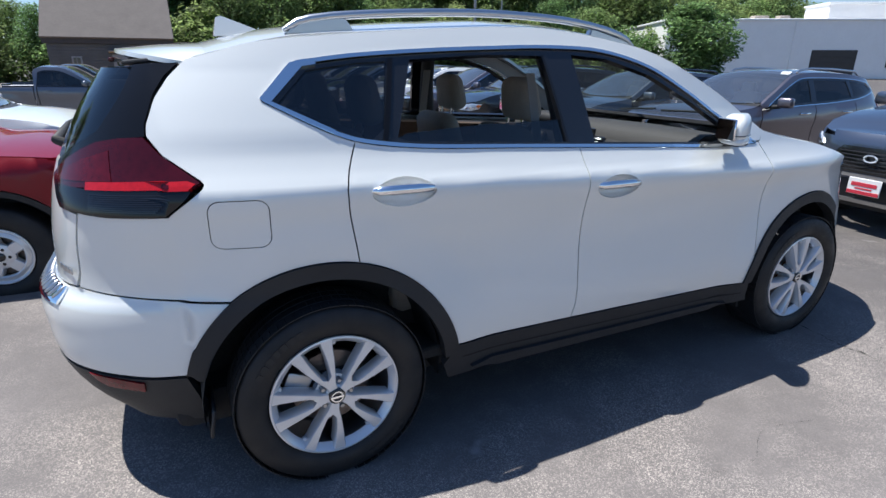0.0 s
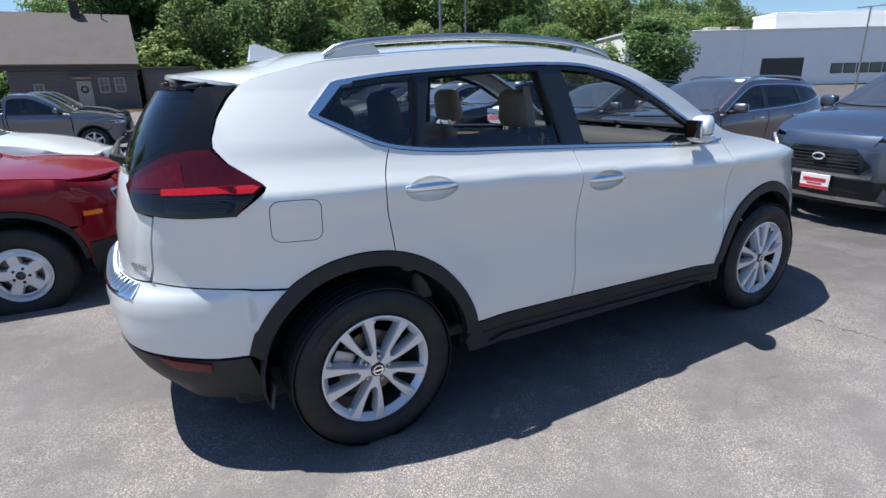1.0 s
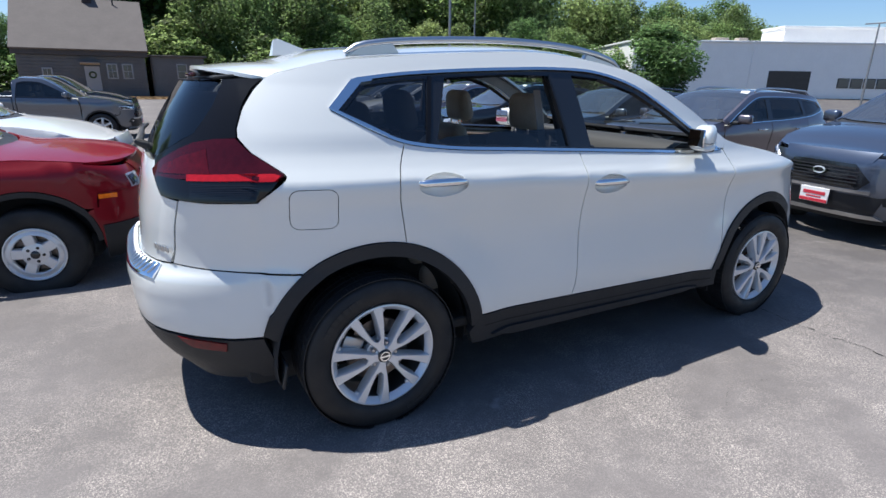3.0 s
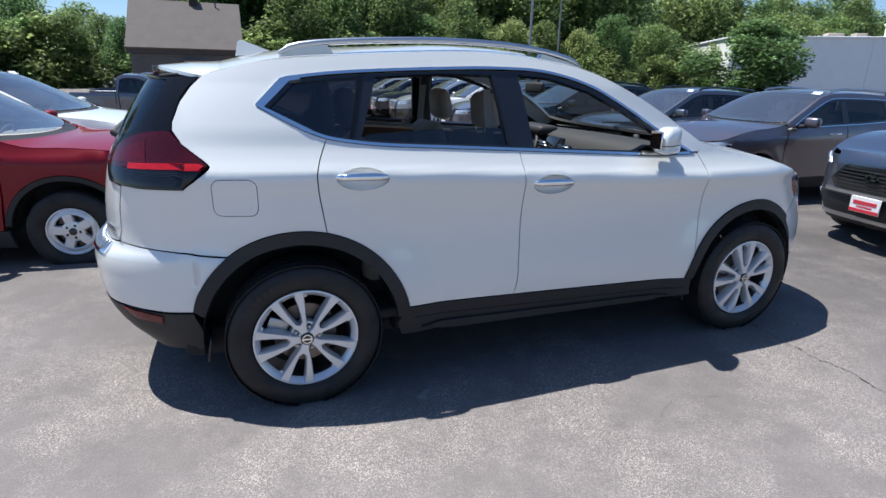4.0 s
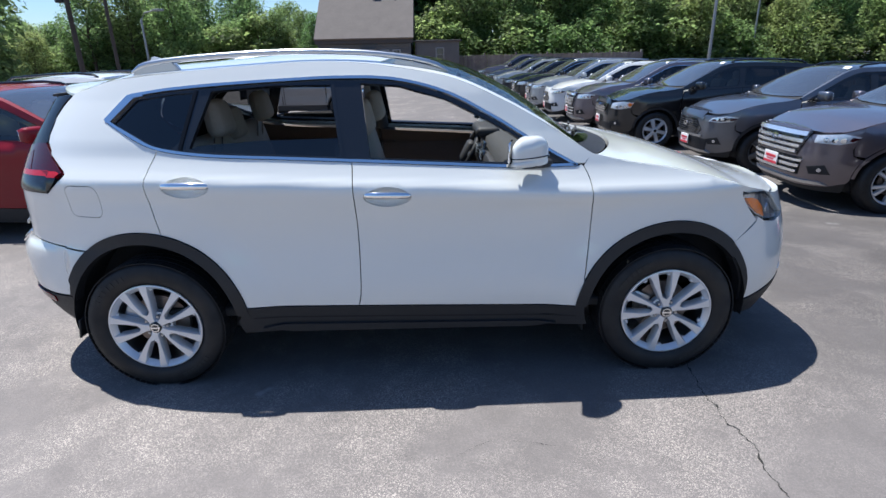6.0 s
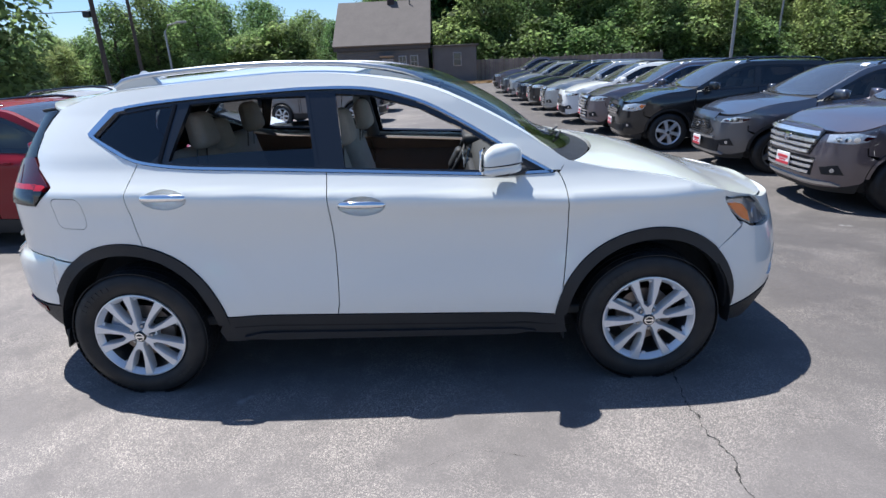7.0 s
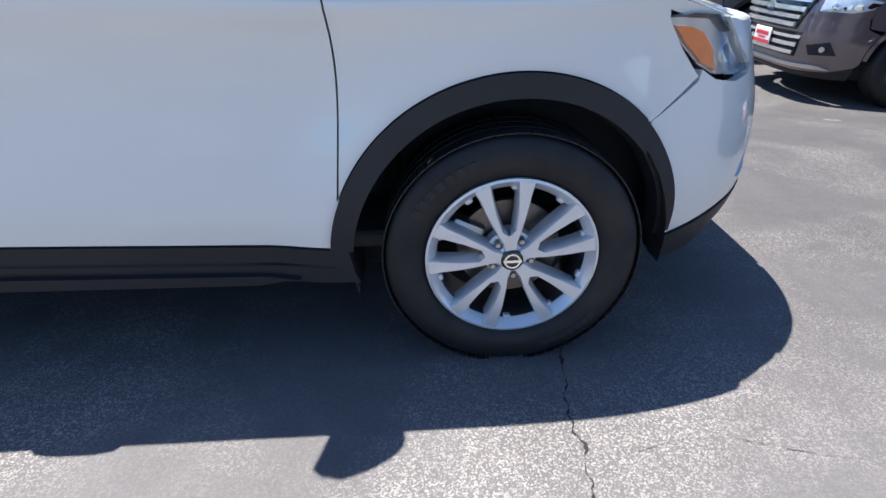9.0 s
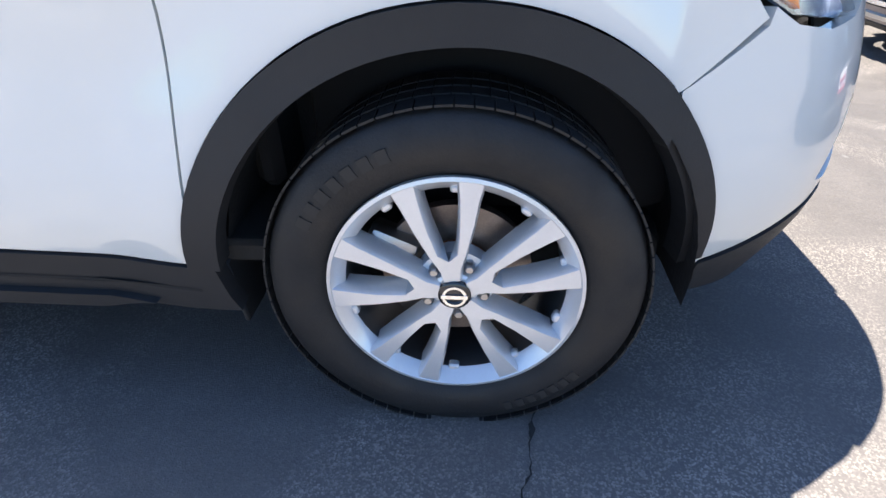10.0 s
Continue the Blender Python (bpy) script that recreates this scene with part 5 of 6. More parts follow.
        for j in range(4):
            z = (0.71 + 0.085 * j) * kz
            part("grille_bar", face(sym([(3.94 - 0.036 * j, z), (3.93 - 0.036 * j, z + 0.052)]), step=0.07, lip=0.03, lift=0.042), M["chrome_bar"], grille)
        for j in range(3):
            z = (0.44 + 0.072 * j) * kz
            part("lower_bar", face(sym([(3.90 - 0.03 * j, z), (3.89 - 0.03 * j, z + 0.040)]), step=0.07, lip=0.03, lift=0.030), M["chrome_bar"], grille)
        part("lower_intake", face(sym([(3.88, 0.42 * kz), (3.84, 0.66 * kz)]), step=0.07, lip=0.02, lift=0.008), M["shell"], grille)
        lamp = f([(3.15, 1.000), (3.34, 1.030), (3.62, 1.000), (3.63, 0.905), (3.36, 0.895), (3.22, 0.930)])
        skid = sym([(3.50, 0.335), (3.62, 0.375)])
    elif front == "mesh":
        grille = part("grille", face(sym([(3.86, 0.60 * kz), (3.76, 0.72 * kz), (3.94, 0.93 * kz)]), step=0.06, lip=0.03, lift=0.012), M["black_gloss"], car, "black mesh front grille")
        for j in range(6):
            z = (0.635 + 0.045 * j) * kz
            part("grille_bar", face(sym([(3.88 if j % 5 else 3.92, z), (3.88 if j % 5 else 3.92, z + 0.014)]), step=0.07, gap=0, lip=0.012, lift=0.024), M["plastic"], grille)
        part("bumper_bar", face(sym([(3.74, 0.56 * kz), (3.74, 0.60 * kz)]), step=0.07, lip=0.04, lift=0.030), M["satin"], grille)
        part("lower_intake", face(sym([(3.66, 0.34 * kz), (3.60, 0.54 * kz)]), step=0.08, lip=0.02, lift=0.010), M["plastic"], grille)
        lamp = f([(3.17, 0.985), (3.36, 1.005), (3.60, 0.965), (3.66, 0.90), (3.44, 0.885), (3.26, 0.91)])
        skid = sym([(3.55, 0.30), (3.66, 0.345)])
    else:
        grille = part("grille", face(sym([(3.98, 0.74 * kz), (3.88, 0.97 * kz)]), step=0.06, lip=0.02, lift=0.012), M["black_gloss"], car, "small barred grille")
        for j in range(4 if front == "small" else 7):
            if front == "small":
                z = (0.76 + 0.055 * j) * kz
                part("grille_bar", face(sym([(3.97 - 0.02 * j, z), (3.965 - 0.02 * j, z + 0.024)]), step=0.07, lip=0.02, lift=0.034), M["chrome"], grille)
            else:
                s = np.interp(j, (0, 6), (3.96, n2 - 3.96))
                part("grille_bar", face([(s - 0.03, 0.76 * kz), (s + 0.03, 0.76 * kz), (s + 0.03, 0.95 * kz), (s - 0.03, 0.95 * kz)], step=0.07, lip=0.02, lift=0.034), P, grille)
        part("lower_intake", face(sym([(3.75, 0.38 * kz), (3.70, 0.52 * kz)]), step=0.07, lip=0.02, lift=0.008), M["plastic"], grille)
        lamp = f([(3.17, 1.00), (3.40, 1.02), (3.62, 0.985), (3.66, 0.87), (3.42, 0.845), (3.22, 0.90)])
        if front == "slots":
            lamp = f([(3.52, 0.985), (3.74, 0.985), (3.74, 0.865), (3.54, 0.865)])
            both("lamp_surround", face(f([(3.165, 1.055), (3.40, 1.03), (3.72, 1.0), (3.72, 0.86), (3.205, 0.86), (3.165, 0.96)]), step=0.08, lip=0.02), P)
            part("lower_bumper", face(sym([(3.205 * k, 0.30), (3.20 * k, 0.56 * kz), (3.60 * k, 0.58 * kz), (3.9, 0.56 * kz), (3.9, 0.29), (3.5, 0.29)][::-1]), step=0.08, lip=0.03, lift=0.014), M["plastic"], car)
            both("side_marker", face(f([(3.20, 0.845), (3.36, 0.845), (3.36, 0.80), (3.20, 0.80)]), step=0.05, lip=0.02, lift=0.008), M["amber"], car, "amber side marker")
        skid = None
    ez = (0.80 if front == "mesh" else 0.90) * kz
    part("emblem", face([(body.s_nose + 0.075 * math.cos(a), ez + 0.05 * math.sin(a)) for a in np.linspace(0, 6.28, 18)], step=0.03, gap=0, lip=0.02, lift=0.055, holes=[[(body.s_nose + 0.055 * math.cos(a), ez + 0.034 * math.sin(a)) for a in np.linspace(6.28, 0, 14)]]), M["chrome"], grille)
    if skid:
        part("skid_trim", face(skid, step=0.09, lip=0.03, lift=0.02), M["satin"], car)
    for data in (face(lamp, step=0.05, lip=0.02, lift=0.006), ):
        for flip in (lambda d: d, mirrored):
            lp = part("headlamp", flip(data), M["lamp_bright"], car, "clear headlamp")
            part("lamp_insert", flip(face([tuple(p) for p in shrunk(dense(lamp, 0.05), 0.022)], step=0.05, lip=0.01, lift=0.010)), M["smoke"] if front == "mesh" else M["lamp_bright"], lp)
            for j in range(1 if front == "slots" else 3):
                cx, cz = (3.62 if front == "slots" else 3.33) * kx + 0.09 * j, lamp[3][1] + 0.045 * kz
                part("lamp_bowl", flip(face([(cx + 0.034 * math.cos(a), cz + 0.028 * math.sin(a)) for a in np.linspace(0, 6.28, 12)], step=0.03, gap=0, lip=0.01, lift=0.016)), M["chrome"], lp)
            part("lens_cover", flip(face(lamp, step=0.05, lip=0.01, lift=0.022)), M["lens"], lp).visible_shadow = False
            part("turn_lens", flip(face([(lamp[0][0] + 0.01, lamp[0][1] - 0.02), (lamp[0][0] + 0.10, lamp[0][1] - 0.01), (lamp[0][0] + 0.13, lamp[0][1] - 0.05), (lamp[-1][0] + 0.02, lamp[-1][1] + 0.01)], step=0.05, gap=0, lip=0.01, lift=0.014)), M["amber"] if front == "small" else M["red_dark"], lp)
            if front == "slots":
                continue
            fog = part("fog_lamp", flip(face(f([(3.38, 0.46), (3.62, 0.45), (3.66, 0.54), (3.46, 0.58)]), step=0.06, lip=0.02, lift=0.006)), M["plastic"], car)
            part("fog_lens", flip(face([(3.51 * kx + 0.026 * math.cos(a), 0.51 * kz + 0.026 * math.sin(a)) for a in np.linspace(0, 6.28, 12)], step=0.03, gap=0, lip=0.01, lift=0.016)), M["lamp_inner"], fog)
    # the dealer's card in the plate holder
    pz = 0.56 * kz if front != "mesh" else 0.48 * kz
    px = float(body.nose(pz)) + 0.045
    plate = part("dealer_plate", box((0.012, 0.31, 0.16), (px, 0, pz), 0.004, 1), M["plate_white"], car, "white dealer plate with red print")
    part("plate_bar", box((0.004, 0.24, 0.036), (px + 0.008, 0, pz + 0.022), 0.001, 1), M["plate_red"], plate)
    part("plate_bar", box((0.004, 0.30, 0.034), (px + 0.008, 0, pz - 0.058), 0.001, 1), M["plate_red"], plate)
    part("plate_bar", box((0.004, 0.16, 0.014), (px + 0.008, 0, pz - 0.018), 0.001, 1), M["plate_red"], plate)
    if not pickup:
        tag = body.top(np.array([[1.36 * kx, 0.78]]))[0]
        part("paper_tag", box((0.07, 0.16, 0.006), tuple(tag + np.array([0.02, 0, 0.006])), 0.002, 1, (0, 33, 0)), M["sticker"], car, "white paper stock tag")
    # cabin, underside, wheels
    part("underbody", box((3.6 * kx, 1.45 * kw, 0.2), (1.33 * kx, 0, 0.33), 0.05, 1), M["liner"], car)
    part("engine_bay", box((0.85 * kx, 1.3 * kw, 0.55), (2.75 * kx, 0, 0.65), 0.05, 1), M["shell"], car)
    # the light dash, and grey seats below, brighten what shows through the windscreen
    part("dashboard", box((0.62, 1.45 * kw, 0.34), (1.98 * kx, 0, 0.965 * kz), 0.09, 3, (0, -4, 0)), M["dash_sunlit"], car)
    part("cabin_floor", box((1.5 * kx if pickup else 2.7 * kx, 1.5 * kw, 0.2), (1.45 * kx if pickup else 0.75 * kx, 0, 0.55), 0.02, 1), M["carpet"], car)
    for y in (-0.38, 0.38):
        s = part("front_seat", box((0.16, 0.48, 0.75), (1.05 * kx, y * kw, 0.98), 0.06, 2, (0, -14, 0)), M["grey_trim"], car)
        part("headrest", box((0.10, 0.25, 0.18), (0.98 * kx, y * kw, 1.40 * kz), 0.045, 2), M["grey_trim"], s)
    if not pickup:
        part("rear_seat", box((0.16, 1.25, 0.75), (0.15 * kx, 0, 1.0), 0.06, 2, (0, -14, 0)), M["dark_trim"], car)
    part("steering_wheel", tube([(1.78 * kx + 0.07 * math.sin(a), 0.37 * kw + 0.17 * math.cos(a), 1.05 * kz + 0.15 * math.sin(a)) for a in np.linspace(0, 6.28, 20)], 0.014, 6), M["dark_trim"], car)
    for x in (0.0, wb):
        for sgn in (-1, 1):
            well = bmesh.new()
            add_lathe(well, [(0.44, -0.14), (0.44, 0.10), (0.0, 0.13)], 24)
            bmesh.ops.delete(well, geom=[v for v in well.verts if v.co.z < -0.1], context="VERTS")
            bmesh.ops.reverse_faces(well, faces=well.faces)
            part("wheel_arch_liner", smooth(well, 60), M["liner"], car, at=pose(x, sgn * 0.68 * kw, tyre, 0, 0, 0 if sgn < 0 else 180))
            build_wheel(car, tyre, tyre * (0.57 if front == "slots" else 0.665), m=pose(x, sgn * 0.895 * kw, tyre - 0.006, 0, 0, 0 if sgn < 0 else 180) @ pose(0, 0, 0, 0, 20 * sgn + 30 * x, 0), style=wheels, alloy=alloy, tread=False, steps=32, fine=False, disc=front == "slots")
    return car


def lot_height(x, y):
    """The lot falls a little away from the white car, and rises again towards the house."""
    soft = lambda a, b, v: (lambda t: t * t * (3 - 2 * t))(np.clip((v - a) / (b - a), 0, 1))
    dip = 0.12 * soft(1.9, 3.8, y) + 0.17 * soft(2.2, 4.8, x) * soft(1.6, 4.0, y) + 0.10 * soft(4.0, 5.6, x) * soft(-3, 0, y) * (1 - soft(1.6, 4.0, y)) + 0.28 * soft(4.0, 13.0, y) * (1 - soft(-0.5, 3.0, x))
    return -dip * (1 - soft(20, 38, y))


def park(car, nose, yaw, reach, copy=True, label="", colours=None):
    """Stands a car, or a copy of it, with the middle of its nose over a place; colours: paint before and after."""
    d = Vector((math.cos(radians(yaw)), math.sin(radians(yaw)), 0))
    spot = Vector((*nose, 0)) - d * reach
    mid = spot + d * 1.3
    z = float(lot_height(mid.x, mid.y))
    m = pose(spot.x, spot.y, z, 0, 0, yaw)
    if copy:
        car = copy_thing(car, m)
        if colours:
            repaint(car, PAINT[colours[0]], PAINT[colours[1]])
    else:
        car.matrix_basis = m
    return tagged(car, label, group="parked cars of the lot")


def fill_lot():
    big = build_suv("sport_utility_car", "bronze grey sport utility car with chrome-barred grille", "brown", 2.79, 1.925, 1.73, "bars", (5, 0.22, 0.026, 0.040), "alloy", True, True, 0.385)
    small = build_suv("sport_utility_car", "slate blue-grey sport utility car with black mesh grille", "blue", 2.69, 1.855, 1.69, "mesh", (5, 0.0, 0.07, 0.08), "alloy_dark", True, False, 0.36)
    old = build_suv("sport_utility_car", "black older sport utility car with large headlamps", "black", 2.79, 1.91, 1.75, "small", (6, 0.0, 0.05, 0.075), "alloy", True, False, 0.38, 0.25)
    truck = build_suv("pickup_truck", "dark grey pickup truck with crew cab", "grey", 2.85, 1.90, 1.80, "mesh", (6, 0.0, 0.05, 0.06), "alloy", False, False, 0.39, 0.4, True)
    jeep = build_suv("boxy_utility_car", "deep red boxy utility car with silver five-spoke wheels", "red", 2.635, 1.76, 1.58, "slots", (5, 0.0, 0.070, 0.075), "alloy", True, False, 0.35, 0.8, False, 0.15)
    A = 177
    park(small, (5.56, 1.16), A - 3, 3.66, False, "slate blue-grey sport utility car with black mesh grille")
    park(big, (6.10, 4.66), A, 3.78, False, "bronze grey sport utility car with chrome-barred grille")
    park(small, (6.02, 7.15), A, 3.66, True, "dark grey sport utility car with black mesh grille", ("blue", "grey"))
    park(old, (5.25, 9.8), A, 3.78, False, "black older sport utility car with large headlamps")
    for k, (kind, reach, old_colour, fresh, text) in enumerate((
        (big, 3.78, "brown", "brown", "bronze grey sport utility car with chrome-barred grille"),
        (small, 3.66, "blue", "white", "white sport utility car with black grille"),
        (big, 3.78, "brown", "silver", "silver sport utility car with chrome-barred grille"),
        (big, 3.78, "brown", "black", "black sport utility car with chrome-barred grille"),
        (small, 3.66, "blue", "navy", "dark navy sport utility car with roof rails"),
        (small, 3.66, "blue", "silver", "silver sport utility car with black mesh grille"),
        (small, 3.66, "blue", "grey", "dark grey sport utility car parked in the row"),
        (truck, 3.80, "grey", "brown", "bronze grey pickup truck at the end of the row"),
    )):
        park(kind, (5.15 - 0.135 * k, 12.3 + 2.42 * k), A, reach, True, text, (old_colour, fresh))
    # row on the other side
    park(jeep, (-0.80, 3.60), -6, 3.366, False, "deep red boxy utility car with silver five-spoke wheels")
    park(small, (-0.85, 6.1), -7, 3.66, True, "white sport utility car with black grille", ("blue", "white"))
    park(truck, (-0.72, 18.6), -7, 3.80, False, "dark grey pickup truck with crew cab")
    park(truck, (-0.75, 22.8), -7, 3.80, True, "black pickup truck with crew cab", ("grey", "black"))


fill_lot()


# ---- the place ----
def asphalt():
    m = bpy.data.materials.new("worn_asphalt")
    m.use_nodes = True
    t = m.node_tree
    b = t.nodes["Principled BSDF"]
    link = t.links.new
    at = node(t, "NewGeometry").outputs["Position"]

    def noise_of(scale, detail=5.0, rough=0.6):
        n = node(t, "TexNoise", Scale=scale, Detail=detail, Roughness=rough)
        link(at, n.inputs["Vector"])
        return n.outputs["Fac"]

    def span(value, a, b0, c, d):
        n = node(t, "MapRange")
        for key, v in zip(("From Min", "From Max", "To Min", "To Max"), (a, b0, c, d)):
            n.inputs[key].default_value = v
        link(value, n.inputs["Value"])
        return n.outputs[0]

    def times(a, b0):
        n = node(t, "Math")
        n.operation = "MULTIPLY"
        link(a, n.inputs[0]), link(b0, n.inputs[1])
        return n.outputs[0]

    wide, patchy, mid, grit = noise_of(0.35, 4), noise_of(1.7, 6, 0.7), noise_of(9.0, 6, 0.7), noise_of(90.0, 3, 0.8)
    stones = node(t, "TexVoronoi", Scale=240.0)
    link(at, stones.inputs["Vector"])
    grey = node(t, "SeparateColor")
    link(stones.outputs["Color"], grey.inputs[0])
    tone = times(span(wide, 0.3, 0.7, 0.90, 1.1), span(patchy, 0.3, 0.7, 0.88, 1.12))
    tone = times(tone, span(mid, 0.3, 0.7, 0.90, 1.10))
    tone = times(tone, span(grit, 0.25, 0.75, 0.84, 1.16))
    # brightness put into the tone: paler aisle and car shade, darker before the row
    where = node(t, "SeparateXYZ")
    link(at, where.inputs[0])

    def edge(value, a, b0, lo, hi, wander):
        n = node(t, "Math")
        n.operation = "MULTIPLY_ADD"
        link(wide, n.inputs[0]), link(value, n.inputs[2])
        n.inputs[1].default_value = wander
        return span(n.outputs[0], a, b0, lo, hi)

    tone = times(tone, edge(where.outputs["Y"], -0.1, 1.5, 1.36, 0.98, 1.6))
    tone = times(tone, edge(where.outputs["X"], 0.2, 2.0, 1.22, 1.0, 1.6))
    tone = times(tone, edge(where.outputs["X"], 3.6, 5.6, 1.0, 0.78, 1.6))
    # the binder has worn off the stones in places
    pale = times(span(grey.outputs[0], 0.50, 1.0, 0.0, 1.0), span(noise_of(1.1, 5, 0.65), 0.46, 0.62, 0.12, 1.0))
    rgb = node(t, "Mix")
    rgb.data_type = "RGBA"
    rgb.inputs["A"].default_value, rgb.inputs["B"].default_value = (0.114, 0.103, 0.098, 1), (0.31, 0.275, 0.245, 1)
    link(pale, rgb.inputs["Factor"])
    out = node(t, "VectorMath")
    out.operation = "SCALE"
    link(rgb.outputs["Result"], out.inputs[0]), link(tone, out.inputs["Scale"])
    # chalky spots
    spot = span(noise_of(2.6, 3, 0.5), 0.705, 0.76, 0.0, 0.75)
    chalk = node(t, "Mix")
    chalk.data_type = "RGBA"
    chalk.inputs["B"].default_value = (0.33, 0.32, 0.31, 1)
    link(spot, chalk.inputs["Factor"]), link(out.outputs[0], chalk.inputs["A"])
    link(chalk.outputs["Result"], b.inputs["Base Color"])
    link(span(mid, 0.3, 0.7, 0.72, 0.95), b.inputs["Roughness"])
    b.inputs["Specular IOR Level"].default_value = 0.35
    high = node(t, "Math")
    high.operation = "MULTIPLY_ADD"
    link(grit, high.inputs[0]), link(stones.outputs["Distance"], high.inputs[2])
    high.inputs[1].default_value = 0.8
    relief = node(t, "Bump", Strength=0.22, Distance=0.005)
    link(high.outputs[0], relief.inputs["Height"]), link(relief.outputs[0], b.inputs["Normal"])
    return m


def build_ground():
    xs = np.concatenate([[-900, -400, -200, -120], np.arange(-80, -12, 6), np.arange(-12, 14, 0.5), np.arange(14, 90, 6), [120, 200, 400, 900]])
    ys = np.concatenate([[-900, -300, -100, -40], np.arange(-20, -4, 2), np.arange(-4, 14, 0.5), np.arange(14, 48, 2), [60, 90, 150, 300, 900]])
    gx, gy = np.meshgrid(xs, ys)
    z = lot_height(gx, gy)
    n = len(xs)
    faces = [(r * n + c, r * n + c + 1, (r + 1) * n + c + 1, (r + 1) * n + c) for r in range(len(ys) - 1) for c in range(n - 1)]
    g = part("ground", (list(zip(gx.ravel(), gy.ravel(), z.ravel())), faces), asphalt())
    g.data.shade_smooth()
    tagged(g, "worn grey asphalt of the car lot", "ground", kind="structure")
    # cracks
    tar = material("crack_dirt", (0.026, 0.024, 0.022), 0.95, vary=0.4, scale=30)
    for line, wide in (([(2.90, 0.35), (2.885, 0.10), (2.862, -0.09), (2.835, -0.22), (2.846, -0.33), (2.838, -0.45), (2.868, -0.58), (2.862, -0.70), (2.838, -0.80), (2.84, -0.92), (2.80, -1.06), (2.83, -1.30), (2.78, -1.6), (2.81, -2.2), (2.75, -3.2)], 0.0030), ([(2.96, -0.375), (3.2, -0.34), (3.5, -0.42), (3.9, -0.40)], 0.002), ([(1.25, -0.62), (1.5, -0.66), (1.72, -0.55), (2.0, -0.60)], 0.0013)):
        pts = curve_through(line, 0.012)
        rng = np.random.RandomState(5)
        wob = np.convolve(rng.randn(len(pts)), np.ones(3) / 3, "same") * 0.011
        w = wide * np.clip(0.10 + 1.7 * np.abs(np.convolve(rng.randn(len(pts)), np.ones(3) / 3, "same")), 0.12, 2.2)
        v = [(x + o + s, y, float(lot_height(x, y)) + 0.003) for (x, y), o, ww in zip(pts, wob, w) for s in (-ww, ww)]
        fc = [(2 * k, 2 * k + 1, 2 * k + 3, 2 * k + 2) for k in range(len(pts) - 1)]
        tagged(part("ground_crack", (v, fc), tar), "dark crack across the asphalt", "crack", kind="structure")


def build_house():
    siding = material("weathered_grey_siding", (0.098, 0.102, 0.110), 0.85, vary=0.18, scale=1.2, bump=0.3, bump_scale=12)
    roofing = material("faded_shingle_roof", (0.115, 0.100, 0.092), 0.9, vary=0.16, scale=1.1, bump=0.3, bump_scale=20)
    fascia = material("dark_eave_boards", (0.06, 0.055, 0.055), 0.8, vary=0.2, scale=3)
    framing = material("white_window_paint", (0.27, 0.275, 0.29), 0.6)
    pane = material("dark_window_glass", (0.03, 0.035, 0.04), 0.08, spec=0.8)
    house = thing("house", "weathered grey house with faded shingle roof", "house", pose(0.15, 42, 0))
    x0, x1, deep, eave, ridge = -7.1, 0.0, 8.0, 3.15, 6.4
    wall = bmesh.new()
    rows = [(-0.0, 0), (deep, 0), (deep, eave), (deep / 2, ridge - 0.1), (0, eave)]
    a, b = [wall.verts.new((x0, y, z)) for y, z in rows], [wall.verts.new((x1, y, z)) for y, z in rows]
    for k in range(5):
        wall.faces.new((a[k], a[(k + 1) % 5], b[(k + 1) % 5], b[k]))
    wall.faces.new(a[::-1]), wall.faces.new(b)
    bmesh.ops.recalc_face_normals(wall, faces=wall.faces)
    part("wall", wall, siding, house)
    for k in range(14):
        part("siding_board", box((x1 - x0 + 0.02, 0.03, 0.185), ((x0 + x1) / 2, -0.012, 0.12 + 0.2 * k), 0.006, 1, (6, 0, 0)), siding, house)
    slope = math.hypot(deep / 2 + 0.35, ridge - eave + 0.24)
    tilt = math.degrees(math.atan2(ridge - eave + 0.24, deep / 2 + 0.35))
    for sgn in (-1, 1):
        roof = part("roof", box((x1 - x0 + 0.5, slope, 0.12), ((x0 + x1) / 2, deep / 2 + sgn * (deep / 4 + 0.17), (ridge + eave) / 2 - 0.06), 0.02, 1, (-sgn * tilt, 0, 0)), roofing, house)
    part("eave_board", box((x1 - x0 + 0.4, 0.10, 0.42), ((x0 + x1) / 2, -0.18, eave - 0.30), 0.01, 1), fascia, house)
    part("chimney", box((0.55, 0.55, 1.3), (-3.0, deep / 2 - 0.2, ridge + 0.25), 0.02, 1), material("dark_chimney_brick", (0.05, 0.035, 0.032), 0.9, vary=0.3, scale=6), house)
    part("vent_pipe", tube([(-1.45, deep / 2 - 0.5, ridge - 0.5), (-1.45, deep / 2 - 0.5, ridge + 0.45)], 0.05, 8), fascia, house)
    for x, z, w, h in ((-2.0, 1.70, 0.52, 0.86), (-1.1, 1.70, 0.52, 0.86), (-5.6, 1.40, 0.45, 0.8)):
        win = part("window", box((w + 0.12, 0.08, h + 0.12), (x, -0.05, z), 0.01, 1), framing, house)
        for k in (-1, 1):
            part("pane", box((w - 0.06, 0.02, h / 2 - 0.05), (x, -0.10, z + k * h / 4), 0.004, 1), pane, win)
        part("mullion", box((0.03, 0.02, h), (x, -0.113, z), 0.004, 1), framing, win)
    door = part("door", box((0.85, 0.08, 1.95), (-3.15, -0.05, 1.02), 0.01, 1), framing, house, "white door with a wreath")
    part("wreath", lathe([(0.18 + 0.05 * math.cos(u), 0.05 * math.sin(u)) for u in np.linspace(0, 6.28, 9)], 20, pose(-3.15, -0.12, 1.45)), material("wreath_green", (0.03, 0.05, 0.02), 0.9), door)
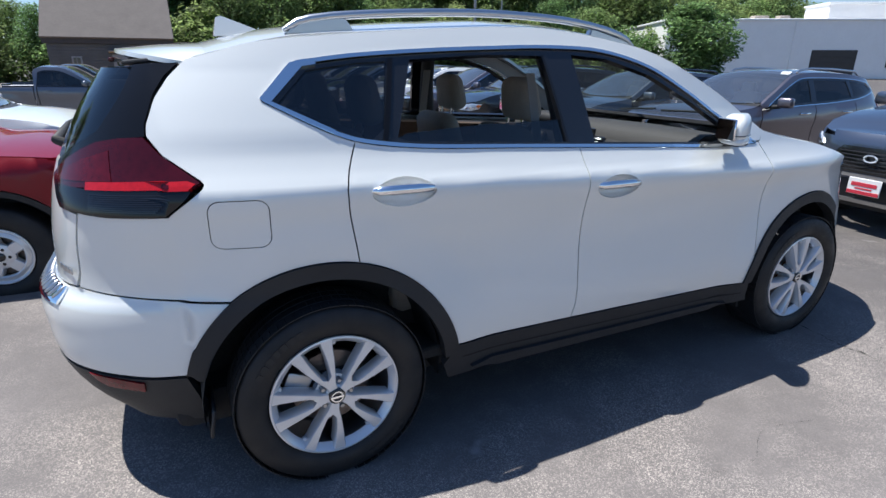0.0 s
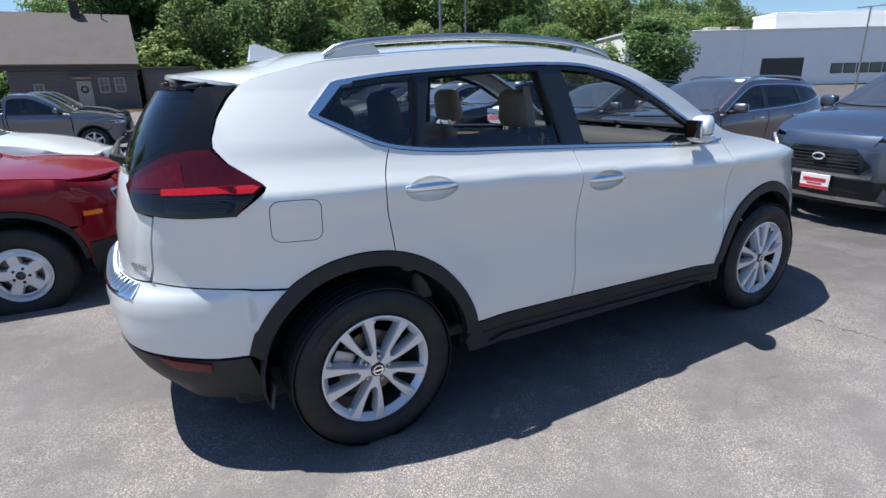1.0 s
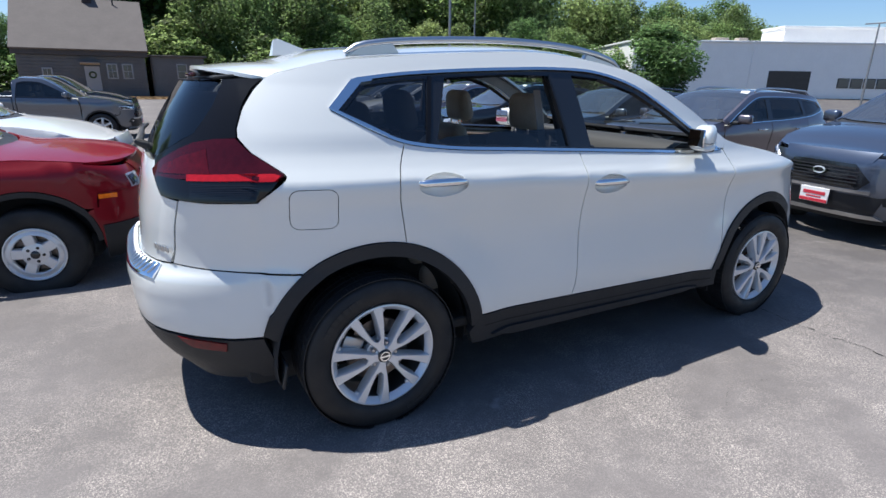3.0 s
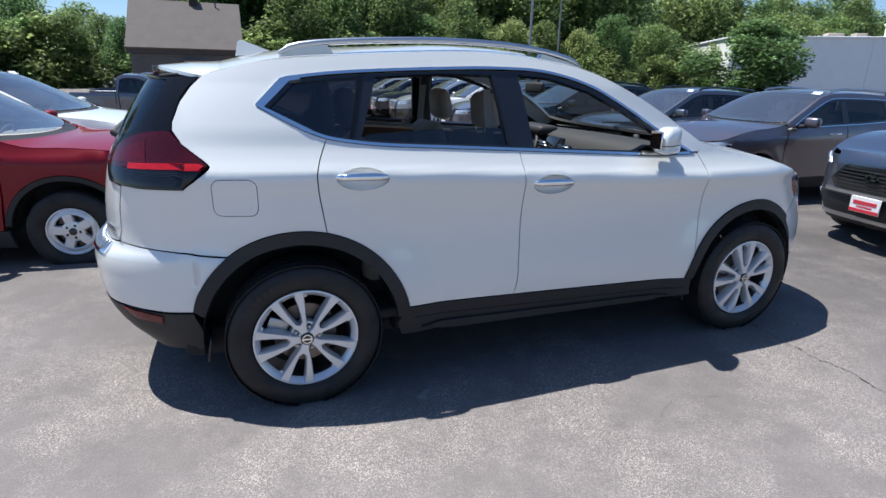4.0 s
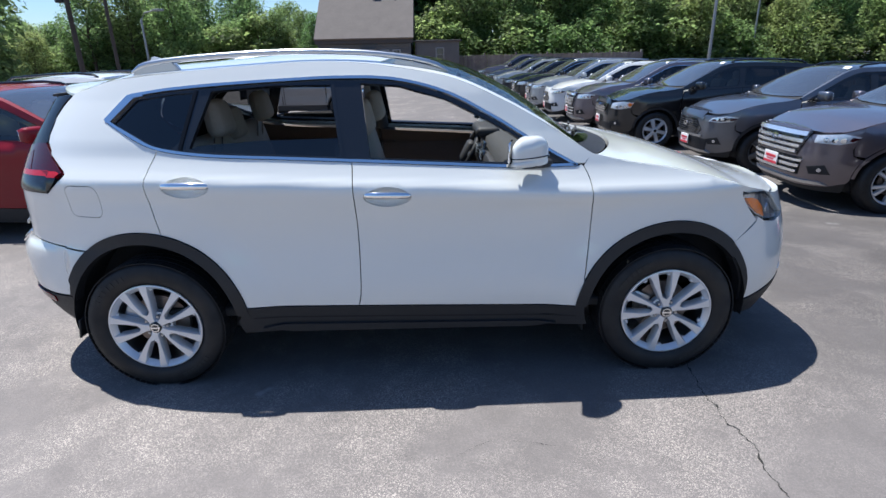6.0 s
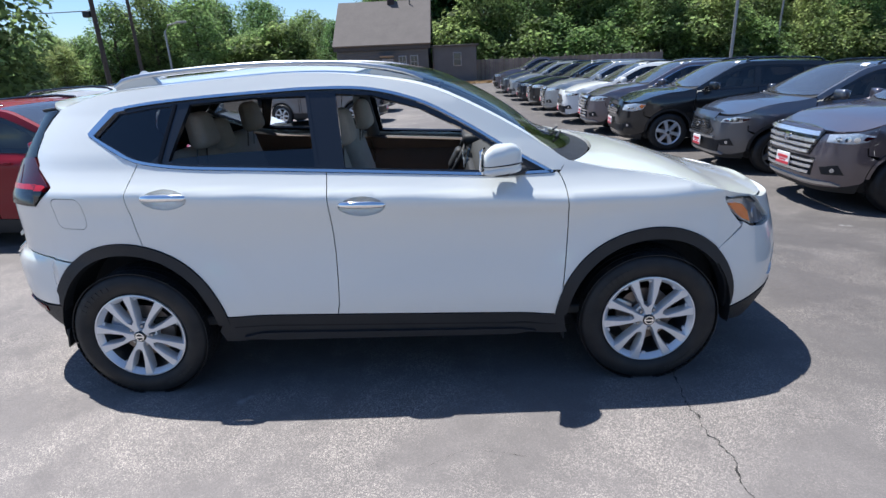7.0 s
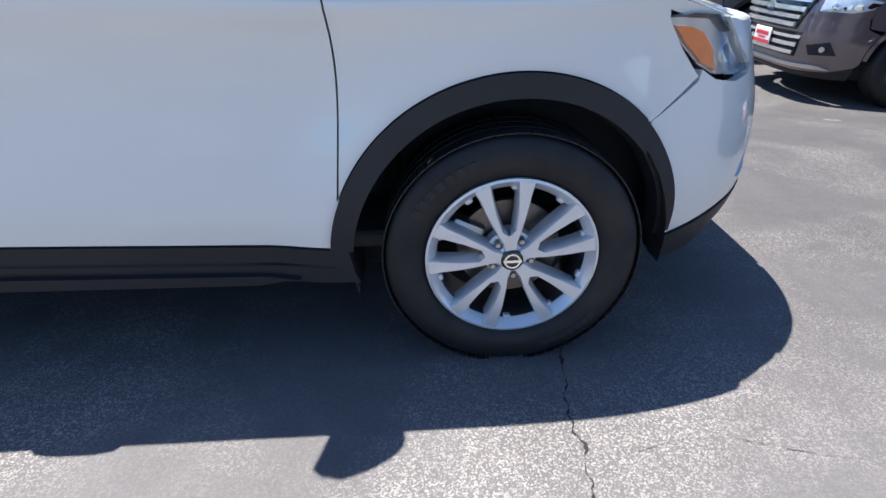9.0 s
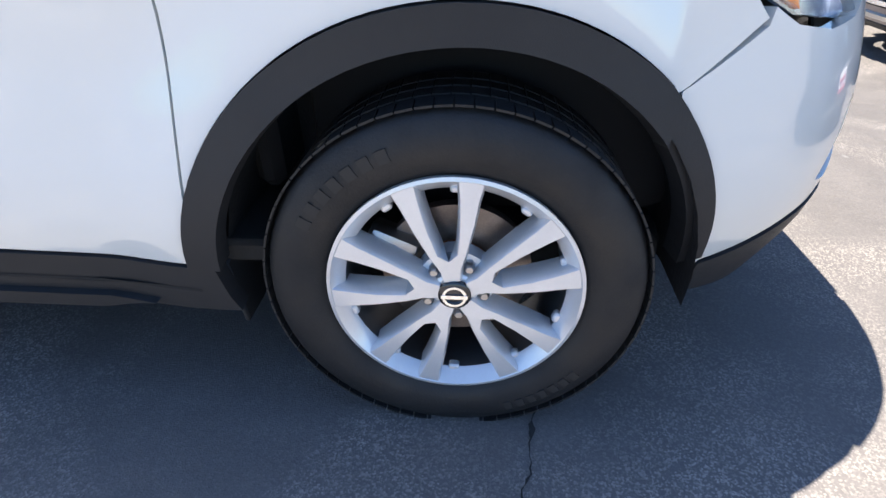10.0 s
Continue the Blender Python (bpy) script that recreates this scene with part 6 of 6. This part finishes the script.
    part("awning", box((1.1, 0.5, 0.07), (-3.2, -0.28, 2.15), 0.02, 1, (-10, 0, 0)), material("tan_awning", (0.30, 0.25, 0.20), 0.8), house)
    shed = thing("shed", "grey board shed with a flat roof beside the house", "shed", pose(0.45, 42, 0))
    part("wall", box((3.4, 5, 2.75), (1.75, 2.6, 1.375), 0.02, 1), siding, shed)
    part("roof", box((3.7, 5.4, 0.12), (1.78, 2.6, 2.82), 0.02, 1, (1.5, 0, 0)), fascia, shed)
    win = part("window", box((0.66, 0.08, 1.02), (1.95, 0.08, 1.75), 0.01, 1), framing, shed)
    part("pane", box((0.52, 0.02, 0.42), (1.95, 0.03, 1.98), 0.004, 1), pane, win)
    part("pane", box((0.52, 0.02, 0.42), (1.95, 0.03, 1.52), 0.004, 1), pane, win)
    part("downpipe", tube([(0.08, 0.02, 0.1), (0.08, 0.02, 2.7)], 0.05, 8), fascia, shed)
    # fence
    wood = material("silvered_fence_wood", (0.19, 0.165, 0.15), 0.9, vary=0.25, scale=2.5, bump=0.3, bump_scale=30, per_object=0.2)
    fence = thing("fence", "silvered wooden board fence at the lot's edge", "fence", pose(0, 44, 0))
    for k in range(92):
        x = 3.5 + 0.17 * k
        part("board", box((0.155, 0.025, 1.62 + 0.05 * math.sin(k * 2.3)), (x, 0.02 * math.sin(k * 1.7), 0.82), 0.006, 1, (0, 0.4 * math.sin(k), 0)), wood, fence)
    for k in range(7):
        part("post", box((0.12, 0.12, 1.8), (3.5 + 2.57 * k, 0.08, 0.9), 0.01, 1), wood, fence)
    for z in (0.4, 1.3):
        part("fence_rail", box((15.6, 0.05, 0.10), (11.2, 0.05, z), 0.006, 1), wood, fence)


def build_hall():
    wall_paint = material("off_white_rendered_wall", (0.84, 0.82, 0.79), 0.85, vary=0.05, scale=0.5, bump=0.15, bump_scale=8)
    trim = material("white_metal_coping", (0.78, 0.78, 0.77), 0.5)
    dark = material("dark_opening", (0.04, 0.035, 0.032), 0.5, vary=0.2, scale=2)
    pane = material("hall_window_glass", (0.05, 0.06, 0.07), 0.1, spec=0.8)
    hall = thing("commercial_building", "low off-white commercial building with flat roof", "building", pose(88, 23.2, 0, 0, 0, 60.3))
    part("wall", box((28, 74, 6.0), (14, 7, 3.0), 0.03, 1), wall_paint, hall)
    part("coping", box((28.3, 74.3, 0.22), (14, 7, 6.08), 0.03, 1), trim, hall)
    part("upper_storey", box((5, 45, 1.9), (6.5, 2.5, 7.1), 0.03, 1), wall_paint, hall)
    part("upper_coping", box((5.3, 45.3, 0.2), (6.5, 2.5, 8.1), 0.03, 1), trim, hall)
    part("pilaster", box((0.12, 0.10, 6.0), (-0.05, 30.4, 3.0), 0.01, 1), wall_paint, hall)
    part("garage_door", box((0.10, 4.8, 3.0), (-0.02, 25.8, 1.5), 0.02, 1), dark, hall, "dark roller door")
    for k in range(4):
        part("door_rib", box((0.03, 4.6, 0.05), (-0.08, 25.8, 0.5 + 0.6 * k), 0.01, 1), dark, hall)
    for k in range(7):
        win = part("window", box((0.10, 1.35, 1.1), (-0.02, 19.5 - 1.5 * k, 1.75), 0.02, 1), dark, hall)
        part("pane", box((0.03, 1.2, 0.95), (-0.07, 19.5 - 1.5 * k, 1.75), 0.01, 1), pane, win)
    for y, w in ((33, 1.6), (30.5, 1.1)):
        part("roof_unit", box((1.2, w, 0.5), (3, y, 6.42), 0.05, 1), material("tan_roof_unit", (0.42, 0.36, 0.30), 0.7), hall)


def build_poles():
    timber = material("dark_utility_timber", (0.07, 0.055, 0.045), 0.9, vary=0.3, scale=3)
    steel = material("grey_galvanised_pole", (0.30, 0.30, 0.30), 0.5, metal=0.6, vary=0.1, scale=4)
    wire = material("black_cable", (0.02, 0.02, 0.02), 0.6)
    for x, y, r, high, mat, text in ((-21.6, 36, 0.17, 12, timber, "tall dark timber utility pole with cables"), (-19.2, 36, 0.12, 11, timber, "slender dark utility pole with sagging cables"), (20.6, 36, 0.11, 13, steel, "tall grey steel lamp pole"), (42, 17.4, 0.07, 5.4, steel, "thin steel lamp pole with a cross arm"), (31.5, 50, 0.10, 11, steel, "grey steel pole at the wood's edge")):
        p = thing("utility_pole", text, "pole", pose(x, y, 0), "poles round the lot")
        part("shaft", tube([(0, 0, 0), (0, 0, high)], [r, r * 0.7], 10), mat, p)
        if r > 0.15:
            part("lamp_box", box((0.5, 0.35, 0.4), (-0.45, 0, 5.55), 0.08, 2), wire, p)
            part("bracket", tube([(0, 0, 5.7), (-0.9, 0, 5.75)], 0.04, 6), wire, p)
            part("cross_arm", box((2.2, 0.12, 0.12), (0, 0, 10.8), 0.01, 1), mat, p)
        if x > 40:
            part("cross_arm", box((0.1, 1.6, 0.08), (0, 0, 5.4), 0.01, 1), mat, p)
    for k, (a, b, sag) in enumerate((((-21.6, 36, 6.75), (-70, 30, 7.2), 0.5), ((-21.6, 36, 5.75), (-70, 30, 6.2), 0.4), ((-21.6, 36, 8.8), (-19.2, 36, 5.2), 0.6), ((-19.2, 36, 9.0), (-16.8, 38, 5.6), 0.5))):
        line = [tuple(Vector(a).lerp(Vector(b), t) - Vector((0, 0, sag * 4 * t * (1 - t)))) for t in np.linspace(0, 1, 12)]
        tagged(part("overhead_cable", tube(line, 0.03, 5), wire), "black overhead cable between poles", "cable", "overhead cables")
    lamp = thing("street_lamp", "grey street lamp with a curved arm", "lamp", pose(-17.6, 37, 0))
    part("shaft", tube([(0, 0, 0), (0, 0, 4.3), (0.3, 0, 4.75), (1.0, 0, 4.9)], [0.08, 0.07, 0.05, 0.04], 8), steel, lamp)
    part("lamp_head", box((0.7, 0.28, 0.14), (1.25, 0, 4.9), 0.05, 2), steel, lamp)


def leaf_material(name, colour):
    m = bpy.data.materials.new(name)
    m.use_nodes = True
    t = m.node_tree
    b = t.nodes["Principled BSDF"]
    geo = node(t, "NewGeometry")
    hue = node(t, "HueSaturation")
    hue.inputs["Color"].default_value = (*colour, 1)
    for key, lo, hi in (("Value", 0.45, 1.75),):
        r = node(t, "MapRange")
        r.inputs["To Min"].default_value, r.inputs["To Max"].default_value = lo, hi
        t.links.new(geo.outputs["Random Per Island"], r.inputs["Value"]), t.links.new(r.outputs[0], hue.inputs[key])
    info = node(t, "ObjectInfo")
    r = node(t, "MapRange")
    r.inputs["To Min"].default_value, r.inputs["To Max"].default_value = 0.475, 0.515
    t.links.new(info.outputs["Random"], r.inputs["Value"]), t.links.new(r.outputs[0], hue.inputs["Hue"])
    t.links.new(hue.outputs[0], b.inputs["Base Color"])
    b.inputs["Roughness"].default_value, b.inputs["Specular IOR Level"].default_value = 0.55, 0.3
    through_light = node(t, "BsdfTranslucent")
    t.links.new(hue.outputs[0], through_light.inputs[0])
    mix = node(t, "MixShader")
    mix.inputs[0].default_value = 0.72
    t.links.new(b.outputs[0], mix.inputs[1]), t.links.new(through_light.outputs[0], mix.inputs[2])
    t.links.new(mix.outputs[0], t.nodes["Material Output"].inputs[0])
    return m


LEAF = [leaf_material("maple_leaves", (0.190, 0.262, 0.092)), leaf_material("oak_leaves", (0.150, 0.222, 0.080)), leaf_material("light_leaves", (0.222, 0.290, 0.105))]
BARK = material("grey_brown_bark", (0.085, 0.065, 0.05), 0.95, vary=0.35, scale=4, bump=0.5, bump_scale=14)


def build_tree(seed, high, spread, leaves, size, mat, bare=0.22, name="tree", label="leafy green tree at the edge of the lot"):
    """A trunk with limbs and a crown of leaf clumps on lobes round the limbs' ends."""
    rng = np.random.RandomState(seed)
    tree = thing(name, label, "tree")
    wood = bmesh.new()
    top = high * 0.8
    trunk = [(0.25 * math.sin(k * 1.3 + seed) * k / 5, 0.2 * math.cos(k * 1.7 + seed) * k / 5, top * k / 6) for k in range(7)]
    add_tube(wood, trunk, [0.020 * high * (1 - 0.13 * k) for k in range(7)], 8)
    lobes = []
    n = 13
    for k in range(n):
        h = high * (bare + (0.93 - bare) * (k + 0.5) / n)
        a = k * 2.4 + rng.rand()
        prof = math.sin(math.pi * min(1, (h / high - bare) / (1 - bare) * 0.86 + 0.14)) ** 0.7
        reach = spread * (0.35 + 0.65 * rng.rand()) * prof
        end = (reach * math.cos(a), reach * math.sin(a), h)
        start = (0, 0, h * 0.72)
        mid = ((start[0] + end[0]) / 2, (start[1] + end[1]) / 2, (start[2] + end[2]) / 2 - 0.1)
        add_tube(wood, [start, mid, end], [0.007 * high, 0.005 * high, 0.002 * high], 5)
        lobes.append((end, spread * (0.34 + 0.22 * rng.rand()) * (0.65 + 0.5 * prof)))
    lobes.append(((0, 0, high * 0.9), spread * 0.42))
    bmesh.ops.recalc_face_normals(wood, faces=wood.faces)
    part("trunk", smooth(wood, 60), BARK, tree)
    weight = np.array([r for _, r in lobes]) ** 2
    pick = rng.choice(len(lobes), leaves, p=weight / weight.sum())
    way = rng.randn(leaves, 3)
    way /= np.linalg.norm(way, axis=1, keepdims=True)
    dist = rng.rand(leaves, 1) ** 0.28 * (0.82 + 0.36 * rng.rand(leaves, 1))
    centre = np.array([lobes[k][0] for k in pick]) + way * dist * np.array([[lobes[k][1]] for k in pick]) * (1, 1, 0.85)
    nor = way * 0.45 + rng.randn(leaves, 3) * 0.5 + (0, 0, 0.75)
    nor /= np.linalg.norm(nor, axis=1, keepdims=True)
    u = np.cross(nor, rng.randn(leaves, 3))
    u /= np.linalg.norm(u, axis=1, keepdims=True)
    v = np.cross(nor, u)
    s = size * (0.5 + rng.rand(leaves, 1))
    quad = np.stack([centre + u * s, centre + v * s * 0.6 + nor * s * 0.12, centre - u * s, centre - v * s * 0.6 + nor * s * 0.12], 1).reshape(-1, 3)
    part("crown", (quad, [(4 * k, 4 * k + 1, 4 * k + 2, 4 * k + 3) for k in range(leaves)]), mat, tree)
    return tree


def plant():
    kinds = [build_tree(3, 13, 4.4, 7600, 0.185, LEAF[0]), build_tree(7, 15, 4.8, 8200, 0.19, LEAF[1]), build_tree(11, 11, 4.0, 6800, 0.175, LEAF[2]), build_tree(19, 14, 4.2, 7600, 0.185, LEAF[1]), build_tree(23, 8, 3.6, 3800, 0.21, LEAF[0], 0.08)]
    rng = np.random.RandomState(2)
    spots = []
    for row, (y0, step) in enumerate(((52, 4.4), (61, 5.2), (68, 5.5))):
        for x in np.arange(-70, 125, step):
            y = y0 + rng.uniform(-1.5, 1.5) + max(0, (x - 40) * 0.15)
            low = x < -7
            if low:
                scale = (0.52 + 0.16 * rng.rand()) * (1.0 + 0.1 * row) * (0.98 if -32 < x < -18 else 0.80)
                if x > -14:
                    scale *= 0.80
            else:
                scale = (1.05 + 0.25 * rng.rand() + 0.08 * row) if row else rng.uniform(0.48, 0.72)
                if x > 75:
                    scale *= 0.85
            u, v = (x - 88) * 0.495 + (y - 23.2) * 0.869, -(x - 88) * 0.869 + (y - 23.2) * 0.495
            if -5 < u < 33 and -35 < v < 50:
                continue
            spots.append((x + rng.uniform(-1, 1), y, scale, int(rng.randint(0, 4))))
    for k, v in enumerate(np.arange(55, 14, -4.3)):
        u = 37 + 3 * rng.rand()
        spots.append((88 + 0.495 * u - 0.869 * v, 23.2 + 0.869 * u + 0.495 * v, 1.25 - 0.06 * k, k % 4))
    first = {}
    for x, y, s, k in spots:
        m = pose(x, y, -0.2, 0, 0, rng.uniform(0, 360)) @ Matrix.Diagonal((s, s, s * rng.uniform(0.92, 1.1), 1))
        if k not in first:
            first[k] = True
            kinds[k].matrix_basis = m
            tagged(kinds[k], group="trees behind the lot")
        else:
            t = copy_thing(kinds[k], Matrix())
            t.matrix_basis = m
    # undergrowth along the wood's edge
    kinds[4].matrix_basis = pose(4, 49, -0.6) @ Matrix.Diagonal((0.6, 0.6, 0.6, 1))
    tagged(kinds[4], "leafy green shrub at the wood's edge", "shrub", "shrubs behind the fence")
    for x in np.arange(-62, 62, 2.3):
        t = copy_thing(kinds[4], Matrix())
        s = rng.uniform(0.5, 0.85)
        t.matrix_basis = pose(x + rng.uniform(-1, 1), 49.5 + rng.uniform(-1, 2.5) + (4 if x < -7 else 0), -1.0, 0, 0, rng.uniform(0, 360)) @ Matrix.Diagonal((s * 1.2, s * 1.2, s, 1))
    lone = build_tree(31, 6.4, 3.0, 15000, 0.13, LEAF[1], 0.03, "round_tree", "round bright green tree before the building")
    lone.matrix_basis = pose(38.0, 31.5, 0) @ Matrix.Diagonal((1.30, 1.30, 0.92, 1))
    near = build_tree(41, 11.0, 4.0, 8000, 0.17, LEAF[1], 0.12, "maple_tree", "dark green maple tree beside the lot")
    near.matrix_basis = pose(-20.6, 24.5, 0)
    # dry grass before the fence and the house
    hay = material("dry_grass", (0.30, 0.21, 0.10), 0.95, vary=0.4, scale=2)
    n = 5200
    p = np.stack([rng.uniform(-7.5, 17, n), rng.uniform(38.5, 41.7, n) + 0.0], 1)
    base = np.stack([p[:, 0], p[:, 1], lot_height(p[:, 0], p[:, 1])], 1)
    lean = rng.randn(n, 2) * 0.07
    tip = base + np.stack([lean[:, 0], lean[:, 1], rng.uniform(0.05, 0.16, n)], 1)
    side = np.stack([np.full(n, 0.06), rng.uniform(-0.03, 0.03, n), np.zeros(n)], 1)
    v = np.stack([base - side, base + side, tip], 1).reshape(-1, 3)
    tagged(part("grass", (v, [(3 * k, 3 * k + 1, 3 * k + 2) for k in range(n)]), hay), "dry tan grass along the house and fence", "grass", kind="stuff")
    strip = part("verge", ([(-8, 38.4, 0.03), (17.5, 38.4, 0.03), (17.5, 42.2, 0.06), (-8, 42.2, 0.06)], [(0, 1, 2, 3)]), material("sandy_verge", (0.33, 0.22, 0.12), 0.95, vary=0.3, scale=1.5))
    tagged(strip, "sandy tan verge before the house", "verge", kind="structure")


build_ground()
build_house()
build_hall()
build_poles()
plant()
